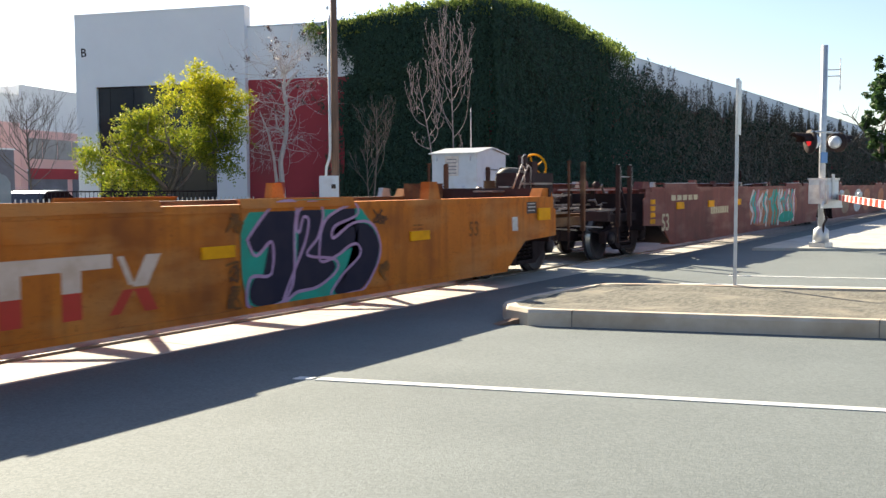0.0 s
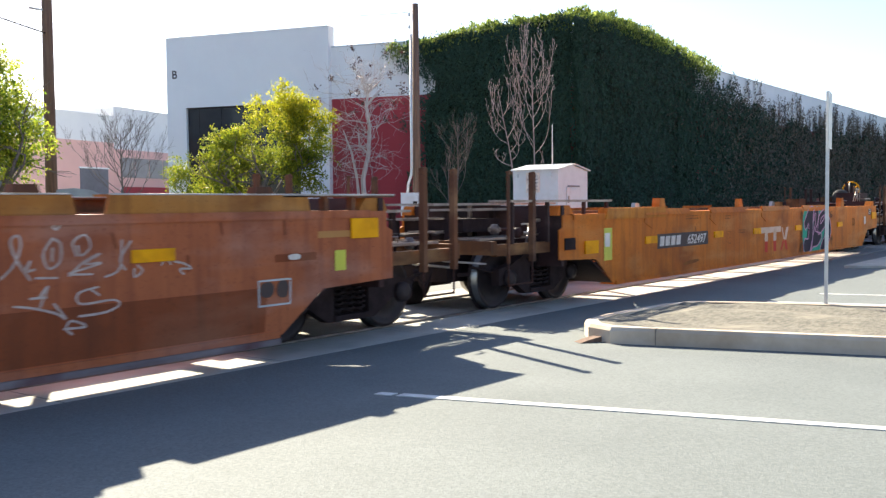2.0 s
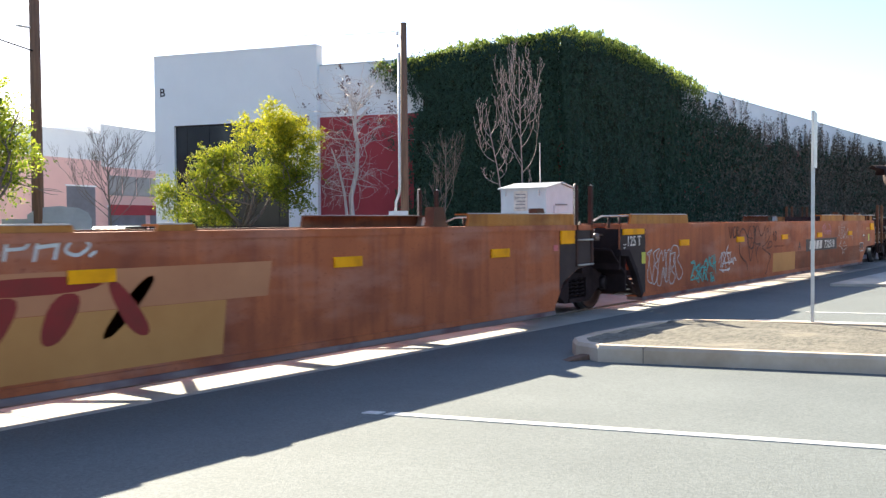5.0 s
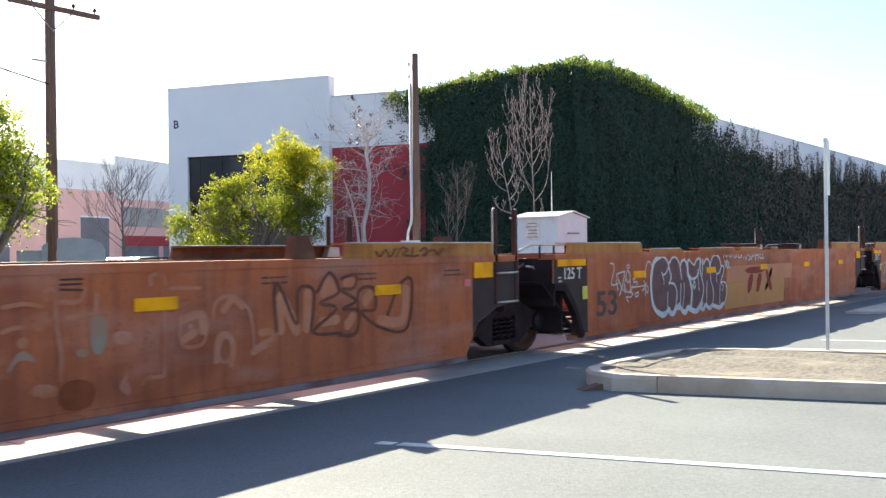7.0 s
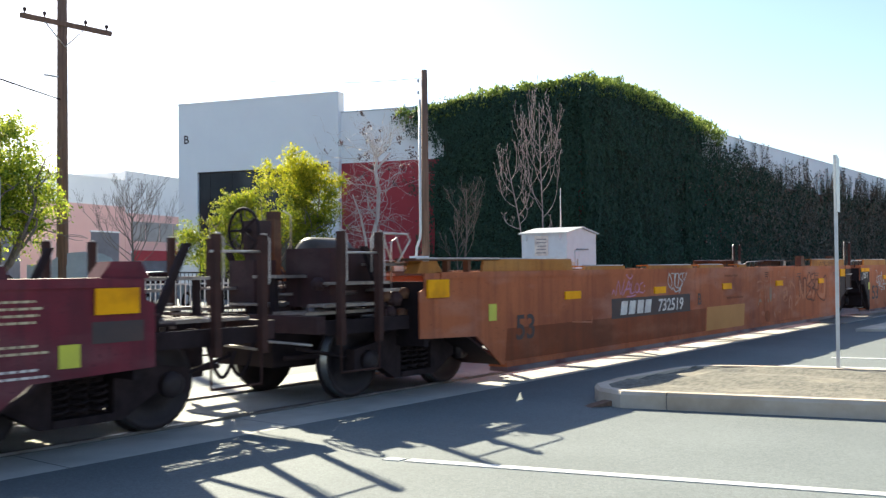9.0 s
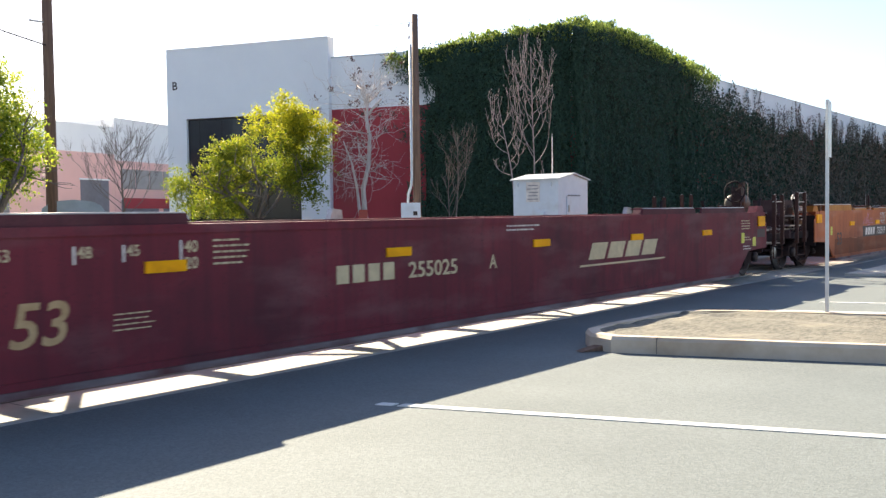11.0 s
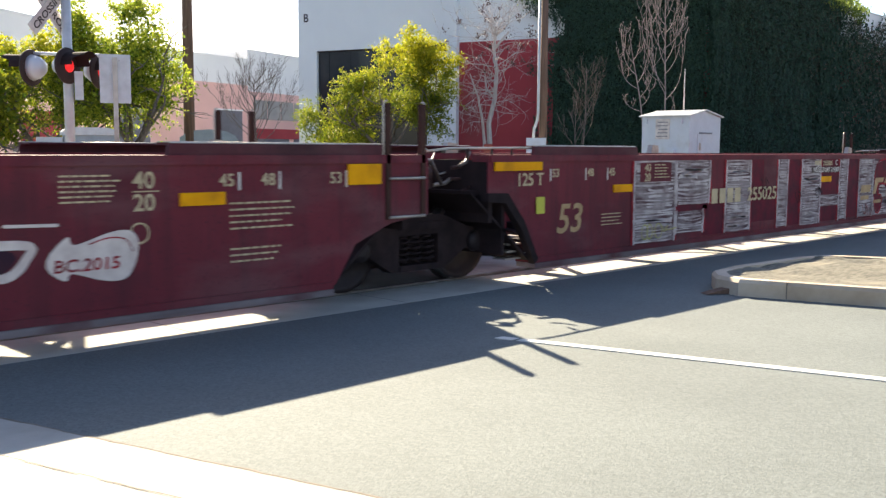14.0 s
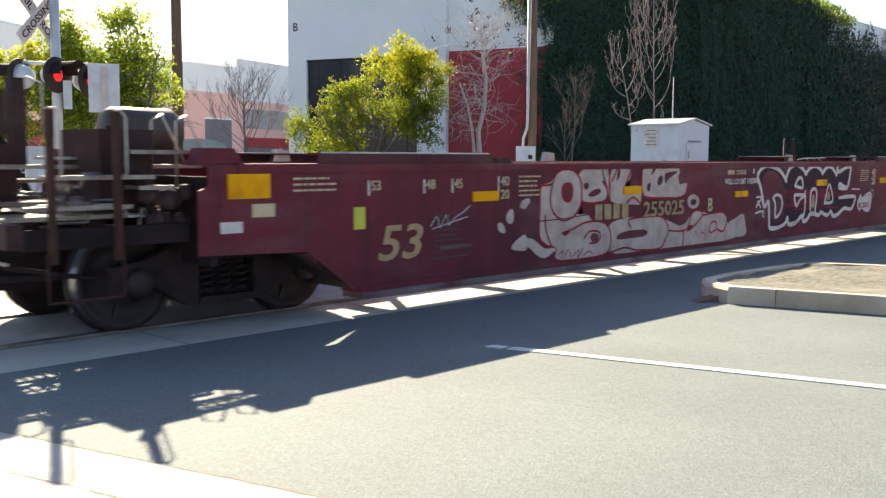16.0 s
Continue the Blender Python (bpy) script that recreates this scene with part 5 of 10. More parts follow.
def knobby_tree(name, label, x, y, seed):
    """A pollarded pale trunk with thin level twigs and a few dry leaf clusters."""
    rng = np.random.default_rng(seed)
    tree = thing(name, label, "tree", at=pose(x, y, 0))
    v = Vector((-math.sin(radians(41.5)), math.cos(radians(41.5)), 0))   # across the street's view of it
    bm, tips = bmesh.new(), []
    trunk = [Vector((0, 0, -0.1)), v * 0.10 + Vector((0, 0, 1.6)), v * 0.16 + Vector((0, 0, 2.6)), v * -0.08 + Vector((0, 0, 3.6)), v * -0.14 + Vector((0, 0, 4.7)), v * -0.02 + Vector((0, 0, 5.6)), v * -0.08 + Vector((0, 0, 6.15))]
    tube(bm, trunk, 0.125, 9, 0.055)
    tube(bm, [Vector((0, 0, -0.1)), v * 0.32 + Vector((0, 0, 1.7)), v * 0.42 + Vector((0, 0, 2.7)), v * 0.62 + Vector((0, 0, 3.7)), v * 0.95 + Vector((0, 0, 4.6))], 0.085, 8, 0.025)
    tube(bm, [trunk[5], trunk[5] - v * 0.28 + Vector((0, 0, 0.35)), trunk[5] - v * 0.62 + Vector((0, 0, 0.72))], 0.055, 7, 0.045)
    tube(bm, [trunk[3], trunk[3] + v * 0.35 + Vector((0, 0, 0.4)), trunk[3] + v * 0.42 + Vector((0, 0, 0.9))], 0.05, 7, 0.03)
    for k in range(66):
        p = trunk[2 + k % 5].lerp(trunk[min(6, 3 + k % 5)], rng.uniform(0, 1))
        a = rng.uniform(0, math.tau)
        d = Vector((math.cos(a), math.sin(a), rng.uniform(-0.25, 0.35) + (0.9 if p.z > 5.4 else 0))).normalized()
        branches(bm, rng, p, d, rng.uniform(0.9, 2.1), 0.015, 2, tips, 0.55, 0.0, 0.30, 5, 0.62, (2, 4))
    part("trunk", bm, WHITE_BARK, tree)
    ends = np.array([t[0] for t in tips if t[2] == 0 and t[0].z > 4.5])
    spots = ends[rng.integers(0, len(ends), 40)]
    pick = spots[rng.integers(0, len(spots), 620)] + rng.normal(size=(620, 3)) * 0.08
    leaf_cloud("dry_leaves", pick, rng.normal(size=(620, 3)), rng.uniform(0.035, 0.075, 620), DRY_LEAF, tree, rng, 0.5)


def vase_tree(name, label, x, y, height, seed, mat, stems, crown=0.42, fan=0.30, n_limb=12, r=0.05, limb=0.34, thin=0.34):
    """A slim bare tree: clean stem below, then limbs that climb steeply and fork finely."""
    rng = np.random.default_rng(seed)
    tree = thing(name, label, "tree", at=pose(x, y, 0, 0, 0, math.degrees(math.atan2(y, x)) - 90))
    bm, tips = bmesh.new(), []
    for ox, lean, hh in stems:
        pts, d = [Vector((ox, 0, -0.1))], Vector((lean, 0, 1)).normalized()
        for k in range(10):
            d = (d + Vector((rng.normal(), rng.normal(), 2.0)) * 0.03).normalized()
            pts.append(pts[-1] + d * height * hh / 10)
        tube(bm, pts, r * hh, 7, 0.012)
        for k in range(n_limb):
            u = crown + (0.95 - crown) * (k + rng.uniform(0, 1)) / n_limb
            i = min(9, int(u * 10))
            p = pts[i].lerp(pts[i + 1], u * 10 - i)
            a = k * 2.4 + rng.uniform(-0.5, 0.5)
            branches(bm, rng, p, Vector((math.cos(a) * fan, math.sin(a) * fan, 0.75)).normalized(), height * hh * limb * (1.25 - u) * rng.uniform(0.8, 1.15), r * thin, 3, tips, 0.32, 0.7, 0.17, 5, 0.60, (2, 5))
    part("trunk", bm, mat, tree)


def smooth_stem(pts):
    """Rounds a bent line of points."""
    for _ in range(2):
        pts = [pts[0]] + [q for a, b in zip(pts, pts[1:]) for q in (a.lerp(b, 0.25), a.lerp(b, 0.75))] + [pts[-1]]
    return pts


def candelabra_tree(name, label, x, y, seed, mat, stem, tops, r=0.05):
    """A bare tree with one slim stem; limbs leave it sideways, then sweep up to stand upright with knobby tips."""
    rng = np.random.default_rng(seed)
    tree = thing(name, label, "tree", at=pose(x, y, 0, 0, 0, math.degrees(math.atan2(y, x)) - 90))
    bm = bmesh.new()
    stem = [Vector(q) for q in stem]
    tube(bm, smooth_stem(stem), r, 7, 0.014)

    def sweep(p, off, rise, rad, depth):
        mid1, mid2 = p + off * 0.55 + Vector((0, 0, rise * 0.18)), p + off * 0.92 + Vector((0, 0, rise * 0.48))
        end = p + off + Vector((rng.normal() * 0.05, rng.normal() * 0.05, rise))
        pts = smooth_stem([p, mid1, mid2, end])
        tube(bm, pts, rad, 5, max(rad * 0.5, 0.008))
        tube(bm, [end - Vector((0, 0, 0.02)), end + Vector((0, 0, 0.03))], max(rad * 0.9, 0.014), 5)
        if depth:
            for _ in range(rng.integers(2, 5)):
                q = pts[rng.integers(len(pts) // 3, len(pts) - 1)]
                a = rng.uniform(0, math.tau)
                reach = rise * rng.uniform(0.10, 0.24)
                sweep(q, Vector((math.cos(a), math.sin(a) * 0.6, 0)) * reach, rise * rng.uniform(0.25, 0.55), rad * 0.62, depth - 1)

    for z, across, deep, rise in tops:
        k = min(range(len(stem) - 1), key=lambda i: abs((stem[i].z + stem[i + 1].z) / 2 - z))
        u = (z - stem[k].z) / max(stem[k + 1].z - stem[k].z, 0.01)
        sweep(stem[k].lerp(stem[k + 1], min(1, max(0, u))), Vector((across * (0.78 if across > 0 else 1.0), deep, 0)), rise, r * 0.46, 2)
    part("trunk", bm, mat, tree)


p = at_bearing(41.5, 40)
knobby_tree("bare_tree", "bare pale winter tree before the red wall", p.x, p.y, 4)
p = at_bearing(31.6, 35)
candelabra_tree("bare_tree", "tall bare winter tree with upswept pale limbs before the ivy wall", p.x, p.y, 9, KNOB_BARK, ((0, 0, -0.1), (0.03, 0, 1.6), (0.05, 0, 3.2), (0.0, 0, 4.6), (-0.05, 0, 6.2), (-0.05, 0, 7.5)),
                ((3.3, 0.75, 0.2, 1.9), (3.5, -0.5, -0.3, 2.7), (3.7, -0.75, 0.1, 3.4), (4.2, 0.65, -0.3, 1.8), (4.5, -0.35, 0.4, 2.6), (4.6, 0.55, 0.3, 2.3), (4.9, -0.6, 0.1, 2.3), (5.1, 0.8, 0.0, 1.6), (5.3, -0.3, -0.3, 2.0), (5.6, 0.5, 0.3, 1.5), (5.9, -0.4, 0.2, 1.4), (6.1, 0.35, -0.2, 1.2), (2.2, 0.5, 0.3, 0.9)), 0.034)
p = at_bearing(32.6, 35.2)
candelabra_tree("bare_tree", "slim leaning bare winter tree with upswept pale limbs", p.x, p.y, 23, KNOB_BARK, ((0.05, 0, -0.1), (-0.05, 0, 1.9), (-0.2, 0, 3.3), (-0.45, 0, 4.5), (-0.65, 0, 5.6)),
                ((2.9, -0.6, 0.2, 0.6), (3.1, 0.4, 0.2, 0.8), (3.4, 0.6, -0.2, 1.7), (3.7, -0.6, 0.2, 1.0), (3.9, 0.45, 0.2, 1.8), (4.2, -0.5, -0.2, 1.4), (4.6, -0.35, 0.3, 1.2), (4.7, 0.3, 0.1, 1.2)), 0.034)
p = at_bearing(36.4, 36)
vase_tree("bare_tree", "small bare winter tree before the ivy wall", p.x, p.y, 4.6, 12, BARK, ((0, 0.05, 1.0), (0.1, -0.2, 0.75)), 0.40, 0.5, 9, 0.045)
p = at_bearing(55.3, 46)
vase_tree("bare_tree", "bare round-crowned winter tree near the pink building", p.x, p.y, 6.2, 15, BARK, ((0, 0, 0.8),), 0.32, 0.8, 22, 0.085, 0.50, 0.22)


# ---- far buildings on the left ----
HALL_DOOR = material("hall_door_paint", (0.20, 0.20, 0.23), (0.15, 0.15, 0.17), 1.0, 0.6, specular=0.3)


def long_block(name, label, a, b, height, band, depth=25.0):
    """A stuccoed hall: white above, pink below, from plan point a to b."""
    ob = thing(name, label, "building")
    a, b = Vector(a), Vector(b)
    u = (b - a).normalized()
    n = Vector((-u.y, u.x))
    for k, (z0, z1, mat) in enumerate(((-0.1, band, PINK_WALL), (band, height, WHITE_WALL))):
        built("wall", lambda bm: slab(bm, [a, b, b + n * depth, a + n * depth], z0, z1), mat, ob)
    built("roof_edge", lambda bm: slab(bm, [a - n * 0.06, b - n * 0.06, b + n * 0.3, a + n * 0.3], height, height + 0.12), WHITE_WALL, ob)
    return ob, a, u, n


b0, a0, u0, n0 = long_block("hall", "pale pink and white stucco hall behind the crossing", (6, 44.6), (28, 59.2), 8.9, 6.4)
b1, a1, u1, n1 = long_block("hall", "pale pink and white stucco hall across the road", (29.8, 63.3), (46.3, 68.2), 8.7, 6.65)
b2, a2, u2, n2 = long_block("hall", "pink and white stucco hall with grey doors", (48.5, 71.4), (64.0, 76.9), 9.9, 6.4)
built("doorway", lambda bm: slab(bm, [a0 + u0 * 19.6 - n0 * 0.05, a0 + u0 * 24.6 - n0 * 0.05, a0 + u0 * 24.6 + n0 * 0.02, a0 + u0 * 19.6 + n0 * 0.02], 0, 3.6), RED_WALL, b0, "dark red painted doorway")
for ob, a, u, n, rows in ((b1, a1, u1, n1, ((3.0, 6.0, 0, 4.4), (13.2, 16.4, 0, 4.5))), (b2, a2, u2, n2, ((0.8, 6.2, 0.0, 3.0), (7.0, 13.5, 0, 2.8)))):
    for s0, s1, z0, z1 in rows:
        q0, q1 = a + u * s0, a + u * s1
        w = built("door", lambda bm: slab(bm, [q0 - n * 0.05, q1 - n * 0.05, q1 + n * 0.02, q0 + n * 0.02], z0, z1), HALL_DOOR, ob, "grey metal door")
        built("frame", lambda bm: slab(bm, [q0 - n * 0.08 - u * 0.12, q1 - n * 0.08 + u * 0.12, q1 - n * 0.0 + u * 0.12, q0 - n * 0.0 - u * 0.12], z1, z1 + 0.12), WHITE_WALL, ob)


GREY_GLASS = material("hazy_grey_glass", (0.34, 0.32, 0.33), (0.26, 0.25, 0.26), 1.0, 0.2, bump=0)
for k in range(6):
    s0 = 0.8 + k * 2.1
    q0, q1 = a2 + u2 * s0, a2 + u2 * (s0 + 1.95)
    built("window", lambda bm: slab(bm, [q0 - n2 * 0.06, q1 - n2 * 0.06, q1 + n2 * 0.02, q0 + n2 * 0.02], 4.0, 5.7), GREY_GLASS, b2, "pale grey upper window")
q0, q1 = a2 + u2 * 1.0, a2 + u2 * 8.0
built("fascia", lambda bm: slab(bm, [q0 - n2 * 0.12, q1 - n2 * 0.12, q1 - n2 * 0.06, q0 - n2 * 0.06], 2.3, 3.2), RED_WALL, b2, "dark red fascia")


# ---- poles and wires ----
def pole(name, label, p, height, r):
    ob = thing(name, label, "utility pole", at=pose(p.x, p.y, 0))
    built("shaft", lambda bm: tube(bm, [(0, 0, -0.3), (0.01, 0, height * 0.5), (0, 0, height)], r * 1.12, 14, r * 0.82), POLE_WOOD, ob)
    return ob


pa = at_bearing(38.53, 32)
ZP = EYE + 32 * 0.2055
pole_a = pole("utility_pole", "weathered brown wooden utility pole with a silver conduit", pa, ZP, 0.125)
v = Vector((-math.sin(radians(38.5)), math.cos(radians(38.5)), 0))   # to the left as the road sees it
built("conduit", lambda bm: tube(bm, [v * 0.17 + Vector((-0.05, -0.05, ZP - 1.0)), v * 0.17 + Vector((-0.05, -0.05, 2.75)), v * 0.19 + Vector((-0.05, -0.05, 2.5)), v * 0.30 + Vector((-0.06, -0.06, 2.2)), v * 0.33 + Vector((-0.06, -0.06, 1.7))], 0.045, 8), SILVER, pole_a, "silver steel conduit")
meter = boxed("meter_box", (-0.32, 0.32, -0.16, 0.16, 1.15, 1.92), HUT_PAINT, pole_a, "pale grey electricity meter box", bevel=0.02)
meter.matrix_basis = pose(v.x * 0.22 - 0.14, v.y * 0.22 - 0.12, 0, 0, 0, 38.5 - 90)
boxed("dial", (0.08, 0.22, -0.19, -0.155, 1.5, 1.64), DARK_GLASS, meter)
for z in (ZP - 0.35, ZP - 0.75):
    built("insulator", lambda bm: lathe(bm, [(0.02, z - 0.06), (0.05, z - 0.03), (0.03, z), (0.05, z + 0.03), (0.02, z + 0.06)], 10, "z"), SILVER, pole_a, at=pose(v.x * 0.2, v.y * 0.2, 0))

pb = at_bearing(59.15, 30)
pole_b = pole("utility_pole", "tall dark brown wooden utility pole with a crossarm", pb, 11.6, 0.155)
boxed("crossarm", (-1.32, 1.55, -0.16, -0.05, 8.66, 8.80), POLE_WOOD, pole_b)
for s in (-1, 1):
    built("brace", lambda bm: tube(bm, [(s * 0.62, -0.15, 8.67), (0, -0.16, 8.05)], 0.02, 6), GALVANISED, pole_b)
for k in (-1.2, -0.6, 0.7, 1.4):
    built("insulator", lambda bm: lathe(bm, [(0.02, 8.8), (0.02, 8.86), (0.05, 8.88), (0.05, 8.95), (0.02, 8.98)], 8, "z"), DARK_PANEL, pole_b, at=pose(k, -0.1, 0))
boxed("step_bracket", (-0.55, 0.0, -0.03, 0.03, 7.15, 7.2), GALVANISED, pole_b)


def wire(label, a, b, sag, r=0.012):
    a, b = Vector(a), Vector(b)
    ob = built("wire", lambda bm: tube(bm, [a.lerp(b, k / 24) - Vector((0, 0, sag * 4 * (k / 24) * (1 - k / 24))) for k in range(25)], r, 5), BLACK_STEEL)
    return tagged(ob, label, "wire", "overhead wires")


wire("thin service wire strung between the poles", (pb.x, pb.y, 8.0), (pa.x, pa.y, ZP - 0.25), 0.5, 0.008)
wire("black service cable running off the tall pole", (pb.x, pb.y, EYE + 30 * 0.165), (-22, 1.0, 7.0), 0.3, 0.022)


# ---- signal hut ----
GREY_LOUVRE = material("grey_print", (0.22, 0.22, 0.24), (0.16, 0.16, 0.18), 4, 0.6, bump=0)
HX, HY = 24.2, 14.05
hut = thing("signal_hut", "pale grey metal railway signal hut with white notices", "signal hut", at=pose(HX, HY, 0))
built("body", lambda bm: box(bm, 0, 1.76, 0, 1.54, -0.02, 2.5), HUT_PAINT, hut, bevel=0.02)
boxed("base", (-0.05, 1.81, -0.05, 1.59, -0.05, 0.1), KERB_STONE, hut)
built("gable", lambda bm: prism(bm, [(-0.01, 2.5), (1.77, 2.5), (0.88, 2.66)], 0.01, 1.53), HUT_PAINT, hut)
for s in (0, 1):
    def roof_sheet(bm, s=s):
        xs = (-0.08, 0.89) if s == 0 else (0.87, 1.84)
        zs = (2.50, 2.68) if s == 0 else (2.68, 2.50)
        prism(bm, [(xs[0], zs[0]), (xs[1], zs[1]), (xs[1], zs[1] + 0.035), (xs[0], zs[0] + 0.035)], -0.07, 1.61)
    built("roof", roof_sheet, SILVER, hut)
boxed("door", (0.45, 1.25, -0.03, 0.0, 0.2, 2.0), HUT_PAINT, hut, "pale grey steel door", bevel=0.008)
boxed("handle", (0.52, 0.56, -0.07, -0.03, 1.55, 1.75), GALVANISED, hut)
boxed("vent", (0.5, 1.2, -0.05, -0.03, 2.02, 2.06), GREY_LOUVRE, hut)
notice = boxed("notice", (-0.02, -0.006, 0.62, 1.08, 1.86, 2.44), WHITE_PAINT, hut, "white notice with rows of grey print")
for k in range(5):
    boxed("print_line", (-0.026, -0.02, 0.68, 1.04 - 0.03 * (k % 3), 1.93 + k * 0.10, 1.955 + k * 0.10), GREY_LOUVRE, notice)
boxed("wall_box", (-0.14, -0.002, 0.42, 0.72, 1.15, 1.55), HUT_PAINT, hut, "small grey wall box", bevel=0.015)
for y in (0.2, 1.35):
    boxed("bracket", (-0.07, -0.002, y, y + 0.05, 2.3, 2.44), HUT_PAINT, hut)
built("antenna", lambda bm: tube(bm, [(0.85, 0.69, 2.5), (0.85, 0.69, 3.1), (0.85, 0.69, 3.9)], 0.024, 6, 0.010), WHITE_PAINT, hut, "thin white whip antenna")


# ---- far-side crossing signal ----
def flasher(parent, x, y, z, turn, lit, name="flasher", size=1.0):
    """A round black backing plate with a hooded red lamp; local -y is where it shines."""
    red = RED_ON if lit else RED_OFF
    ob = built(name, lambda bm: lathe(bm, [(0.02, -0.025), (0.225, -0.02), (0.23, 0.0), (0.225, 0.02), (0.02, 0.025)], 28), DARK_PANEL, parent, "round black backing plate with red lamp", pose(x, y, z, 0, 0, turn) @ Matrix.Scale(size, 4))
    built("lamp_housing", lambda bm: lathe(bm, [(0.02, 0.19), (0.09, 0.17), (0.14, 0.10), (0.165, 0.02)], 20), HUT_PAINT, ob)
    built("lens", lambda bm: lathe(bm, [(0.02, -0.05), (0.06, -0.045), (0.085, -0.03), (0.085, -0.02)], 20), red, ob)

    def hood(bm):
        arc = [math.pi * (0.0 + k / 12) for k in range(13)]
        a = [bm.verts.new((0.165 * math.cos(q), -0.02, 0.165 * math.sin(q))) for q in arc]
        b = [bm.verts.new((0.175 * math.cos(q), -0.34 if 2 < k < 10 else -0.2, 0.175 * math.sin(q))) for k, q in enumerate(arc)]
        c = [bm.verts.new((0.158 * math.cos(q), -0.02, 0.158 * math.sin(q))) for q in arc]
        d = [bm.verts.new((0.168 * math.cos(q), -0.34 if 2 < k < 10 else -0.2, 0.168 * math.sin(q))) for k, q in enumerate(arc)]
        for i in range(12):
            bm.faces.new((a[i], a[i + 1], b[i + 1], b[i]))
            bm.faces.new((c[i], d[i], d[i + 1], c[i + 1]))
            bm.faces.new((b[i], b[i + 1], d[i + 1], d[i]))
    built("hood", hood, BLACK_STEEL, ob)
    return ob


RED_ON = material("lit_red_lens", (0.35, 0.012, 0.012), (0.3, 0.012, 0.012), 3, 0.3, emit=(1.0, 0.03, 0.03), strength=0.25, bump=0)
RED_OFF = material("red_lens", (0.30, 0.012, 0.012), (0.22, 0.01, 0.01), 3, 0.15, bump=0)
BLUE_SIGN = material("blue_sign_face", (0.10, 0.26, 0.55), (0.08, 0.22, 0.48), 5, 0.4, bump=0)

sp = at_bearing(65.55, 13.4)
left_signal = thing("crossing_signal", "silver mast with crossbuck and red flashing lamps", "crossing signal", "crossing signals", pose(sp.x, sp.y, 0, 0, 0, -25))
built("mast", lambda bm: tube(bm, [(0, 0, 0), (0, 0, 4.5)], 0.062, 14), SILVER, left_signal)
built("cap", lambda bm: lathe(bm, [(0.075, 4.47), (0.075, 4.52), (0.02, 4.58)], 12, "z"), SILVER, left_signal)
built("base", lambda bm: lathe(bm, [(0.20, 0.0), (0.18, 0.3), (0.09, 0.5)], 14, "z"), SILVER, left_signal)
CB = pose(-0.19, -0.10, 3.31, 0, 0, 48)
for turn, dy, words in ((-45, 0.0, ("CROSSING",)), (45, 0.025, ("RAIL", "ROAD"))):
    at = CB @ pose(0, dy, 0, 0, turn, 0)
    built("crossbuck_board", lambda bm: box(bm, -0.45, 0.45, -0.016, 0.0, -0.085, 0.085), WHITE_PAINT, left_signal, "white crossbuck board", at)
    for k, word in enumerate(words):
        lettering(word, (-0.40, -0.42)[len(words) - 1] + k * 0.50, -0.045, 0.09, DARK_PANEL, left_signal, -0.019, "letter", at=at, width=1.2)
built("lamp_arm", lambda bm: tube(bm, [(-0.48, -0.02, 2.735), (0.45, -0.02, 2.735)], 0.022, 8), SILVER, left_signal)
flasher(left_signal, -0.43, -0.05, 2.55, -122, False)
flasher(left_signal, 0.0, -0.16, 2.58, 52, True)
flasher(left_signal, 0.38, 0.05, 2.54, 62, True)
boxed("junction_box", (0.075, 0.18, -0.1, 0.03, 2.16, 2.52), SILVER, left_signal, bevel=0.01)

sp2 = at_bearing(63.1, 13.2)
sign_a = thing("road_sign", "plain grey back of a road sign on a steel post", "road sign", at=pose(sp2.x, sp2.y, 0, 0, 0, -27))
boxed("plate", (-0.19, 0.19, -0.006, 0.006, 2.12, 2.74), SILVER, sign_a, bevel=0.002)
boxed("post", (-0.03, 0.03, -0.045, -0.007, 0, 2.70), GALVANISED, sign_a)

GREEN_BOX = material("grey_green_enamel", (0.34, 0.38, 0.41), (0.27, 0.31, 0.33), 2.0, 0.5, 0.1, 0.05)
sc = at_bearing(64.6, 18.5)
cab = thing("relay_cabinet", "silver metal relay cabinet beside the crossing", "cabinet", at=pose(sc.x, sc.y, 0, 0, 0, -20))
built("body", lambda bm: box(bm, -0.42, 0.42, -0.3, 0.3, -0.02, 1.78), GREEN_BOX, cab, bevel=0.04)
built("roof", lambda bm: prism(bm, [(-0.46, 1.76), (0.46, 1.76), (0.455, 1.82), (0.40, 1.87), (0.28, 1.895), (-0.28, 1.895), (-0.40, 1.87), (-0.455, 1.82)], -0.34, 0.34), SILVER, cab)
boxed("door", (0.02, 0.38, -0.325, -0.3, 0.2, 1.7), GREEN_BOX, cab)
boxed("notice", (0.10, 0.32, -0.331, -0.326, 1.18, 1.66), WHITE_PAINT, cab)
boxed("side_case", (-0.86, -0.46, -0.25, 0.25, -0.02, 1.72), HUT_PAINT, cab, bevel=0.03)
boxed("meter", (0.42, 0.52, -0.15, 0.1, 1.2, 1.7), GALVANISED, cab)

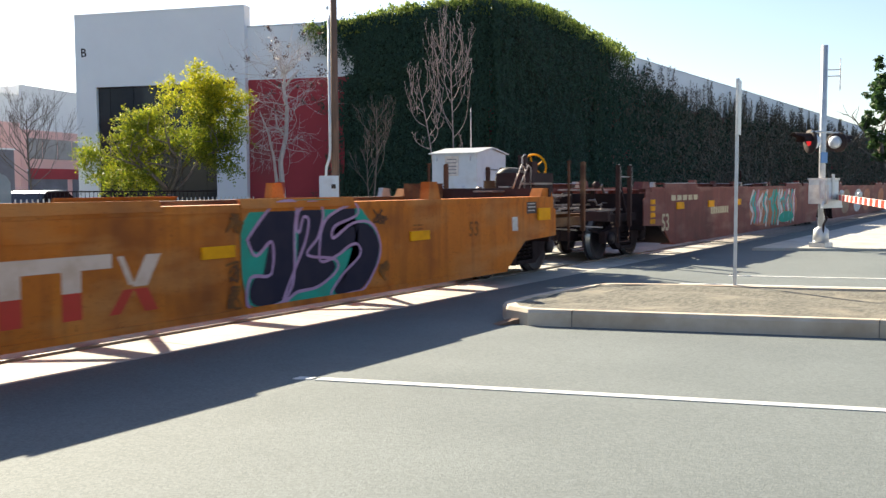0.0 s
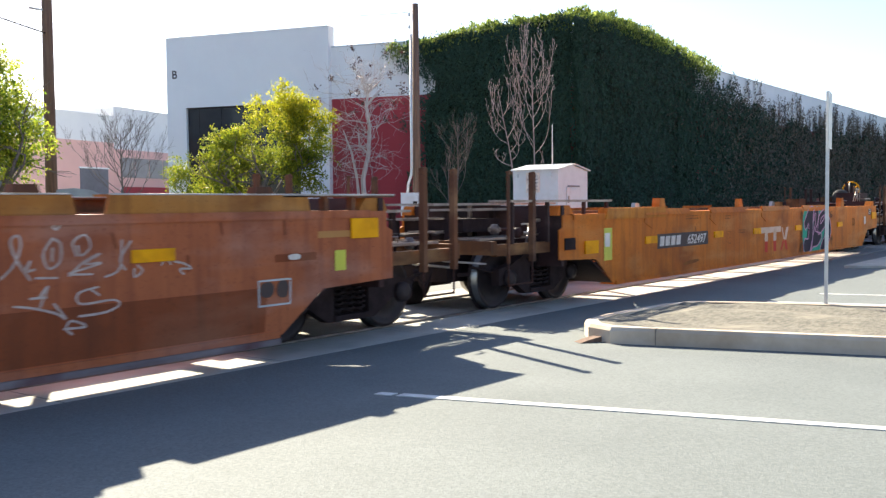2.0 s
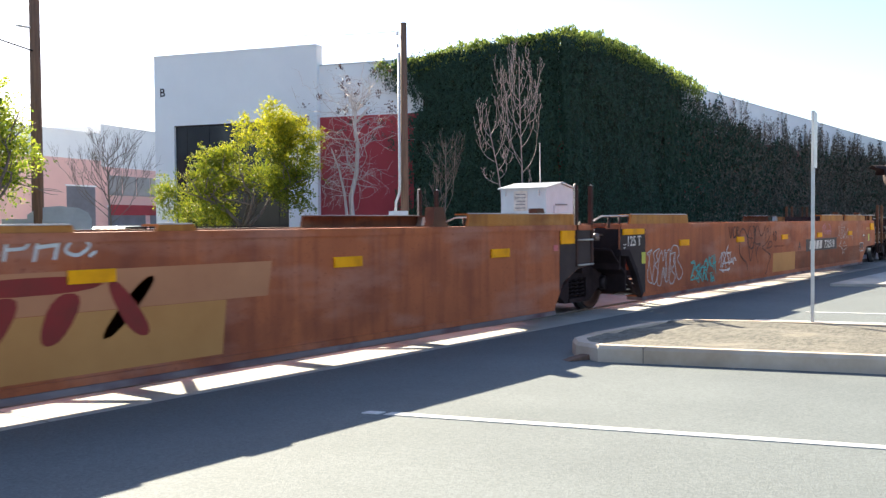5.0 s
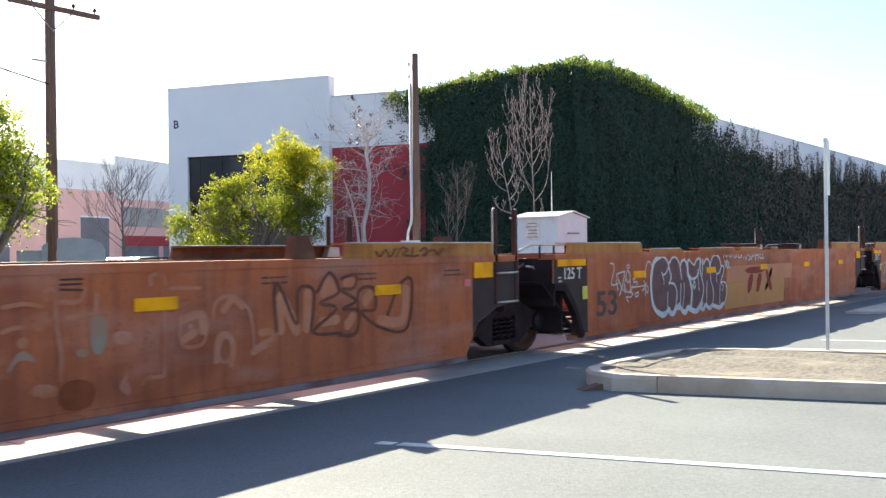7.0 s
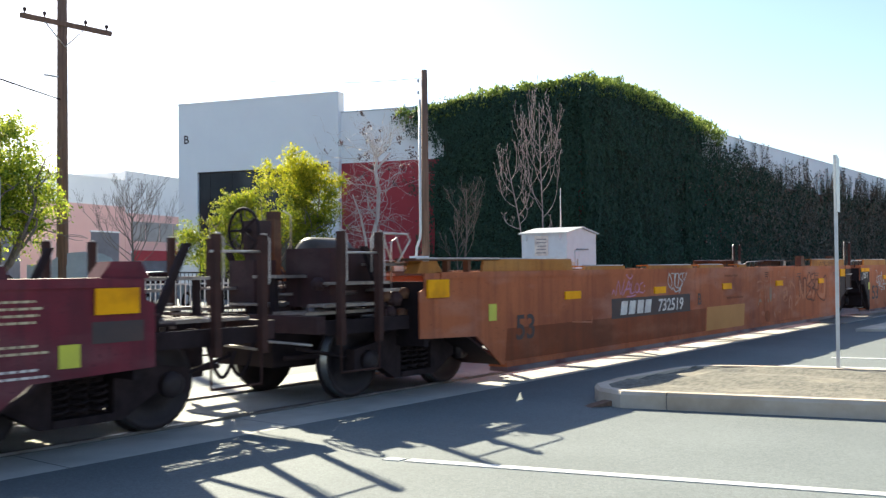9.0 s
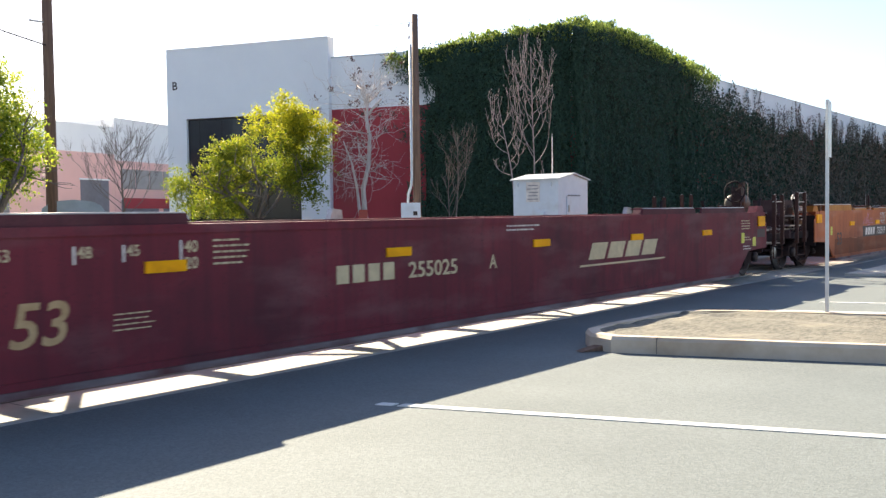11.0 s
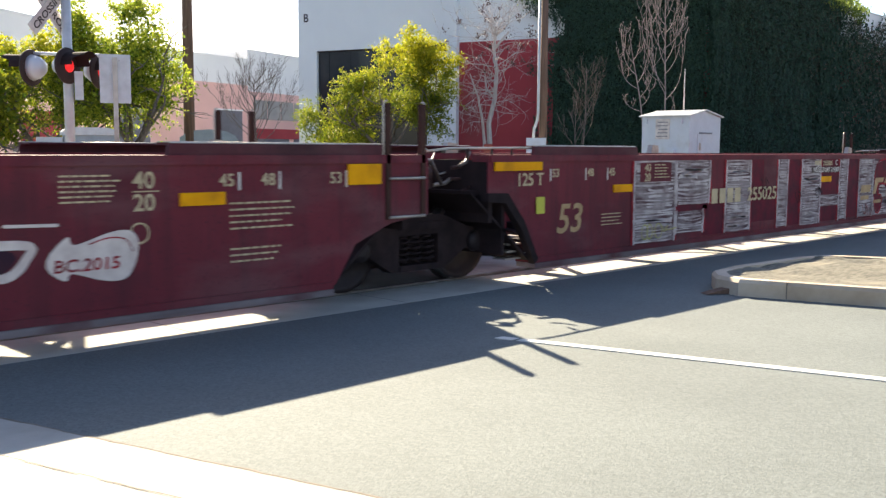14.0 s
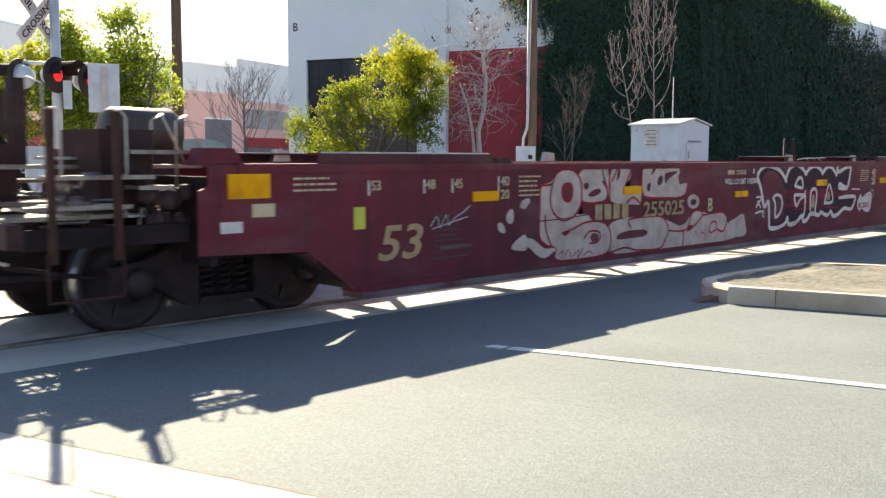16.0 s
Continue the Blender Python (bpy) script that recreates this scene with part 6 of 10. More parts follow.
tx = at_bearing(58.6, 30.5)
tf = thing("transformer_box", "grey-green steel transformer cabinets on a pad", "transformer", at=pose(tx.x, tx.y, 0, 0, 0, -30))
boxed("pad", (-1.5, 1.5, -0.8, 0.8, -0.05, 0.1), KERB_STONE, tf)
built("cabinet", lambda bm: prism(bm, [(-0.62, 0.1), (1.15, 0.1), (1.15, 1.72), (1.05, 1.90), (0.80, 2.03), (0.30, 2.09), (-0.10, 2.06), (-0.40, 1.97), (-0.58, 1.84)], -0.6, 0.6), GREEN_BOX, tf, bevel=0.02)
built("cabinet", lambda bm: box(bm, -1.25, -0.58, -0.5, 0.5, 0.1, 1.72), GREEN_BOX, tf, bevel=0.02)
for k in (-0.1, 0.6):
    boxed("door", (k - 0.3, k + 0.3, -0.62, -0.6, 0.25, 1.7), GREEN_BOX, tf)

# palisade fence across the yard
fence = thing("fence", "white painted steel picket fence", "fence", at=pose(11.0, 27.5, 0, 0, 0, -12))
for k in range(90):
    boxed("picket", (k * 0.17, k * 0.17 + 0.035, -0.015, 0.015, 0.05, 1.22), WHITE_PAINT, fence)
for z in (0.25, 1.05):
    boxed("rail", (0, 15.2, 0.016, 0.04, z, z + 0.05), WHITE_PAINT, fence)

ra, rb = at_bearing(55.0, 36.5), at_bearing(45.5, 36.0)
run = (rb - ra).length
railing = thing("railing", "black steel picket railing before the warehouse entrance", "railing", at=Matrix.Translation((ra.x, ra.y, 0)) @ pose(0, 0, 0, 0, 0, math.degrees(math.atan2(rb.y - ra.y, rb.x - ra.x))))
n_bars = int(run / 0.14)
for k in range(n_bars):
    boxed("picket", (k * 0.14, k * 0.14 + 0.022, -0.011, 0.011, 0.06, 1.46), BLACK_STEEL, railing)
for z in (0.15, 1.40):
    boxed("rail", (0, run, 0.012, 0.045, z, z + 0.045), BLACK_STEEL, railing)
rp = at_bearing(41.75, 37.5)
ORANGE_BOX = material("faded_orange_red_enamel", (0.42, 0.075, 0.045), (0.34, 0.06, 0.04), 4.0, 0.6, bump=0.1)
red_box = thing("utility_box", "small faded orange-red utility box on a post", "utility box", at=pose(rp.x, rp.y, 0, 0, 0, -48))
boxed("post", (-0.04, 0.04, -0.04, 0.04, -0.05, 1.3), GALVANISED, red_box)
boxed("body", (-0.17, 0.17, -0.1, 0.1, 1.28, 1.74), ORANGE_BOX, red_box, bevel=0.02)
boxed("door", (-0.13, 0.13, -0.115, -0.1, 1.33, 1.69), ORANGE_BOX, red_box)


# ---- parked cars ----
def parked_car(label, x, y, turn, paint):
    car = thing("car", label, "car", "parked cars", pose(x, y, 0, 0, 0, turn))
    sec = [(-2.2, 0.35), (-2.25, 0.7), (-2.1, 0.92), (-1.3, 0.98), (1.0, 0.95), (2.0, 0.82), (2.2, 0.6), (2.2, 0.35)]
    built("body", lambda bm: prism(bm, sec, -0.88, 0.88), paint, car, bevel=0.06)
    built("cabin", lambda bm: prism(bm, [(-1.55, 0.95), (-1.05, 1.40), (0.25, 1.44), (1.05, 0.95)], -0.74, 0.74), DARK_GLASS, car, "dark glazed cabin")
    built("roof", lambda bm: prism(bm, [(-1.10, 1.38), (-0.95, 1.45), (0.15, 1.47), (0.32, 1.41)], -0.72, 0.72), paint, car)
    for wx in (-1.35, 1.35):
        for s in (-1, 1):
            w = built("wheel", lambda bm: lathe(bm, [(0.2, -0.1), (0.31, -0.1), (0.32, 0.0), (0.31, 0.1), (0.2, 0.1)], 20), BLACK_STEEL, car, at=pose(wx, s * 0.82, 0.32))
            built("rim", lambda bm: lathe(bm, [(0.05, -0.12), (0.19, -0.11), (0.19, 0.11), (0.05, 0.12)], 14), SILVER, w)
    for s in (-1, 1):
        boxed("headlight", (2.12, 2.21, s * 0.62 - 0.16, s * 0.62 + 0.16, 0.62, 0.76), WHITE_PAINT, car)
    return car


BLUE_CAR = material("pale_blue_car_paint", (0.42, 0.50, 0.58), (0.40, 0.47, 0.55), 1.0, 0.25, 0.4, 0.0)
DARK_CAR = material("dark_car_paint", (0.05, 0.05, 0.06), (0.04, 0.04, 0.05), 1.0, 0.25, 0.3, 0.0)
for az, d, turn, mat, lab in ((54.6, 40, 20, BLUE_CAR, "pale blue parked car behind the fence"), (57.0, 41, 20, DARK_CAR, "dark parked car in the yard"), (63.2, 31, 25, BLUE_CAR, "pale blue car parked under the trees"), (66.6, 40, 28, DARK_CAR, "dark car parked before the pink hall")):
    q = at_bearing(az, d)
    parked_car(lab, q.x, q.y, turn, mat)


# ---- near side: sign post and gate signal ----
ip = thing("road_sign", "slim steel sign post with a plate seen edge-on", "road sign", at=pose(13.31, 3.61, 0.15, 0, 0, -80))
boxed("post", (-0.022, 0.022, -0.022, 0.022, 0.0, 2.86), SILVER, ip)
boxed("plate", (0.026, 0.032, -0.23, 0.23, 2.10, 2.84), SILVER, ip)

gs = thing("gate_signal", "silver crossing mast with red lamps, gate motor and lowered gate", "crossing signal", "crossing signals", pose(24.3, 4.56, 0.05, 0, 0, -16))
built("mast", lambda bm: tube(bm, [(0, 0, 0), (0, 0, 4.8)], 0.075, 14), SILVER, gs)
built("base", lambda bm: (box(bm, -0.2, 0.2, -0.2, 0.2, 0, 0.12), lathe(bm, [(0.19, 0.1), (0.17, 0.42), (0.09, 0.5)], 12, "z")), SILVER, gs)
for z in (4.22, 4.07):
    built("bracket", lambda bm: tube(bm, [(0, 0, z), (0.38, -0.2, z + 0.02)], 0.012, 5), GALVANISED, gs)
built("antenna", lambda bm: tube(bm, [(0.40, -0.2, 3.75), (0.40, -0.2, 4.5)], 0.012, 5), WHITE_PAINT, gs)
built("lamp_arm", lambda bm: tube(bm, [(-0.55, 0, 2.75), (0.62, -0.1, 2.75)], 0.025, 8), SILVER, gs)
flasher(gs, -0.42, 0.1, 2.52, -124, True, size=1.25)
flasher(gs, 0.56, -0.12, 2.52, 78, False, size=1.05)
flasher(gs, 0.42, -0.1, 2.52, 100, False, size=0.95)
boxed("blue_notice", (-0.3, 0.02, -0.115, -0.10, 2.02, 2.27), BLUE_SIGN, gs, "blue emergency notice")
motor = built("gate_motor", lambda bm: box(bm, -0.26, 0.34, -0.25, 0.2, 1.06, 1.62), SILVER, gs, bevel=0.03)
boxed("lid", (-0.28, 0.36, -0.27, 0.22, 1.62, 1.66), WHITE_PAINT, motor)
boxed("door", (-0.2, 0.02, -0.262, -0.25, 1.14, 1.56), HUT_PAINT, motor)
boxed("door", (0.06, 0.28, -0.262, -0.25, 1.14, 1.56), HUT_PAINT, motor)
boxed("bracket", (-0.05, 0.05, -0.29, -0.262, 1.0, 1.75), SILVER, motor)
boxed("counterweight", (-0.74, -0.52, -0.34, -0.30, 1.18, 1.60), WHITE_PAINT, gs, "white counterweight plate", bevel=0.01)
boxed("counterweight", (-0.46, -0.34, -0.34, 0.1, 1.05, 1.50), WHITE_PAINT, gs, bevel=0.02)
built("gate_support", lambda bm: prism(bm, [(-0.55, 0.95), (0.45, 0.95), (0.4, 1.12), (-0.42, 1.2)], -0.30, -0.25), SILVER, gs)
built("cable", lambda bm: tube(bm, [(-0.05, -0.1, 1.0), (-0.12, -0.14, 0.85), (-0.05, -0.16, 0.7), (-0.12, -0.12, 0.55), (-0.1, -0.1, 0.3)], 0.025, 6), BLACK_STEEL, gs)
arm_turn = Matrix.Translation((0.2, -0.32, 1.2)) @ pose(0, 0, 0, 0, 0.45, 213)
gate = built("gate_arm", lambda bm: box(bm, -0.15, 9.0, -0.02, 0.02, -0.07, 0.07), WHITE_PAINT, gs, "white gate arm with red stripes", arm_turn)
RED_TAPE = material("red_reflective_tape", (0.62, 0.06, 0.03), (0.52, 0.05, 0.03), 4, 0.4, bump=0)
for k in range(14):
    built("red_stripe", lambda bm: prism(bm, [(0.2 + k * 0.62, -0.068), (0.5 + k * 0.62, -0.068), (0.56 + k * 0.62, 0.068), (0.26 + k * 0.62, 0.068)], -0.026, 0.026), RED_TAPE, gate)
for k in (0.5, 3.2):
    built("gate_lamp", lambda bm: lathe(bm, [(0.05, 0.08), (0.05, 0.16), (0.02, 0.18)], 10, "z"), SILVER, gate, at=pose(k, 0, 0))


# ---- paint on the car sides ----
def spray(name, c, d, low=0.3, high=0.6):
    return material(name, c, d, 4.0, 0.75, bump=0.05, low=low, high=high, specular=0.2)


SPRAY_WHITE = spray("white_spray", (0.74, 0.65, 0.60), (0.55, 0.45, 0.42))
LOGO_WHITE = spray("dirty_warm_white", (0.72, 0.52, 0.40), (0.58, 0.38, 0.26))
LOGO_RED = spray("orange_red_paint", (0.56, 0.055, 0.035), (0.46, 0.06, 0.03))
SPRAY_SILVER = spray("silver_spray", (0.56, 0.455, 0.405), (0.36, 0.255, 0.225), 0.25, 0.62)
FADED_PALE = spray("faded_pale_spray", (0.45, 0.21, 0.145), (0.38, 0.125, 0.052), 0.35, 0.65)
FADED_TEAL = spray("faded_teal_spray", (0.27, 0.24, 0.185), (0.36, 0.16, 0.09), 0.3, 0.7)
SPRAY_PALE = spray("pale_blue_white_spray", (0.60, 0.60, 0.58), (0.46, 0.45, 0.44))
SPRAY_RED = spray("red_spray", (0.44, 0.015, 0.03), (0.15, 0.018, 0.024), 0.36, 0.62)
SPRAY_DULL_RED = spray("dull_red_spray", (0.26, 0.035, 0.03), (0.20, 0.04, 0.03))
SPRAY_GREY = spray("grey_brown_spray", (0.17, 0.090, 0.085), (0.12, 0.068, 0.066))
SPRAY_ROSE = spray("faded_rose_spray", (0.47, 0.20, 0.115), (0.45, 0.15, 0.065))
SPRAY_TEAL = spray("teal_spray", (0.10, 0.42, 0.38), (0.12, 0.30, 0.26))
SPRAY_TEAL_FILL = spray("green_teal_spray", (0.03, 0.34, 0.24), (0.05, 0.27, 0.18))
SPRAY_NAVY = spray("blue_black_spray", (0.022, 0.018, 0.035), (0.035, 0.026, 0.04))
SPRAY_PLUM = spray("dark_plum_spray", (0.040, 0.017, 0.030), (0.060, 0.020, 0.030))
DULL_YELLOW = spray("dull_yellow_spray", (0.46, 0.42, 0.16), (0.36, 0.31, 0.16))
SPRAY_LILAC = spray("lilac_spray", (0.50, 0.30, 0.44), (0.42, 0.22, 0.34))
SPRAY_BLACK = spray("black_spray", (0.045, 0.030, 0.026), (0.09, 0.045, 0.03))
OLD_BLACK = spray("weathered_black_spray", (0.075, 0.042, 0.036), (0.17, 0.066, 0.04), 0.36, 0.70)
SPRAY_SMOKE = spray("thin_black_spray", (0.12, 0.05, 0.025), (0.26, 0.10, 0.02), 0.4, 0.6)
SPRAY_SMUDGE = spray("brown_smudge", (0.22, 0.075, 0.02), (0.30, 0.11, 0.02))
SPRAY_PINK = spray("pink_spray", (0.52, 0.24, 0.34), (0.40, 0.16, 0.20))
FADED_PINK = material("faded_pink_sticker", (0.62, 0.17, 0.17), (0.50, 0.13, 0.13), 6.0, 0.6, specular=0.25)
TAN_LIGHT = material("pale_tan_repaint", (0.50, 0.22, 0.105), (0.43, 0.18, 0.085), 1.5, 0.65, specular=0.25)
TAN_PATCH = material("tan_repaint", (0.50, 0.24, 0.075), (0.44, 0.20, 0.06), 1.5, 0.65, specular=0.25)
GREY_PANEL = material("faded_black_panel", (0.065, 0.050, 0.050), (0.095, 0.06, 0.05), 2.5, 0.65, specular=0.25)
TAN_LETTER = material("tan_lettering", (0.52, 0.36, 0.19), (0.40, 0.26, 0.13), 6.0, 0.6, specular=0.2)
LIME_STICKER = material("lime_sticker", (0.62, 0.60, 0.05), (0.52, 0.50, 0.05), 4, 0.5, bump=0)
SCRIBBLE = material("thin_silver_spray", (0.30, 0.25, 0.25), (0.105, 0.055, 0.06), 2.2, 0.7, bump=0.05, stretch=(1.2, 1, 5), low=0.40, high=0.60, specular=0.2)
SCRIBBLE_LINE = spray("silver_white_spray", (0.60, 0.54, 0.53), (0.27, 0.205, 0.205), 0.36, 0.62)
CRIMSON = spray("dry_crimson_roller", (0.27, 0.013, 0.034), (0.11, 0.016, 0.028), 0.38, 0.62)
BRIGHT_RED = spray("bright_red_fill", (0.15, 0.011, 0.026), (0.075, 0.014, 0.024), 0.36, 0.62)


def layer_y(layer):
    return SIDE - 0.0125 - 0.0035 * layer


def smooth_line(pts, n=5):
    out = []
    for i in range(len(pts) - 1):
        p0, p1, p2, p3 = (Vector(pts[max(i - 1, 0)]), Vector(pts[i]), Vector(pts[i + 1]), Vector(pts[min(i + 2, len(pts) - 1)]))
        for k in range(n):
            t = k / n
            out.append(0.5 * (2 * p1 + (p2 - p0) * t + (2 * p0 - 5 * p1 + 4 * p2 - p3) * t * t + (3 * p1 - p0 - 3 * p2 + p3) * t ** 3))
    out.append(Vector(pts[-1]))
    return out


def stroke(car, pts, width, mat, layer, name):
    """A sprayed line on the side: a flat ribbon with round ends and a slightly uneven width."""
    bm = bmesh.new()
    y0, line = layer_y(layer) - 0.00025 * (len(bpy.data.meshes) % 6), smooth_line(pts)
    left, right = [], []
    for i, p in enumerate(line):
        d = (line[min(i + 1, len(line) - 1)] - line[max(i - 1, 0)])
        d = d.normalized() if d.length > 1e-6 else Vector((1, 0))
        y = y0 - 0.0010 * i / len(line)
        w = width / 2 * (1 + 0.22 * noise.noise(Vector((p.x * 3, p.y * 3, layer))))
        left.append(bm.verts.new((p.x - d.y * w, y, p.y + d.x * w)))
        right.append(bm.verts.new((p.x + d.y * w, y, p.y - d.x * w)))
    for i in range(len(line) - 1):
        bm.faces.new((left[i], left[i + 1], right[i + 1], right[i]))
    for q, a, b, s in ((line[0], left[0], right[0], 1), (line[-1], right[-1], left[-1], 1)):
        ax, az, y = a.co.x - q.x, a.co.z - q.y, a.co.y
        arc = [bm.verts.new((q.x + ax * math.cos(t) - az * math.sin(t), y, q.y + ax * math.sin(t) + az * math.cos(t))) for t in (math.pi * k / 6 for k in range(1, 6))]
        bm.faces.new((a, *arc, b))
    return part(name, bm, mat, car)


def fill(car, pts, mat, layer, name):
    """A sprayed field on the side, with a soft rounded outline."""
    bm = bmesh.new()
    line = [Vector(p) for p in pts]
    for _ in range(2):                 # cut the corners round
        line = [q for a, b in zip(line, line[1:] + line[:1]) for q in (a.lerp(b, 0.25), a.lerp(b, 0.75))]
    y = layer_y(layer) - 0.00025 * (len(bpy.data.meshes) % 6)
    f = bm.faces.new([bm.verts.new((p.x, y, p.y)) for p in line])
    bmesh.ops.triangulate(bm, faces=[f])
    return part(name, bm, mat, car)


def panel(car, x0, x1, z0, z1, mat, layer, name, slant=0.0, label=""):
    bm = bmesh.new()
    y = layer_y(layer)
    bm.faces.new([bm.verts.new(p) for p in ((x0, y, z0), (x1, y, z0), (x1 + slant, y, z1), (x0 + slant, y, z1))])
    return part(name, bm, mat, car, label)


def bars(car, x0, x1, z0, z1, count, mat, layer, name="painted_bar", slant=0.0, gap=0.24, skip=()):
    """A row of plain bars that stands for painted characters."""
    step = (x1 - x0) / count
    for k in range(count):
        if k not in skip:
            panel(car, x0 + k * step, x0 + (k + 1 - gap) * step, z0, z1, mat, layer, name, slant)


def small_print(car, x, z, width, lines, mat, layer=1, h=0.022, step=0.055):
    rng = random.Random(int(abs(x * 100)) + lines)
    for k in range(lines):
        # one stencilled line: word-long bars
        bm, y, a = bmesh.new(), layer_y(layer), x
        stop, z0 = x + width * rng.uniform(0.7, 1.0), z - k * step
        while a < stop:
            b = min(stop, a + rng.uniform(0.03, 0.11))
            bm.faces.new([bm.verts.new(p) for p in ((a, y, z0), (b, y, z0), (b, y, z0 + h * 0.9), (a, y, z0 + h * 0.9))])
            a = b + rng.uniform(0.012, 0.022)
        part("print_line", bm, mat, car)


def end_marks(car, x, side, mat, joint):
    """Plates, stickers and print near a body end; side: the direction of the end."""
    if joint:
        if side > 0:
            boxed("end_plate", (x - 1.43, x - 1.01, SIDE - 0.045, SIDE - 0.02, 1.20, 1.40), PLATE_YELLOW, car)
        else:
            boxed("end_plate", (x + 0.70, x + 1.54, SIDE - 0.045, SIDE - 0.02, 1.305, 1.405), PLATE_YELLOW, car)
            panel(car, x + 1.45, x + 1.61, 0.79, 0.99, LIME_STICKER, 5, "sticker")
    else:
        a, b = sorted((x - side * 0.18, x - side * 0.60)) if mat is MAROON_PAINT and side > 0 else sorted((x - side * 0.12, x - side * 0.54)) if mat is BROWN_PAINT and side < 0 else sorted((x - side * 0.28, x - side * 0.72))
        if mat is YELLOW_PAINT and side < 0:
            a, b = x + 0.75, x + 1.17
        low = 0.755 if mat is YELLOW_PAINT and side < 0 else 0.98
        boxed("end_plate", (a, b, SIDE - 0.045, SIDE - 0.02, low if mat is YELLOW_PAINT else 1.18, low + 0.20 if mat is YELLOW_PAINT else 1.40), PLATE_YELLOW, car)
        a, b = (x - 0.97, x - 0.80) if mat is BROWN_PAINT and side > 0 else (x + 1.73, x + 1.88) if mat is MAROON_PAINT and side < 0 else sorted((x - side * 1.42, x - side * 1.60))
        panel(car, a, b, 0.84, 1.06, LIME_STICKER if mat is not YELLOW_PAINT else WHITE_PAINT, 2, "sticker")


def scribble(car, x0, x1, z0, z1):
    """Quick wavy sideways spray passes that fill a block, with thin gaps."""
    rng = random.Random(int(abs(x0 * 100)) + int(z0 * 100))
    bm, y = bmesh.new(), layer_y(3.5)
    z = z0 + 0.02
    while z < z1 - 0.02:
        a, b = x0 + rng.uniform(0.0, 0.08), x1 - rng.uniform(0.0, 0.08)
        if rng.random() < 0.25:
            a, b = (a + (b - a) * rng.uniform(0.2, 0.5), b) if rng.random() < 0.5 else (a, a + (b - a) * rng.uniform(0.5, 0.8))
        bow, phase, w = rng.uniform(-0.04, 0.04) * (b - a), rng.uniform(0, 6), rng.uniform(0.007, 0.021)
        row = []
        for k in range(13):
            u = k / 12
            q = z + bow * 4 * u * (1 - u) + 0.006 * (b - a) * math.sin(phase + u * 5)
            ww = w * (0.5 + 0.9 * abs(noise.noise(Vector((a * 3 + u * 4, z * 9, 3)))) + 0.2)
            row.append((bm.verts.new((a + (b - a) * u, y, q - ww)), bm.verts.new((a + (b - a) * u, y, q + ww))))
        for p, q in zip(row, row[1:]):
            bm.faces.new((p[0], q[0], q[1], p[1]))
        z += rng.uniform(0.026, 0.06)
    tagged(part("spray_fill", bm, SCRIBBLE_LINE, car), "wavy silver spray passes", kind="stuff")


# yellow car
L = -m_y
end_marks(yellow_car, -4.48 + L, -1, YELLOW_PAINT, False)
end_marks(yellow_car, 15.0 + L, 1, YELLOW_PAINT, False)
boxed("socket", (-4.34 + L, -4.02 + L, SIDE - 0.03, SIDE - 0.015, 0.84, 1.02), BLACK_STEEL, yellow_car)
panel(yellow_car, -3.08 + L, -2.80 + L, 0.62, 1.14, LIME_STICKER, 1, "faded_sticker")
panel(yellow_car, -1.07 + L, 1.27 + L, 0.72, 0.98, GREY_PANEL, 1, "number_panel", 0, "faded black number panel")
bars(yellow_car, -0.98 + L, -0.02 + L, 0.765, 0.935, 4, WHITE_PAINT, 2, slant=0.03)
lettering("652497", 0.24 + L, 0.765, 0.175, WHITE_PAINT, yellow_car, layer_y(2), slant=0.22, width=1.22)
panel(yellow_car, 4.15 + L, 5.72 + L, 0.83, 0.96, LOGO_WHITE, 1, "logo_bar")
for a, b in ((4.60, 4.80), (5.19, 5.39)):
    panel(yellow_car, a + L, b + L, 0.64, 0.83, LOGO_WHITE, 1, "logo_bar")
    panel(yellow_car, a + L, b + L, 0.40, 0.64, LOGO_RED, 1, "logo_bar")
panel(yellow_car, 5.94 + L, 6.12 + L, 0.64, 0.93, LOGO_WHITE, 1, "logo_bar", 0.17)
panel(yellow_car, 5.90 + L, 5.97 + L, 0.66, 0.93, LOGO_WHITE, 1, "logo_bar", -0.12)
panel(yellow_car, 5.68 + L, 5.80 + L, 0.40, 0.62, LOGO_RED, 1, "logo_bar", 0.16)
panel(yellow_car, 6.08 + L, 6.24 + L, 0.40, 0.62, LOGO_RED, 1, "logo_bar", -0.12)
lettering("53", 12.05 + L, 0.82, 0.22, SPRAY_SMUDGE, yellow_car, layer_y(1))
panel(yellow_car, 13.9 + L, 14.25 + L, 1.1, 1.3, GREY_PANEL, 1, "stencil_panel")
small_print(yellow_car, 13.95 + L, 1.25, 0.26, 3, WHITE_PAINT, 2)
for x, z, w in ((2.15, 1.24, 0.36), (2.95, 0.93, 0.5), (0.15, 1.27, 0.8), (10.6, 1.02, 0.25)):
    small_print(yellow_car, x + L, z, w, 2, SPRAY_SMUDGE, 4 if z > 1.1 else 1, 0.028, 0.05)
for a, b in (((2.33, 0.70), (2.33, 0.93)), ((2.33, 0.93), (2.50, 0.92)), ((2.50, 0.92), (2.50, 0.68)), ((2.50, 0.68), (2.33, 0.70)), ((2.40, 0.76), (2.42, 0.84))):
    stroke(yellow_car, [(a[0] + L, a[1]), ((a[0] + b[0]) / 2 + L, (a[1] + b[1]) / 2), (b[0] + L, b[1])], 0.012, SPRAY_SMUDGE, 1, "stencil_line")
fill(yellow_car, [(0.05 + L, 0.36), (0.5 + L, 0.38), (0.85 + L, 0.41), (0.8 + L, 0.46), (0.4 + L, 0.45), (0.1 + L, 0.42)], SPRAY_SMUDGE, 1, "rubbed_mark")
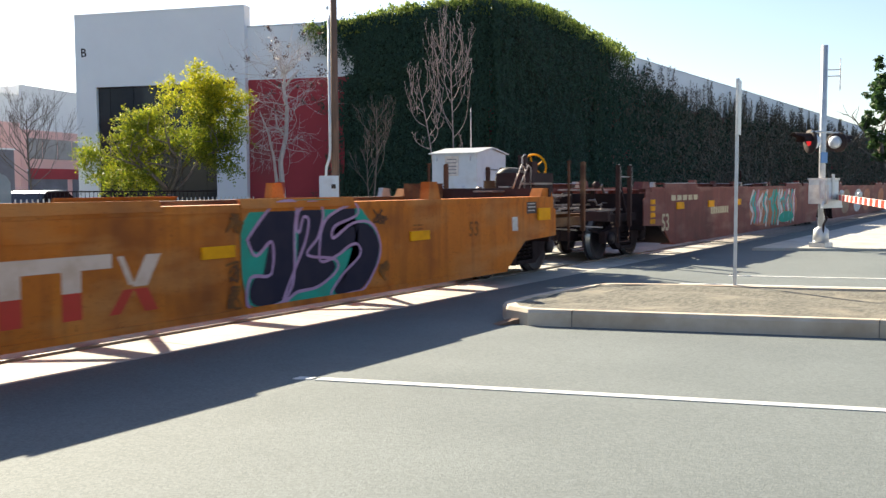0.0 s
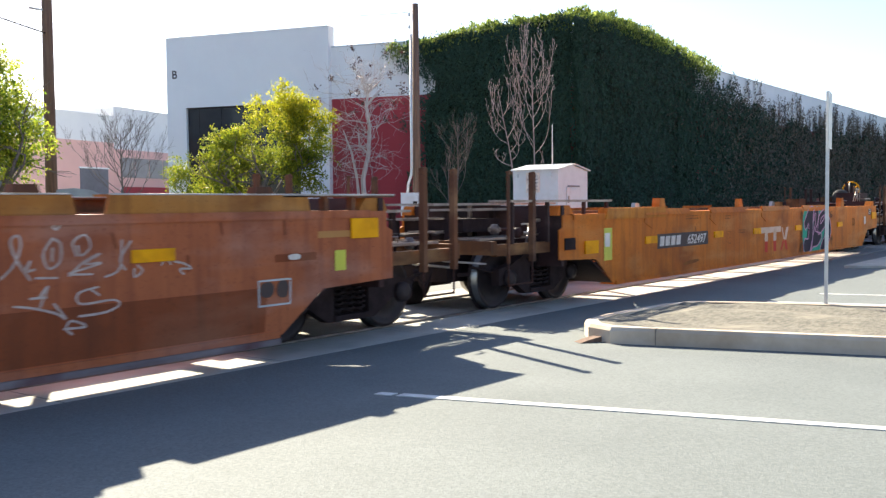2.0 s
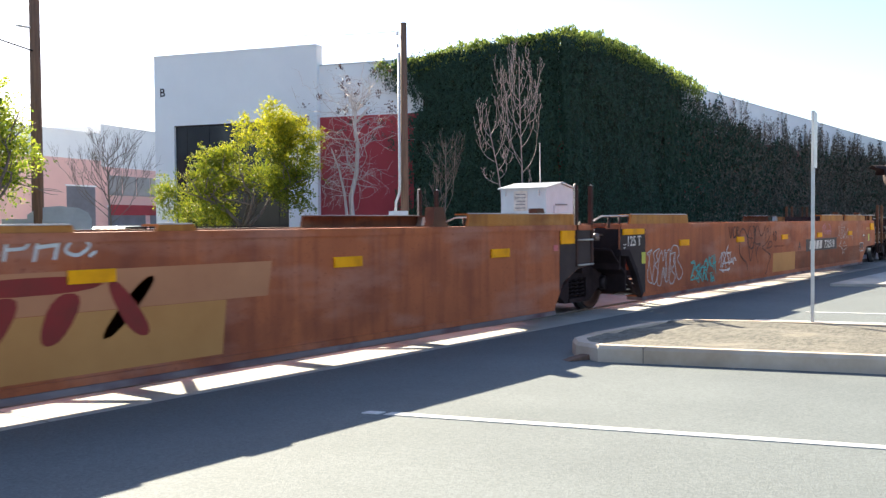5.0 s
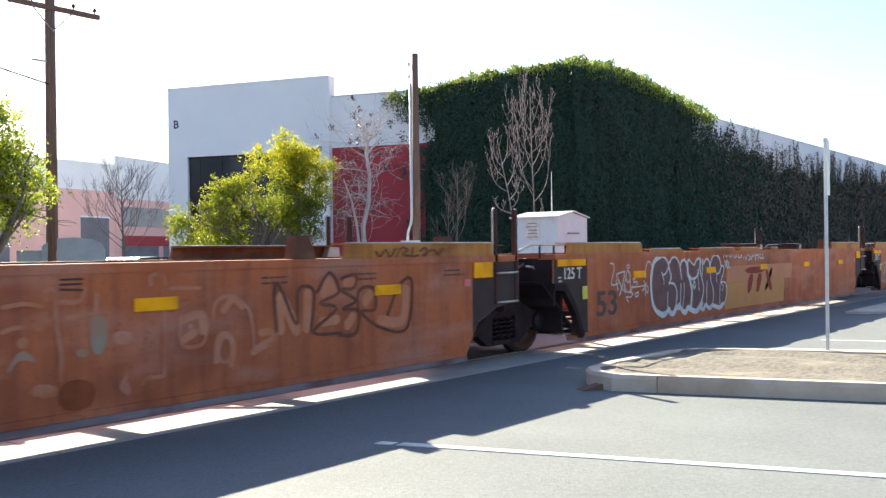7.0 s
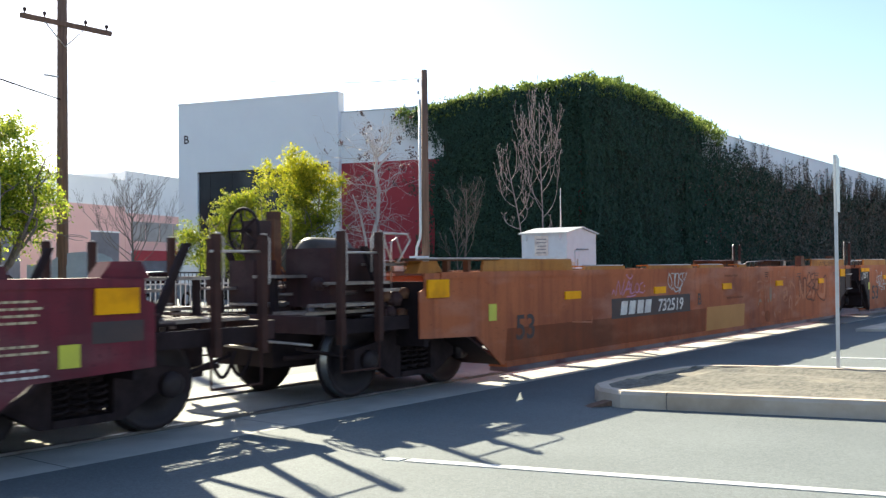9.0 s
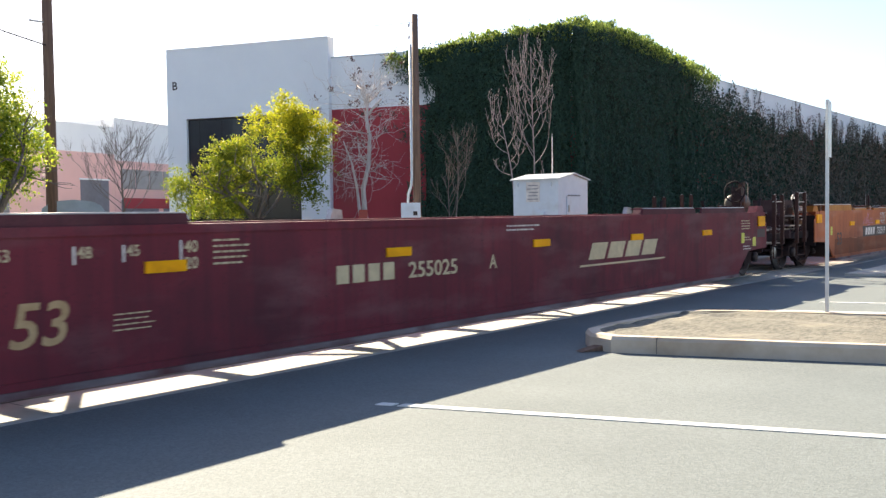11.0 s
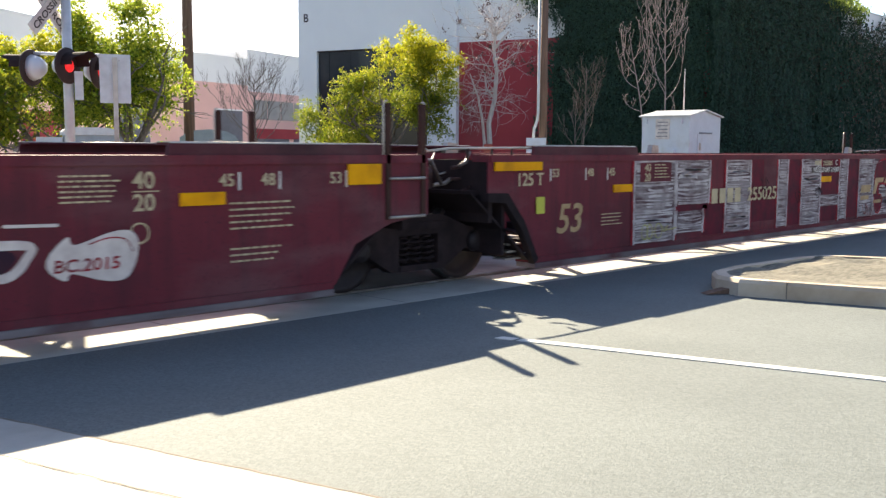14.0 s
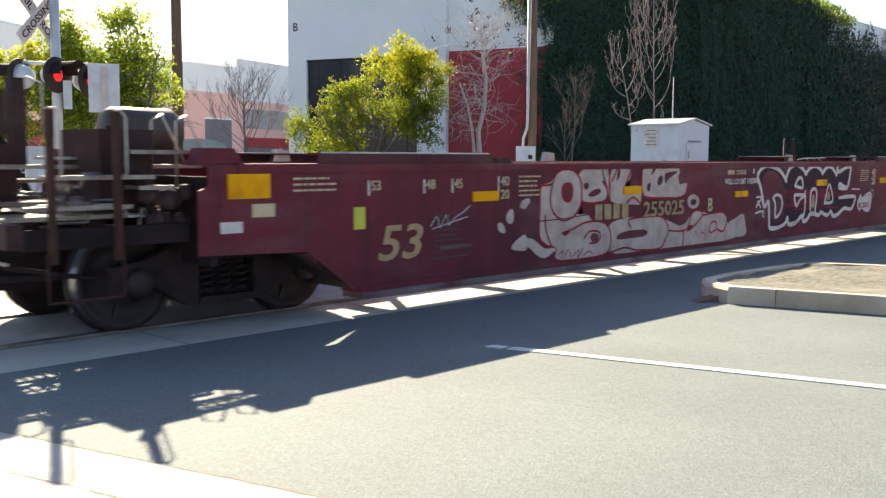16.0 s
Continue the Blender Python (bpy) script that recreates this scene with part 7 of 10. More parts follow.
fill(yellow_car, [(0.62 + L, 1.08), (0.68 + L, 1.08), (0.67 + L, 0.98), (0.65 + L, 0.94), (0.62 + L, 1.0)], SPRAY_SMUDGE, 1, "rubbed_mark")

# rusty orange cars
for car, mid, xa, ka, xb, kb in ((brown_1, m_b1, J1, True, -8.31, False), (brown_2, m_b2, J2, True, J1, True), (brown_3, m_b3, -66.0, False, J2, True)):
    end_marks(car, xa - mid, -1, BROWN_PAINT, ka)
    end_marks(car, xb - mid, 1, BROWN_PAINT, kb)
    if ka:
        x = xa - mid
        built("end_panel", lambda bm: prism(bm, [(x + 0.63, 1.035), (x + 0.96, 1.0), (x + 1.29, 0.56), (x + 1.41, 0.27), (x + 1.63, 0.27), (x + 1.63, 1.44), (x + 0.63, 1.44)], SIDE - 0.0165, SIDE - 0.0125), DARK_PANEL, car, "dark grey end panel")
        small_print(car, x + 0.73, 1.13, 0.12, 2, WHITE_PAINT, 5)
        lettering("125 T", x + 0.88, 1.115, 0.172, WHITE_PAINT, car, SIDE - 0.0185)
    if kb:
        x = xb - mid
        built("end_panel", lambda bm: prism(bm, [(x - 1.44, 0.472), (x - 1.325, 0.625), (x - 0.855, 0.805), (x - 0.34, 0.87), (x - 0.34, 1.40), (x - 1.43, 1.40)], SIDE - 0.0165, SIDE - 0.0125), DARK_PANEL, car, "dark grey end panel")
        panel(car, x - 1.63, x - 1.50, 1.10, 1.19, FADED_PINK, 3, "faded_sticker", 0, "faded pink square sticker")
M = -m_b1
panel(brown_1, -16.16 + M, -13.10 + M, 0.70, 1.02, GREY_PANEL, 1, "number_panel", 0, "faded black number panel")
bars(brown_1, -15.85 + M, -14.60 + M, 0.75, 0.97, 4, WHITE_PAINT, 2, slant=0.05)
lettering("732519", -14.42 + M, 0.755, 0.215, WHITE_PAINT, brown_1, layer_y(2), slant=0.12, width=1.18)
lettering("A", -16.82 + M, 0.76, 0.22, GREY_PANEL, brown_1, layer_y(1))
panel(brown_1, -18.93 + M, -17.15 + M, 0.29, 0.74, TAN_PATCH, 1, "tan_patch", 0.06)
panel(brown_1, -17.13 + M, -10.3 + M, 0.29, 0.73, DARK_BROWN, 0.5, "dark_repaint", 0.05)
for x, z, w in ((-18.8, 0.88, 1.0),):
    small_print(brown_1, x + M, z, w, 1, DARK_BROWN, 1, 0.05, 0.06)
lettering("18", -18.95 + M, 1.04, 0.24, OLD_BLACK, brown_1, layer_y(2))
M = -m_b2
lettering("53", -44.95 + M, 0.50, 0.40, GREY_PANEL, brown_2, layer_y(1), width=1.4)
panel(brown_2, -39.45 + M, -35.7 + M, 0.3, 0.82, TAN_PATCH, 1, "tan_patch", 0.06)
panel(brown_2, -39.35 + M, -35.1 + M, 0.824, 1.17, TAN_LIGHT, 1, "tan_patch", 0.06)
M = -m_b3
panel(brown_3, -61.17 + M, -58.10 + M, 0.70, 1.02, GREY_PANEL, 1, "number_panel", 0, "faded black number panel")
bars(brown_3, -60.88 + M, -59.70 + M, 0.75, 0.97, 4, WHITE_PAINT, 2, slant=0.05)
lettering("732519", -59.48 + M, 0.755, 0.215, WHITE_PAINT, brown_3, layer_y(2), slant=0.12, width=1.18)
lettering("B", -57.75 + M, 0.80, 0.22, GREY_PANEL, brown_3, layer_y(1))
panel(brown_3, -57.36 + M, -55.36 + M, 0.29, 0.74, TAN_PATCH, 1, "tan_patch", 0.06)
lettering("53", -63.95 + M, 0.56, 0.34, GREY_PANEL, brown_3, layer_y(1), width=1.1)
for x, z, w in ((-56.4, 1.30, 0.9), (-56.3, 0.86, 1.2)):
    small_print(brown_3, x + M, z, w, 1, DARK_BROWN, 1, 0.05, 0.06)
for k, x in enumerate((-51.9, -50.5, -48.9)):
    small_print(brown_3, x + M, 1.3, 0.45, 2, GREY_PANEL, 1)

panel(brown_3, -64.2 + M, -57.4 + M, 0.29, 0.72, DARK_BROWN, 0.5, "dark_repaint", 0.05)

# maroon cars
for car, mid, xa, ka, xb, kb in ((maroon_1, m_m1, J3, True, -69.7, False), (maroon_2, m_m2, J4, True, J3, True), (maroon_3, m_m3, -127.2, False, J4, True)):
    end_marks(car, xa - mid, -1, MAROON_PAINT, ka)
    end_marks(car, xb - mid, 1, MAROON_PAINT, kb)
    x = xa - mid + (0 if ka else 0.1)
    if ka:
        lettering("125 T", x + 1.10, 1.13, 0.15, CREAM_PAINT, car, layer_y(1))
    lettering("53", x + (1.85 if ka else 1.93), 0.54 if ka else 0.51, 0.36, TAN_LETTER, car, layer_y(1), slant=0.18, width=1.05 if ka else 1.3)
    if ka:
        small_print(car, x + 2.80, 0.72, 0.46, 4, CREAM_PAINT, 1, 0.014, 0.045)
    else:
        panel(car, x + 2.85, x + 3.35, 0.56, 0.60, SPRAY_GREY, 1, "print_line")
        small_print(car, x + 2.76, 0.76, 0.48, 4, GREY_PANEL, 1)
    for dx, tx in ((1.72, "53"), (2.43, "48"), (2.90, "45")) if ka else ((1.82, "53"), (2.60, "48"), (3.03, "45")):
        panel(car, x + dx, x + dx + 0.025, 1.17, 1.32, WHITE_PAINT, 1, "tick")
        lettering(tx, x + dx + 0.04, 1.22, 0.10, CREAM_PAINT, car, layer_y(1))
    if car is not maroon_2:
        dx = 3.50 if ka else 3.80
        panel(car, x + dx, x + dx + 0.025, 1.10, 1.34, WHITE_PAINT, 1, "tick")
        lettering("40", x + dx + 0.05, 1.23, 0.11, CREAM_PAINT, car, layer_y(1))
        lettering("20", x + dx + 0.05, 1.08, 0.11, CREAM_PAINT, car, layer_y(1))
        small_print(car, x + dx + 0.38, 1.32, 0.45, 5, CREAM_PAINT, 1)
    if not ka:
        small_print(car, x + 0.9, 1.34, 0.55, 3, CREAM_PAINT, 1)
        panel(car, x + 0.44, x + 0.69, 1.01, 1.13, CREAM_PAINT, 1, "label_plate")
        panel(car, x + 0.11, x + 0.34, 0.88, 0.98, WHITE_PAINT, 1, "label_plate")
    x = xb - mid
    if kb:
        lettering("40", x - 3.65, 1.22, 0.14, CREAM_PAINT, car, layer_y(1))
        lettering("20", x - 3.65, 1.04, 0.14, CREAM_PAINT, car, layer_y(1))
        panel(car, x - 3.65, x - 3.42, 1.19, 1.20, CREAM_PAINT, 1, "tick")
        small_print(car, x - 4.25, 1.32, 0.5, 6, CREAM_PAINT, 1, 0.016, 0.04)
        for dx, tx in ((2.85, "45"), (2.42, "48"), (1.64, "53")):
            lettering(tx, x - dx, 1.22, 0.11, CREAM_PAINT, car, layer_y(1))
            panel(car, x - dx + 0.19, x - dx + 0.215, 1.18, 1.34, WHITE_PAINT, 1, "tick")
        small_print(car, x - 2.75, 1.06, 0.75, 5, CREAM_PAINT, 1, 0.018, 0.055)
        small_print(car, x - 2.75, 0.66, 0.6, 3, CREAM_PAINT, 1, 0.018, 0.055)
        stroke(car, [(x - 3.60 + 0.08 * math.cos(k * math.tau / 12), 0.86 + 0.08 * math.sin(k * math.tau / 12)) for k in range(13)], 0.015, CREAM_PAINT, 1, "round_stencil")
    else:
        small_print(car, x - 1.6, 1.30, 0.6, 4, CREAM_PAINT, 1)
        small_print(car, x - 1.5, 0.95, 0.5, 2, CREAM_PAINT, 1)
        panel(car, x - 0.62, x - 0.12, 0.94, 1.12, GREY_PANEL, 1, "stencil_panel")
        panel(car, x - 0.92, x - 0.73, 0.76, 0.95, LIME_STICKER, 3, "sticker")
        small_print(car, x - 1.5, 0.76, 0.5, 2, WHITE_PAINT, 1)
Q = -m_m1
bars(maroon_1, -83.65 + Q, -82.62 + Q, 0.80, 1.0, 4, CREAM_PAINT, 1)
lettering("255025", -82.42 + Q, 0.80, 0.19, CREAM_PAINT, maroon_1, layer_y(1), width=1.25)
lettering("A", -80.72 + Q, 0.82, 0.18, CREAM_PAINT, maroon_1, layer_y(1))
bars(maroon_1, -78.0 + Q, -75.5 + Q, 0.80, 1.06, 4, CREAM_PAINT, 1, "logo_bar", 0.14, 0.16)
panel(maroon_1, -78.3 + Q, -75.2 + Q, 0.70, 0.73, CREAM_PAINT, 1, "logo_bar", 0.05)
small_print(maroon_1, -80.3 + Q, 1.36, 0.9, 2, WHITE_PAINT, 1)
Q = -m_m2
SILVER_BLOCKS = ((-104.62, -103.60, 0.29, 1.43), (-103.56, -102.64, 0.78, 1.44), (-103.55, -102.80, 0.37, 0.68), (-102.13, -101.36, 0.32, 1.45), (-100.38, -100.05, 0.30, 1.44),
                 (-99.50, -98.74, 0.27, 1.43), (-98.72, -97.92, 0.57, 0.77), (-97.90, -97.55, 0.30, 1.44), (-96.98, -96.30, 0.30, 1.43), (-96.29, -94.91, 0.30, 1.43), (-94.90, -94.52, 0.28, 1.43))
for x0, x1, z0, z1 in SILVER_BLOCKS:
    panel(maroon_2, x0 + Q, x1 + Q, z0, z1, SCRIBBLE, 3, "silver_block", random.uniform(-0.02, 0.02), "scribbled silver letter block")
    scribble(maroon_2, x0 + Q, x1 + Q, z0, z1)
    for xe, out in ((x0, -1), (x1, 1)):
        for off, w, paint, layer in ((0.0, 0.045, SCRIBBLE_LINE, 4), (0.035, 0.05, SPRAY_RED, 2.4)):
            # a pale hand-drawn edge with a red line outside it
            stroke(maroon_2, [(xe + out * off + random.uniform(-0.015, 0.015) + Q, z0 + (z1 - z0) * k / 3) for k in range(4)], w, paint, layer, "block_edge")
for x0, x1, z0, z1 in ((-103.57, -102.66, 0.68, 0.78), (-102.8, -102.13, 0.30, 0.75), (-101.36, -100.38, 0.42, 1.42), (-100.05, -99.5, 0.30, 1.42), (-98.74, -97.9, 0.30, 0.57), (-98.74, -97.9, 0.77, 1.40), (-97.55, -96.98, 0.32, 1.40)):
    panel(maroon_2, x0 + Q, x1 + Q, z0, z1, BRIGHT_RED, 1, "red_field")
panel(maroon_2, -100.9 + Q, -100.4 + Q, 0.95, 1.42, MAROON_PAINT, 2, "bare_paint")
bars(maroon_2, -102.57 + Q, -101.62 + Q, 0.76, 0.98, 4, CREAM_PAINT, 5)
lettering("255025", -101.45 + Q, 0.77, 0.21, CREAM_PAINT, maroon_2, layer_y(5), width=1.16)
panel(maroon_2, -104.50 + Q, -103.72 + Q, 1.12, 1.38, MAROON_PAINT, 5, "bare_paint")
lettering("40", -104.40 + Q, 1.26, 0.11, CREAM_PAINT, maroon_2, layer_y(6))
lettering("20", -104.40 + Q, 1.13, 0.11, CREAM_PAINT, maroon_2, layer_y(6))
small_print(maroon_2, -104.15 + Q, 1.34, 0.4, 5, CREAM_PAINT, 6, 0.016, 0.042)
bars(maroon_2, -99.0 + Q, -98.72 + Q, 1.30, 1.38, 4, CREAM_PAINT, 5)
lettering("255025", -98.66 + Q, 1.295, 0.085, CREAM_PAINT, maroon_2, layer_y(5), width=1.15)
lettering("C", -98.13 + Q, 1.295, 0.10, WHITE_PAINT, maroon_2, layer_y(5))
panel(maroon_2, -99.12 + Q, -97.92 + Q, 1.17, 1.27, GREY_PANEL, 4, "bare_paint")
lettering("WELL LD LMT 119,800", -99.06 + Q, 1.18, 0.085, WHITE_PAINT, maroon_2, layer_y(5), width=0.97)
RING = [(-96.02, 1.36), (-95.4, 1.41), (-95.0, 1.32), (-94.95, 0.9), (-94.98, 0.48), (-95.2, 0.36), (-95.44, 0.42), (-95.42, 0.62), (-95.22, 0.66), (-95.24, 0.86), (-95.6, 0.90), (-96.02, 0.90), (-96.02, 0.72), (-95.84, 0.68), (-95.82, 0.46), (-95.98, 0.34), (-96.14, 0.42), (-96.22, 0.8), (-96.19, 1.2)]
fill(maroon_2, [(a + Q, z) for a, z in RING], BRIGHT_RED, 5, "red_arch")
stroke(maroon_2, [(a + Q, z) for a, z in RING + RING[:1]], 0.03, SPRAY_RED, 5.4, "red_outline")
for k in range(9):
    stroke(maroon_2, [(-95.28 + 0.02 * k + Q, 1.02 - 0.045 * k), (-95.12 + Q, 1.04 - 0.045 * k), (-94.97 + Q, 1.0 - 0.045 * k)], 0.018, SPRAY_RED if k % 3 else TAN_LETTERS, 5.8, "red_streak")
# worn tan bars of the owner's mark
for a, b, z0, z1, slant in ((-96.9, -96.42, 0.76, 0.90, 0.03), (-96.9, -96.5, 0.62, 0.70, 0.02), (-96.30, -96.14, 0.72, 0.94, 0.10), (-96.22, -95.78, 0.94, 1.03, 0.05), (-95.72, -95.5, 0.92, 1.04, 0.10), (-96.26, -95.86, 0.54, 0.60, 0.03),
                            (-94.47, -94.20, 0.96, 1.01, 0.03), (-94.50, -94.28, 0.83, 0.875, 0.02), (-94.52, -94.47, 0.83, 1.0, 0.04), (-94.46, -94.33, 0.63, 0.64, 0)):
    panel(maroon_2, a + Q, b + Q, z0, z1, TAN_LETTER, 6, "logo_bar", slant)
for a, z in ((-96.78, 0.52), (-96.55, 0.46), (-101.0, 1.1), (-98.95, 0.9), (-99.75, 0.85)):
    stroke(maroon_2, [(a + Q, z), (a + 0.08 + Q, z - 0.16), (a + 0.18 + Q, z - 0.14), (a + 0.14 + Q, z + 0.02), (a + 0.26 + Q, z - 0.08)], 0.016, SPRAY_DULL_RED if z < 0.7 else BLACK_STEEL, 6.3, "thin_scrawl")
for cx, rx in ((-104.36, 0.08), (-104.24, 0.07), (-104.02, 0.09)):
    stroke(maroon_2, [(cx + Q + rx * math.cos(k * math.tau / 9 + 1), 0.44 + 0.10 * math.sin(k * math.tau / 9 + 1)) for k in range(10)], 0.018, DULL_YELLOW, 6, "yellow_scrawl")
stroke(maroon_2, [(-103.92 + Q, 0.50), (-103.86 + Q, 0.42), (-103.78 + Q, 0.50), (-103.84 + Q, 0.44), (-103.55 + Q, 0.46)], 0.018, DULL_YELLOW, 6, "yellow_scrawl")
Q = -m_m3
bars(maroon_3, -121.38 + Q, -120.56 + Q, 0.75, 0.95, 4, TAN_LETTERS, 4)
lettering("255025", -120.24 + Q, 0.75, 0.205, TAN_LETTERS, maroon_3, layer_y(4), width=1.30)
lettering("B", -118.44 + Q, 0.757, 0.20, CREAM_PAINT, maroon_3, layer_y(2))
lettering("BC.2015", -112.47 + Q, 0.595, 0.10, SPRAY_RED, maroon_3, layer_y(3), slant=0.1, width=1.12)
lettering("WELL LD LMT 119,800", -117.91 + Q, 1.15, 0.088, WHITE_PAINT, maroon_3, layer_y(1), width=0.92)
bars(maroon_3, -117.82 + Q, -117.60 + Q, 1.30, 1.37, 4, CREAM_PAINT, 1)
lettering("255025", -117.54 + Q, 1.30, 0.07, CREAM_PAINT, maroon_3, layer_y(1), width=1.1)
lettering("B", -116.98 + Q, 1.31, 0.08, WHITE_PAINT, maroon_3, layer_y(1))
# leading cars
Z = -m_lead
lettering("53", 20.35 + Z, 0.55, 0.38, CREAM_PAINT, lead_car, layer_y(1))
plates(lead_car, m_lead, (21.6, 24.0, 26.5), 1.0, 0.5, 0.16)
for k in range(4):
    panel(lead_car, 19.65 + Z, 19.95 + Z, 0.72 + k * 0.14, 0.82 + k * 0.14, PLATE_YELLOW, 1, "end_plate")
bars(lead_car, 24.0 + Z, 25.6 + Z, 0.82, 1.0, 8, CREAM_PAINT, 1)
bars(lead_car, 21.0 + Z, 23.0 + Z, 1.2, 1.32, 5, CREAM_PAINT, 1)
rng = random.Random(5)
fill(lead_car, [(27.6 + Z, 0.36), (30.2 + Z, 0.34), (33.6 + Z, 0.40), (33.9 + Z, 1.1), (33.0 + Z, 1.38), (30.5 + Z, 1.42), (27.9 + Z, 1.34)], FADED_PALE, 0.5, "spray_haze")
for k in range(8):
    # one wild letter: two leaning stems and a crossing curl
    x = 27.9 + k * 0.72 + Z
    mats = ((SPRAY_WHITE, SPRAY_TEAL), (SPRAY_PINK, SPRAY_WHITE), (SPRAY_TEAL, SPRAY_WHITE), (SPRAY_ROSE, SPRAY_TEAL), (SPRAY_TEAL_FILL, SPRAY_PALE))[k % 5]
    for m in range(2):
        a = x + 0.30 * m + rng.uniform(-0.05, 0.05)
        stroke(lead_car, [(a, rng.uniform(0.34, 0.5)), (a + rng.uniform(0.05, 0.25), 0.72), (a - rng.uniform(0.0, 0.15), 1.0), (a + rng.uniform(0.1, 0.3), rng.uniform(1.22, 1.40))], rng.uniform(0.12, 0.22), mats[m], 1 + m, "spray_line")
    stroke(lead_car, [(x - 0.1, rng.uniform(0.9, 1.1)), (x + 0.25, rng.uniform(1.1, 1.3)), (x + 0.5, rng.uniform(0.7, 1.0)), (x + 0.35, rng.uniform(0.4, 0.6))], 0.08, rng.choice((SPRAY_WHITE, SPRAY_TEAL, SPRAY_PINK)), 3, "spray_line")
fill(lead_car, [(31.2 + Z, 0.34), (33.2 + Z, 0.36), (33.4 + Z, 0.6), (32.2 + Z, 0.72), (31.3 + Z, 0.6)], SPRAY_TEAL_FILL, 2.5, "spray_haze")
Z = -m_lead2
for k, x in enumerate((42.0, 45.0, 47.5, 52.0)):
    fill(lead_car2, [(x + Z, 0.32), (x + Z + 2.0, 0.36), (x + Z + 2.2, 1.36), (x + Z + 0.3, 1.3)], (FADED_TEAL, SPRAY_PALE, FADED_PALE, SPRAY_ROSE)[k], 1, "spray_field")

fill(maroon_3, [(0.86, 1.29), (1.02, 1.4), (1.26, 1.43), (1.55, 1.39), (1.78, 1.29), (1.93, 1.19), (2.07, 1.39), (2.33, 1.44), (2.57, 1.38), (2.72, 1.28), (2.9, 1.39), (3.13, 1.42), (3.45, 1.29), (3.65, 1.4), (3.87, 1.38), (4.09, 1.26), (4.47, 1.37), (4.73, 1.4), (4.62, 1.01), (4.27, 0.95), (4.27, 0.83), (4.99, 0.81), (4.86, 0.59), (4.22, 0.51), (3.88, 0.56), (3.43, 0.58), (3.0, 0.57), (2.84, 0.47), (2.66, 0.46), (2.37, 0.44), (2.1, 0.42), (1.78, 0.4), (1.36, 0.4), (1.33, 0.53), (1.28, 0.84), (1.13, 0.76), (1.0, 1.04)], SPRAY_PLUM, 0.4, "dark_spray_fill")
rng = random.Random(12)
for k in range(46):
    # dry sideways passes of a red roller
    a, z = rng.uniform(1.85, 3.7), rng.uniform(0.66, 1.02)
    b = min(4.55, a + rng.uniform(0.35, 1.1))
    stroke(maroon_3, [(a, z), ((a + b) / 2, z + rng.uniform(-0.02, 0.02)), (b, z + rng.uniform(-0.03, 0.03))], rng.uniform(0.015, 0.055), CRIMSON, 1 + 0.06 * (k % 9), "red_streak")
fill(maroon_3, [(1.0, 1.04), (1.1, 1.34), (1.5, 1.36), (1.88, 1.12), (1.95, 0.8), (1.85, 0.46), (1.42, 0.44), (1.34, 0.84), (1.14, 0.8)], MAROON_PAINT, 0.8, "thin_maroon_spray")
fill(maroon_3, [(2.99, 0.66), (3.0, 0.88), (3.12, 0.94), (3.16, 0.66)], TAN_LETTERS, 1.9, "tan_fill")
fill(maroon_3, [(3.64, 0.78), (3.76, 1.0), (3.86, 0.8)], TAN_LETTERS, 1.9, "tan_fill")
stroke(maroon_3, [(0.86, 1.29), (1.02, 1.4), (1.26, 1.43), (1.55, 1.39), (1.78, 1.29), (1.93, 1.17)], 0.07, SPRAY_WHITE, 2, "white_outline")
stroke(maroon_3, [(1.93, 1.23), (2.07, 1.39), (2.33, 1.44), (2.57, 1.38), (2.73, 1.27)], 0.07, SPRAY_WHITE, 2, "white_outline")
stroke(maroon_3, [(2.72, 1.29), (2.9, 1.39), (3.13, 1.42), (3.36, 1.35), (3.44, 1.28)], 0.07, SPRAY_WHITE, 2, "white_outline")
stroke(maroon_3, [(3.44, 1.29), (3.65, 1.4), (3.87, 1.38), (4.08, 1.25)], 0.07, SPRAY_WHITE, 2, "white_outline")
stroke(maroon_3, [(4.09, 1.25), (4.12, 1.4), (4.18, 1.31), (4.47, 1.37), (4.73, 1.4), (4.75, 1.32), (4.62, 1.01), (4.27, 1.08), (4.26, 1.0), (4.61, 0.99)], 0.07, SPRAY_WHITE, 2, "white_outline")
stroke(maroon_3, [(4.27, 0.83), (4.56, 0.83), (5.02, 0.82), (5.02, 0.73), (4.86, 0.59), (4.51, 0.61), (4.22, 0.51), (3.99, 0.49), (3.88, 0.58), (3.73, 0.51), (3.43, 0.58), (3.35, 0.53), (3.0, 0.57), (2.84, 0.47), (2.68, 0.45), (2.63, 0.55), (2.37, 0.44), (2.1, 0.42), (2.03, 0.54), (1.97, 0.46), (1.78, 0.4), (1.57, 0.38), (1.36, 0.4), (1.33, 0.53), (1.28, 0.84), (1.13, 0.76), (1.0, 1.04), (0.86, 1.23)], 0.07, SPRAY_WHITE, 2, "white_outline")
stroke(maroon_3, [(1.45, 0.89), (1.56, 0.94), (1.74, 0.91), (1.81, 0.77), (1.73, 0.63), (1.56, 0.57), (1.54, 0.79), (1.45, 0.89)], 0.055, SPRAY_WHITE, 2, "white_outline")
stroke(maroon_3, [(2.29, 1.08), (2.39, 1.19), (2.53, 1.22), (2.6, 1.13), (2.58, 1.04), (2.29, 1.08)], 0.055, SPRAY_WHITE, 2, "white_outline")
stroke(maroon_3, [(2.28, 0.92), (2.7, 0.91), (2.52, 0.84), (2.38, 0.73), (2.3, 0.83), (2.28, 0.92)], 0.055, SPRAY_WHITE, 2, "white_outline")
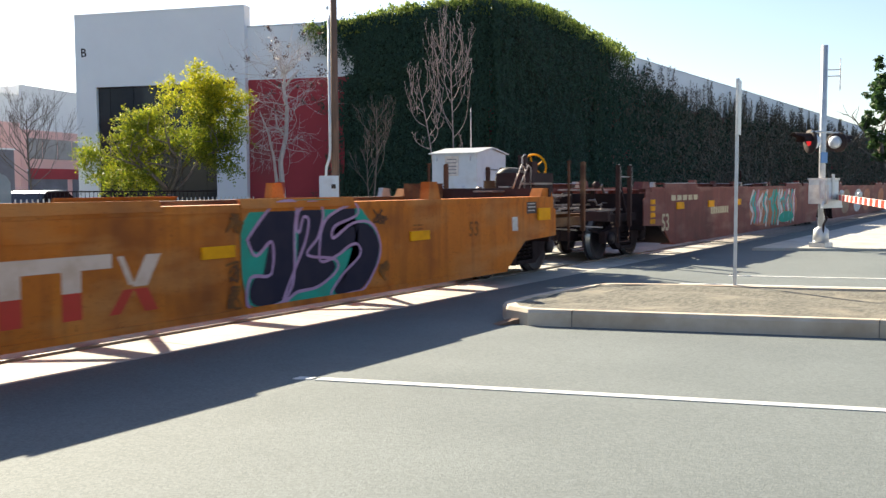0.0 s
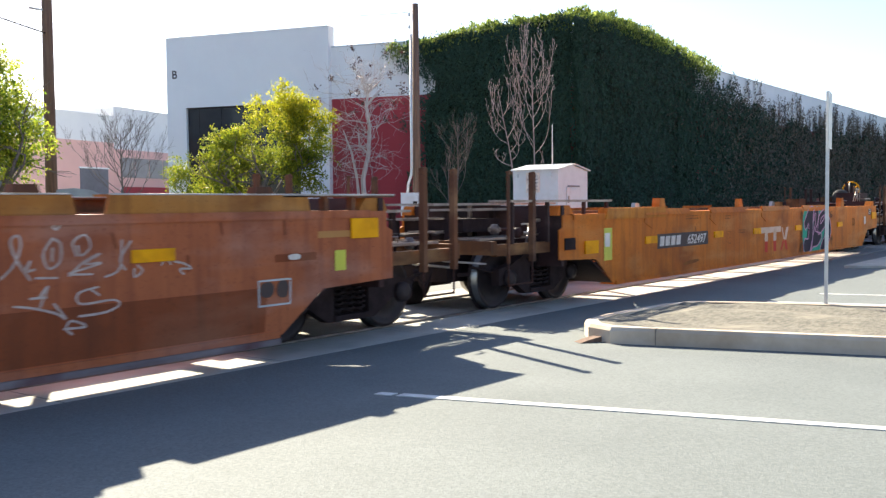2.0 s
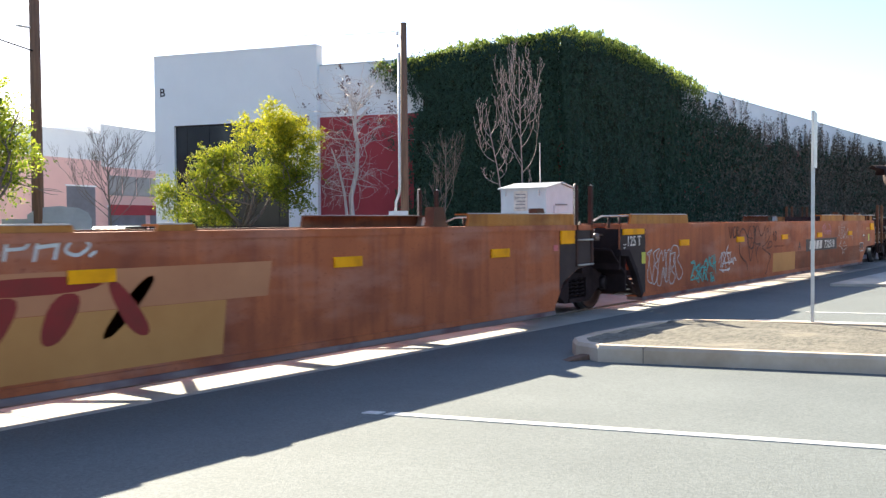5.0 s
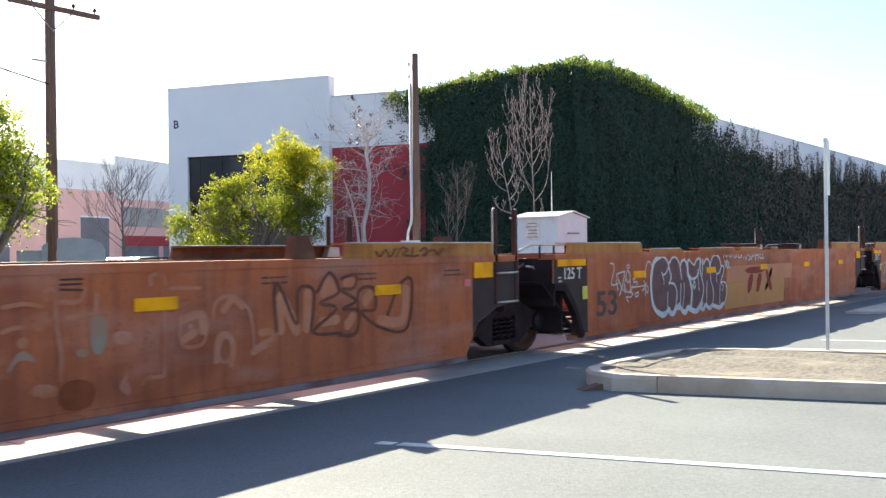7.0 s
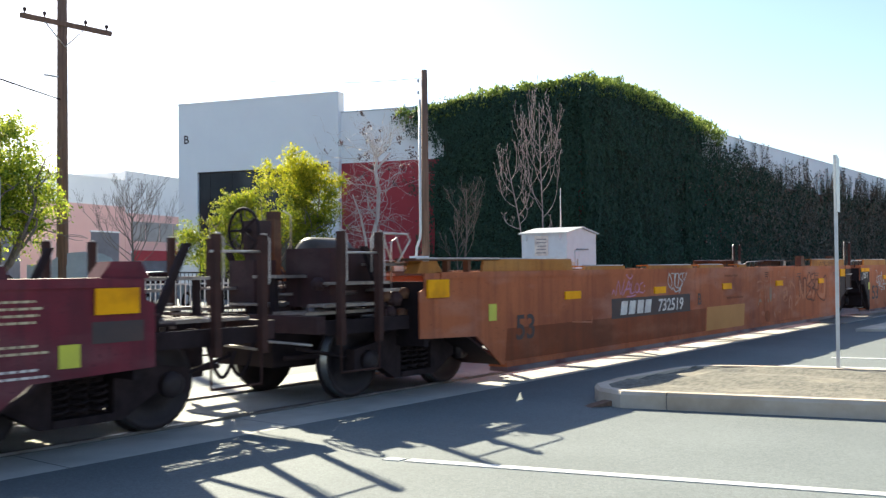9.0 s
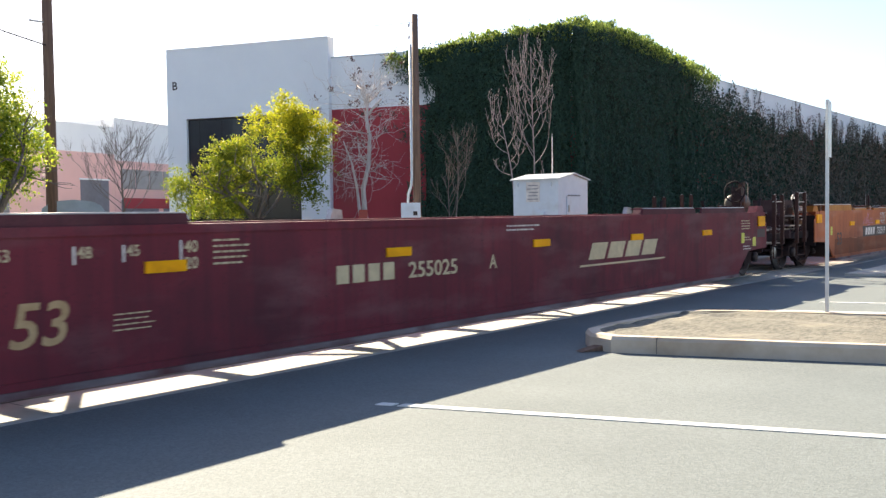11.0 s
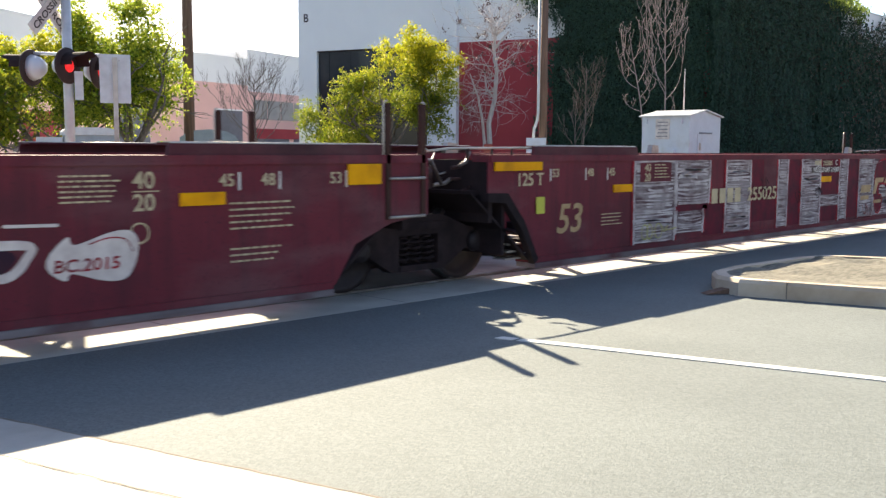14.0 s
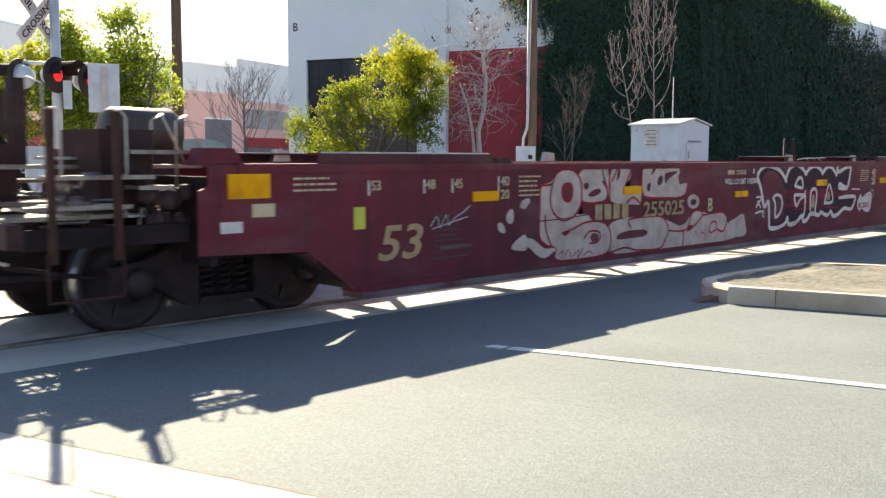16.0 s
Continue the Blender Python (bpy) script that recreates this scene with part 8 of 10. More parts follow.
stroke(maroon_3, [(2.96, 0.64), (2.96, 0.95), (3.1, 1.01), (3.22, 0.93), (3.17, 0.61)], 0.055, SPRAY_WHITE, 2, "white_outline")
stroke(maroon_3, [(3.58, 0.74), (3.76, 1.08), (3.95, 0.77), (3.58, 0.74)], 0.055, SPRAY_WHITE, 2, "white_outline")
stroke(maroon_3, [(2.72, 0.97), (2.74, 0.74), (2.7, 0.56)], 0.055, SPRAY_WHITE, 2, "white_outline")
stroke(maroon_3, [(-6.72, 0.82), (-6.62, 0.92), (-6.58, 0.80), (-6.48, 0.93), (-6.44, 0.82), (-6.34, 0.90), (-6.22, 0.95), (-6.10, 1.02)], 0.010, SPRAY_PALE, 2, "pale_scrawl")
stroke(maroon_3, [(-6.70, 0.79), (-6.40, 0.85), (-6.14, 0.90)], 0.009, SPRAY_PALE, 2, "pale_scrawl")
fill(maroon_3, [(5.10, 0.66), (5.34, 0.90), (5.35, 0.79), (5.47, 0.82), (5.68, 0.89), (5.84, 0.90), (5.92, 0.82), (5.90, 0.66), (5.82, 0.50), (5.65, 0.49), (5.43, 0.56), (5.33, 0.59), (5.31, 0.50)], SPRAY_WHITE, 2, "white_arrow")
stroke(maroon_3, [(5.50, 0.80), (5.66, 0.84), (5.80, 0.82), (5.86, 0.72)], 0.012, SPRAY_RED, 3, "red_scrawl")
stroke(maroon_3, [(4.86, 0.97), (5.05, 0.965), (5.25, 0.96)], 0.025, SPRAY_WHITE, 2, "white_scrawl")
fill(maroon_3, [(-0.10, 0.56), (0.12, 0.60), (0.42, 0.70), (0.47, 0.55), (0.57, 0.32), (0.2, 0.30), (-0.1, 0.36)], SPRAY_SILVER, 1, "silver_spray_fill")
stroke(maroon_3, [(0.43, 0.73), (0.49, 0.52), (0.59, 0.30)], 0.02, SPRAY_RED, 2, "red_outline")
stroke(maroon_3, [(0.84, 0.92), (1.0, 0.92), (0.98, 0.86), (0.89, 0.85)], 0.03, SPRAY_WHITE, 2, "white_scrawl")
stroke(maroon_3, [(0.84, 0.76), (0.92, 0.82), (0.99, 0.75)], 0.03, SPRAY_WHITE, 2, "white_scrawl")
stroke(maroon_3, [(0.83, 0.66), (0.96, 0.68), (1.12, 0.68), (1.07, 0.62), (1.14, 0.59)], 0.03, SPRAY_WHITE, 2, "white_scrawl")
fill(maroon_3, [(-4.86, 1.22), (-4.63, 1.25), (-4.55, 1.35), (-4.42, 1.41), (-4.2, 1.41), (-4.04, 1.31), (-3.98, 1.13), (-4.01, 0.96), (-4.13, 0.83), (-3.85, 0.85), (-3.78, 0.74), (-3.54, 0.74), (-3.38, 0.64), (-3.32, 0.48), (-3.36, 0.34), (-3.47, 0.28), (-3.82, 0.27), (-4.53, 0.28), (-4.52, 0.41), (-4.72, 0.48), (-4.87, 0.6)], SPRAY_SILVER, 1, "silver_spray_fill")
fill(maroon_3, [(-4.09, 1.34), (-3.96, 1.44), (-3.72, 1.44), (-3.56, 1.43), (-3.54, 1.28), (-3.41, 1.15), (-3.44, 1.02), (-3.57, 0.96), (-3.97, 0.98), (-4.0, 1.12), (-4.01, 1.23)], SPRAY_SILVER, 1, "silver_spray_fill")
fill(maroon_3, [(-3.58, 1.44), (-3.4, 1.45), (-3.38, 1.28), (-3.32, 1.45), (-2.88, 1.45), (-2.86, 1.3), (-2.98, 1.22), (-3.06, 1.15), (-2.6, 1.2), (-2.61, 0.91), (-2.76, 0.92), (-2.99, 0.93), (-3.38, 0.97), (-3.41, 1.15)], SPRAY_SILVER, 1, "silver_spray_fill")
fill(maroon_3, [(-2.61, 1.45), (-2.21, 1.45), (-1.59, 1.44), (-1.62, 1.28), (-1.92, 1.23), (-1.9, 1.12), (-1.37, 1.21), (-1.37, 1.12), (-1.49, 0.98), (-2.44, 1.0), (-2.59, 1.08)], SPRAY_SILVER, 1, "silver_spray_fill")
fill(maroon_3, [(-3.43, 0.7), (-2.89, 0.76), (-2.23, 0.75), (-2.0, 0.71), (-1.87, 0.56), (-1.39, 0.58), (-1.23, 0.76), (-0.97, 0.8), (-0.9, 0.71), (-0.15, 0.73), (-0.16, 0.45), (0.32, 0.67), (0.44, 0.27), (-1.45, 0.27), (-2.09, 0.27), (-3.47, 0.27), (-3.33, 0.48)], SPRAY_SILVER, 1, "silver_spray_fill")
fill(maroon_3, [(-1.38, 0.92), (-1.32, 1.0), (-1.19, 1.03), (-1.03, 0.98), (-1.01, 0.89), (-1.09, 0.81), (-1.29, 0.81)], SPRAY_SILVER, 1, "silver_spray_fill")
stroke(maroon_3, [(-4.85, 1.22), (-4.63, 1.23), (-4.55, 1.34), (-4.42, 1.4), (-4.21, 1.4), (-4.05, 1.3), (-4.0, 1.13), (-4.02, 0.96), (-4.13, 0.84), (-4.26, 0.79), (-4.4, 0.78), (-4.57, 0.87), (-4.64, 1.0), (-4.64, 1.12), (-4.61, 1.23)], 0.026, SPRAY_RED, 2, "red_outline")
stroke(maroon_3, [(-4.85, 1.22), (-4.85, 0.91), (-4.85, 0.61), (-4.71, 0.49), (-4.51, 0.43), (-4.52, 0.29), (-3.82, 0.27), (-3.51, 0.29), (-3.37, 0.34), (-3.33, 0.46), (-3.36, 0.61), (-3.5, 0.71), (-3.74, 0.74), (-3.97, 0.72), (-4.19, 0.66), (-4.4, 0.62)], 0.026, SPRAY_RED, 2, "red_outline")
stroke(maroon_3, [(-4.08, 1.35), (-3.95, 1.43), (-3.72, 1.43)], 0.026, SPRAY_RED, 2, "red_outline")
stroke(maroon_3, [(-4.0, 1.12), (-3.96, 0.99), (-3.58, 0.98), (-3.45, 1.03), (-3.43, 1.14), (-3.55, 1.25)], 0.026, SPRAY_RED, 2, "red_outline")
stroke(maroon_3, [(-3.93, 0.53), (-3.82, 0.61), (-3.62, 0.6), (-3.58, 0.52), (-3.66, 0.46), (-3.82, 0.46)], 0.026, SPRAY_RED, 2, "red_outline")
stroke(maroon_3, [(-2.86, 0.62), (-2.88, 0.73), (-2.24, 0.74), (-2.01, 0.7), (-1.89, 0.55), (-1.96, 0.4), (-2.14, 0.28), (-2.72, 0.3), (-2.99, 0.35), (-3.38, 0.3)], 0.026, SPRAY_RED, 2, "red_outline")
stroke(maroon_3, [(-1.88, 0.52), (-1.39, 0.51), (-1.22, 0.75), (-0.99, 0.77), (-0.92, 0.7), (-1.1, 0.58), (-1.36, 0.48)], 0.026, SPRAY_RED, 2, "red_outline")
stroke(maroon_3, [(-1.45, 0.48), (-1.47, 0.29)], 0.026, SPRAY_RED, 2, "red_outline")
stroke(maroon_3, [(-0.92, 0.7), (-0.2, 0.71), (-0.22, 0.44), (-0.45, 0.47), (-0.49, 0.58), (-0.65, 0.57), (-0.68, 0.43), (-0.49, 0.46)], 0.026, SPRAY_RED, 2, "red_outline")
stroke(maroon_3, [(-2.6, 1.43), (-2.59, 1.09), (-2.43, 1.01), (-1.93, 0.99), (-1.48, 0.99), (-1.38, 1.19)], 0.026, SPRAY_RED, 2, "red_outline")
stroke(maroon_3, [(-3.41, 1.44), (-3.39, 1.28), (-3.37, 0.99)], 0.026, SPRAY_RED, 2, "red_outline")
stroke(maroon_3, [(-3.33, 1.25), (-3.2, 1.42)], 0.026, SPRAY_RED, 2, "red_outline")
stroke(maroon_3, [(-3.01, 1.21), (-2.89, 1.39), (-3.03, 1.42)], 0.026, SPRAY_RED, 2, "red_outline")
stroke(maroon_3, [(-2.99, 0.94), (-2.81, 1.02), (-2.62, 0.92)], 0.026, SPRAY_RED, 2, "red_outline")
stroke(maroon_3, [(-4.75, 0.85), (-4.72, 0.66), (-4.61, 0.47)], 0.026, SPRAY_RED, 2, "red_outline")
stroke(maroon_3, [(-4.48, 0.35), (-4.37, 0.4), (-4.41, 0.31)], 0.014, SPRAY_RED, 2, "red_scrawl")
stroke(maroon_3, [(-4.34, 0.32), (-4.27, 0.41), (-4.2, 0.3)], 0.014, SPRAY_RED, 2, "red_scrawl")
stroke(maroon_3, [(-4.16, 0.32), (-4.05, 0.39), (-4.07, 0.29), (-3.97, 0.4)], 0.014, SPRAY_RED, 2, "red_scrawl")
stroke(maroon_3, [(-3.94, 0.31), (-3.82, 0.36), (-3.74, 0.31)], 0.014, SPRAY_RED, 2, "red_scrawl")
stroke(maroon_3, [(-1.16, 0.36), (-1.1, 0.47), (-1.03, 0.37)], 0.014, SPRAY_RED, 2, "red_scrawl")
stroke(maroon_3, [(-0.98, 0.37), (-0.92, 0.45), (-0.8, 0.39)], 0.014, SPRAY_RED, 2, "red_scrawl")
stroke(maroon_3, [(-4.85, 0.79), (-4.4, 0.8), (-3.85, 0.83)], 0.014, SPRAY_BLACK, 2, "black_line")
fill(maroon_3, [(-4.44, 1.12), (-4.41, 1.23), (-4.32, 1.25), (-4.2, 1.24), (-4.17, 1.11), (-4.23, 0.99), (-4.37, 1.0)], SPRAY_RED, 2, "red_spot")
fill(maroon_3, [(-4.42, 0.62), (-4.33, 0.65), (-4.21, 0.64), (-4.33, 0.57)], SPRAY_RED, 2, "red_spot")
fill(maroon_3, [(-1.38, 0.51), (-1.28, 0.59), (-1.19, 0.55), (-1.25, 0.48)], SPRAY_RED, 2, "red_spot")
fill(maroon_3, [(-4.39, 1.11), (-4.37, 1.19), (-4.31, 1.22), (-4.24, 1.19), (-4.22, 1.11), (-4.26, 1.03), (-4.34, 1.03)], MAROON_PAINT, 3, "bare_paint")
fill(maroon_3, [(-3.82, 0.54), (-3.74, 0.6), (-3.61, 0.56), (-3.61, 0.46), (-3.74, 0.45)], MAROON_PAINT, 3, "bare_paint")
fill(maroon_3, [(-3.22, 0.5), (-3.08, 0.57), (-2.58, 0.58), (-2.41, 0.54), (-2.49, 0.47), (-2.9, 0.47), (-3.17, 0.46)], MAROON_PAINT, 3, "bare_paint")
fill(maroon_3, [(-3.98, 1.19), (-3.92, 1.25), (-3.84, 1.21), (-3.9, 1.13)], MAROON_PAINT, 3, "bare_paint")
fill(maroon_3, [(-3.89, 1.08), (-3.73, 1.15), (-3.61, 1.16), (-3.57, 1.12), (-3.65, 1.07), (-3.81, 1.05)], MAROON_PAINT, 3, "bare_paint")
fill(maroon_3, [(-3.2, 1.41), (-3.13, 1.41), (-3.18, 1.25), (-3.23, 1.25)], MAROON_PAINT, 3, "bare_paint")
fill(maroon_3, [(-2.39, 1.31), (-2.34, 1.41), (-2.24, 1.41), (-2.34, 1.33)], MAROON_PAINT, 3, "bare_paint")
fill(maroon_3, [(-2.21, 1.27), (-2.09, 1.33), (-2.06, 1.21), (-2.2, 1.15)], MAROON_PAINT, 3, "bare_paint")
fill(maroon_3, [(-2.05, 1.34), (-1.6, 1.38), (-1.91, 1.26), (-2.03, 1.18), (-1.97, 1.3)], MAROON_PAINT, 3, "bare_paint")
fill(maroon_3, [(-1.29, 0.95), (-1.1, 0.95), (-1.13, 0.86), (-1.27, 0.86)], MAROON_PAINT, 3, "bare_paint")
fill(maroon_3, [(-2.48, 1.19), (-2.38, 1.23), (-2.4, 1.08), (-2.47, 1.1)], MAROON_PAINT, 3, "bare_paint")
fill(maroon_3, [(-5.47, 0.49), (-5.13, 0.67), (-5.11, 0.6), (-4.99, 0.59), (-4.87, 0.52), (-4.74, 0.44), (-4.5, 0.46), (-4.64, 0.36), (-4.78, 0.33), (-4.91, 0.38), (-5.04, 0.48), (-5.1, 0.5), (-5.1, 0.44)], SPRAY_SILVER, 3, "silver_arrow")
fill(maroon_3, [(-5.25, 0.98), (-5.17, 1.07), (-5.01, 1.07), (-5.13, 0.93)], SPRAY_SILVER, 2, "silver_drop")
fill(maroon_3, [(-5.49, 0.86), (-5.43, 0.95), (-5.34, 0.96), (-5.34, 0.79), (-5.44, 0.78)], SPRAY_SILVER, 2, "silver_drop")
fill(maroon_3, [(-5.63, 0.82), (-5.52, 0.79), (-5.47, 0.67), (-5.62, 0.7)], SPRAY_SILVER, 2, "silver_drop")
fill(brown_2, [(-5.34, 0.38), (-5.54, 0.52), (-5.64, 0.7), (-5.67, 0.94), (-5.63, 1.13), (-5.48, 1.32), (-5.26, 1.41), (-5.08, 1.39), (-4.92, 1.26), (-4.72, 1.39), (-4.52, 1.36), (-4.41, 1.2), (-4.29, 1.32), (-4.15, 1.33), (-4.04, 1.26), (-3.94, 1.31), (-3.72, 1.24), (-3.57, 1.33), (-3.34, 1.34), (-3.27, 1.23), (-3.15, 1.33), (-3, 1.28), (-2.84, 1.36), (-2.63, 1.4), (-2.47, 1.31), (-2.36, 1.16), (-2.23, 1.16), (-2.23, 1), (-2.34, 0.88), (-2.13, 0.83), (-2.08, 0.66), (-2.17, 0.47), (-2.38, 0.33), (-2.63, 0.37), (-2.9, 0.33), (-3.19, 0.38), (-3.57, 0.33), (-3.9, 0.39), (-4.2, 0.34), (-4.46, 0.41), (-4.71, 0.38), (-4.98, 0.4), (-5.19, 0.36)], SPRAY_GREY, 1, "grey_spray_fill")
stroke(brown_2, [(-5.26, 1.41), (-5.48, 1.34), (-5.6, 1.2), (-5.66, 0.98), (-5.64, 0.74), (-5.57, 0.56), (-5.39, 0.42), (-5.17, 0.38)], 0.085, SPRAY_PALE, 2, "pale_outline")
stroke(brown_2, [(-5.26, 1.41), (-5.08, 1.39), (-4.95, 1.3), (-4.87, 1.15), (-4.81, 1.05), (-4.85, 0.96), (-4.9, 0.91)], 0.045, SPRAY_PALE, 2, "pale_outline")
stroke(brown_2, [(-4.92, 1.26), (-4.72, 1.39), (-4.56, 1.37), (-4.42, 1.25), (-4.37, 1.1), (-4.34, 0.99)], 0.045, SPRAY_PALE, 2, "pale_outline")
stroke(brown_2, [(-5.2, 1.12), (-5.14, 1.08), (-5.03, 1.11), (-4.95, 1.18), (-4.89, 1.21)], 0.035, SPRAY_PALE, 2, "pale_line")
stroke(brown_2, [(-5.19, 1.11), (-5.14, 1.01), (-5.11, 0.92)], 0.03, SPRAY_PALE, 2, "pale_line")
stroke(brown_2, [(-4.9, 0.93), (-4.71, 0.91), (-4.59, 0.82), (-4.56, 0.67), (-4.61, 0.52), (-4.69, 0.43)], 0.04, SPRAY_PALE, 2, "pale_line")
stroke(brown_2, [(-4.95, 0.77), (-4.97, 0.62), (-4.97, 0.46)], 0.03, SPRAY_PALE, 2, "pale_line")
stroke(brown_2, [(-4.37, 0.89), (-4.39, 0.72), (-4.41, 0.55), (-4.46, 0.46)], 0.035, SPRAY_PALE, 2, "pale_line")
stroke(brown_2, [(-4.22, 0.9), (-4.22, 0.74), (-4.27, 0.57), (-4.3, 0.46)], 0.03, SPRAY_PALE, 2, "pale_line")
stroke(brown_2, [(-4.41, 1.2), (-4.32, 1.31), (-4.18, 1.33), (-4.08, 1.23), (-4.01, 1.07), (-3.92, 0.96)], 0.045, SPRAY_PALE, 2, "pale_outline")
stroke(brown_2, [(-4.08, 1.25), (-3.99, 1.34), (-3.9, 1.29), (-3.74, 1.23), (-3.63, 1.32), (-3.5, 1.35), (-3.42, 1.25)], 0.04, SPRAY_PALE, 2, "pale_outline")
stroke(brown_2, [(-4.06, 1.25), (-4.04, 1.07), (-3.94, 0.93), (-3.86, 0.74), (-3.9, 0.52), (-3.95, 0.43)], 0.075, SPRAY_PALE, 2, "pale_outline")
stroke(brown_2, [(-3.99, 1.03), (-3.86, 0.97), (-3.7, 0.98), (-3.57, 1.04), (-3.55, 1.12)], 0.05, SPRAY_PALE, 2, "pale_line")
stroke(brown_2, [(-3.57, 0.99), (-3.53, 0.86), (-3.51, 0.74)], 0.025, SPRAY_PALE, 2, "pale_line")
stroke(brown_2, [(-3.42, 1.34), (-3.46, 1.17), (-3.38, 0.98), (-3.29, 0.8), (-3.34, 0.61), (-3.5, 0.46), (-3.61, 0.41)], 0.04, SPRAY_PALE, 2, "pale_line")
stroke(brown_2, [(-3.34, 1.02), (-3.33, 1.18), (-3.34, 1.32), (-3.25, 1.25)], 0.035, SPRAY_PALE, 2, "pale_line")
stroke(brown_2, [(-3.27, 1.25), (-3.13, 1.34), (-3, 1.29), (-2.96, 1.15)], 0.04, SPRAY_PALE, 2, "pale_outline")
stroke(brown_2, [(-2.96, 1.17), (-2.84, 1.35), (-2.65, 1.41), (-2.47, 1.35), (-2.36, 1.19)], 0.045, SPRAY_PALE, 2, "pale_outline")
stroke(brown_2, [(-2.96, 1.14), (-2.92, 0.92), (-2.8, 0.74), (-2.78, 0.6), (-2.86, 0.44)], 0.03, SPRAY_PALE, 2, "pale_line")
stroke(brown_2, [(-3.11, 0.9), (-3.13, 0.71), (-3.15, 0.47)], 0.028, SPRAY_PALE, 2, "pale_line")
stroke(brown_2, [(-2.67, 1.13), (-2.61, 1.04), (-2.47, 1.05), (-2.36, 1.16), (-2.23, 1.18), (-2.23, 1.06), (-2.34, 0.93), (-2.38, 0.86), (-2.15, 0.85), (-2.06, 0.71), (-2.15, 0.49), (-2.32, 0.37)], 0.035, SPRAY_PALE, 2, "pale_outline")
stroke(brown_2, [(-2.61, 1.04), (-2.61, 0.87)], 0.025, SPRAY_PALE, 2, "pale_line")
stroke(brown_2, [(-2.42, 0.81), (-2.45, 0.63), (-2.45, 0.44)], 0.028, SPRAY_PALE, 2, "pale_line")
stroke(brown_2, [(-2.38, 0.84), (-2.26, 0.76), (-2.32, 0.69)], 0.025, SPRAY_PALE, 2, "pale_line")
stroke(brown_2, [(-5.39, 0.43), (-5.19, 0.37), (-5.03, 0.4), (-4.92, 0.46), (-4.85, 0.38), (-4.71, 0.38), (-4.57, 0.47), (-4.46, 0.46)], 0.1, SPRAY_PALE, 2, "pale_foot")
stroke(brown_2, [(-4.46, 0.51), (-4.32, 0.4), (-4.18, 0.36), (-4.06, 0.44), (-3.9, 0.39), (-3.66, 0.35), (-3.5, 0.42), (-3.38, 0.48)], 0.1, SPRAY_PALE, 2, "pale_foot")
stroke(brown_2, [(-3.46, 0.45), (-3.34, 0.36), (-3.19, 0.44), (-3, 0.37), (-2.84, 0.42), (-2.65, 0.38), (-2.45, 0.36), (-2.28, 0.42)], 0.085, SPRAY_PALE, 2, "pale_foot")
fill(brown_2, [(-3.9, 0.81), (-3.81, 0.9), (-3.64, 0.89), (-3.57, 0.77), (-3.66, 0.69), (-3.83, 0.7)], SPRAY_GREY, 2, "grey_spray_fill")
stroke(brown_2, [(-3.77, 0.91), (-3.74, 0.9)], 0.05, SPRAY_PALE, 3, "pale_dab")
stroke(brown_2, [(-3.81, 0.85), (-3.79, 0.81)], 0.05, SPRAY_PALE, 3, "pale_dab")
stroke(brown_2, [(-3.7, 0.85), (-3.72, 0.81)], 0.05, SPRAY_PALE, 3, "pale_dab")
stroke(brown_2, [(-3.75, 0.79), (-3.74, 0.79)], 0.05, SPRAY_PALE, 3, "pale_dab")
fill(brown_2, [(-3.97, 1.21), (-3.63, 1.19), (-3.64, 1.06), (-3.94, 1.09)], TAN_PATCH, 1, "tan_dab")
stroke(brown_2, [(-7.17, 1.32), (-7.08, 1.31), (-7.04, 1.24), (-7.09, 1.13), (-7.14, 1.03), (-7.14, 0.98), (-7.03, 0.97), (-6.91, 0.99)], 0.024, SPRAY_PALE, 2, "pale_scrawl")
stroke(brown_2, [(-6.97, 1.05), (-6.95, 0.96), (-6.91, 0.88)], 0.024, SPRAY_PALE, 2, "pale_scrawl")
stroke(brown_2, [(-6.66, 1.18), (-6.83, 1.16), (-6.96, 1.13), (-6.88, 1.03), (-6.74, 0.87)], 0.03, SPRAY_PALE, 2, "pale_scrawl")
stroke(brown_2, [(-6.66, 1.18), (-6.68, 1.12), (-6.74, 0.98), (-6.81, 0.87), (-6.86, 0.8)], 0.03, SPRAY_PALE, 2, "pale_scrawl")
stroke(brown_2, [(-6.65, 0.92), (-6.69, 0.95), (-6.7, 0.9), (-6.65, 0.83), (-6.64, 0.89), (-6.69, 0.98)], 0.024, SPRAY_PALE, 2, "pale_scrawl")
stroke(brown_2, [(-6.63, 1), (-6.61, 1.12), (-6.55, 1.19), (-6.48, 1.14), (-6.47, 1.04), (-6.55, 0.99), (-6.6, 1.05)], 0.024, SPRAY_PALE, 2, "pale_scrawl")
stroke(brown_2, [(-6.55, 1.29), (-6.59, 1.25), (-6.55, 1.22), (-6.49, 1.25), (-6.53, 1.29)], 0.024, SPRAY_PALE, 2, "pale_scrawl")
stroke(brown_2, [(-6.47, 1.01), (-6.45, 0.89), (-6.49, 0.83), (-6.43, 0.85), (-6.39, 0.93)], 0.024, SPRAY_PALE, 2, "pale_scrawl")
stroke(brown_2, [(-6.36, 1.04), (-6.28, 1.07), (-6.33, 0.99), (-6.21, 1), (-6.22, 0.95)], 0.024, SPRAY_PALE, 2, "pale_scrawl")
stroke(brown_2, [(-6.41, 0.91), (-6.21, 0.91), (-5.93, 0.92)], 0.024, SPRAY_PALE, 2, "pale_scrawl")
stroke(brown_2, [(-6.6, 0.84), (-6.39, 0.81), (-6.44, 0.75), (-6.55, 0.75), (-6.63, 0.75), (-6.55, 0.67)], 0.024, SPRAY_PALE, 2, "pale_scrawl")
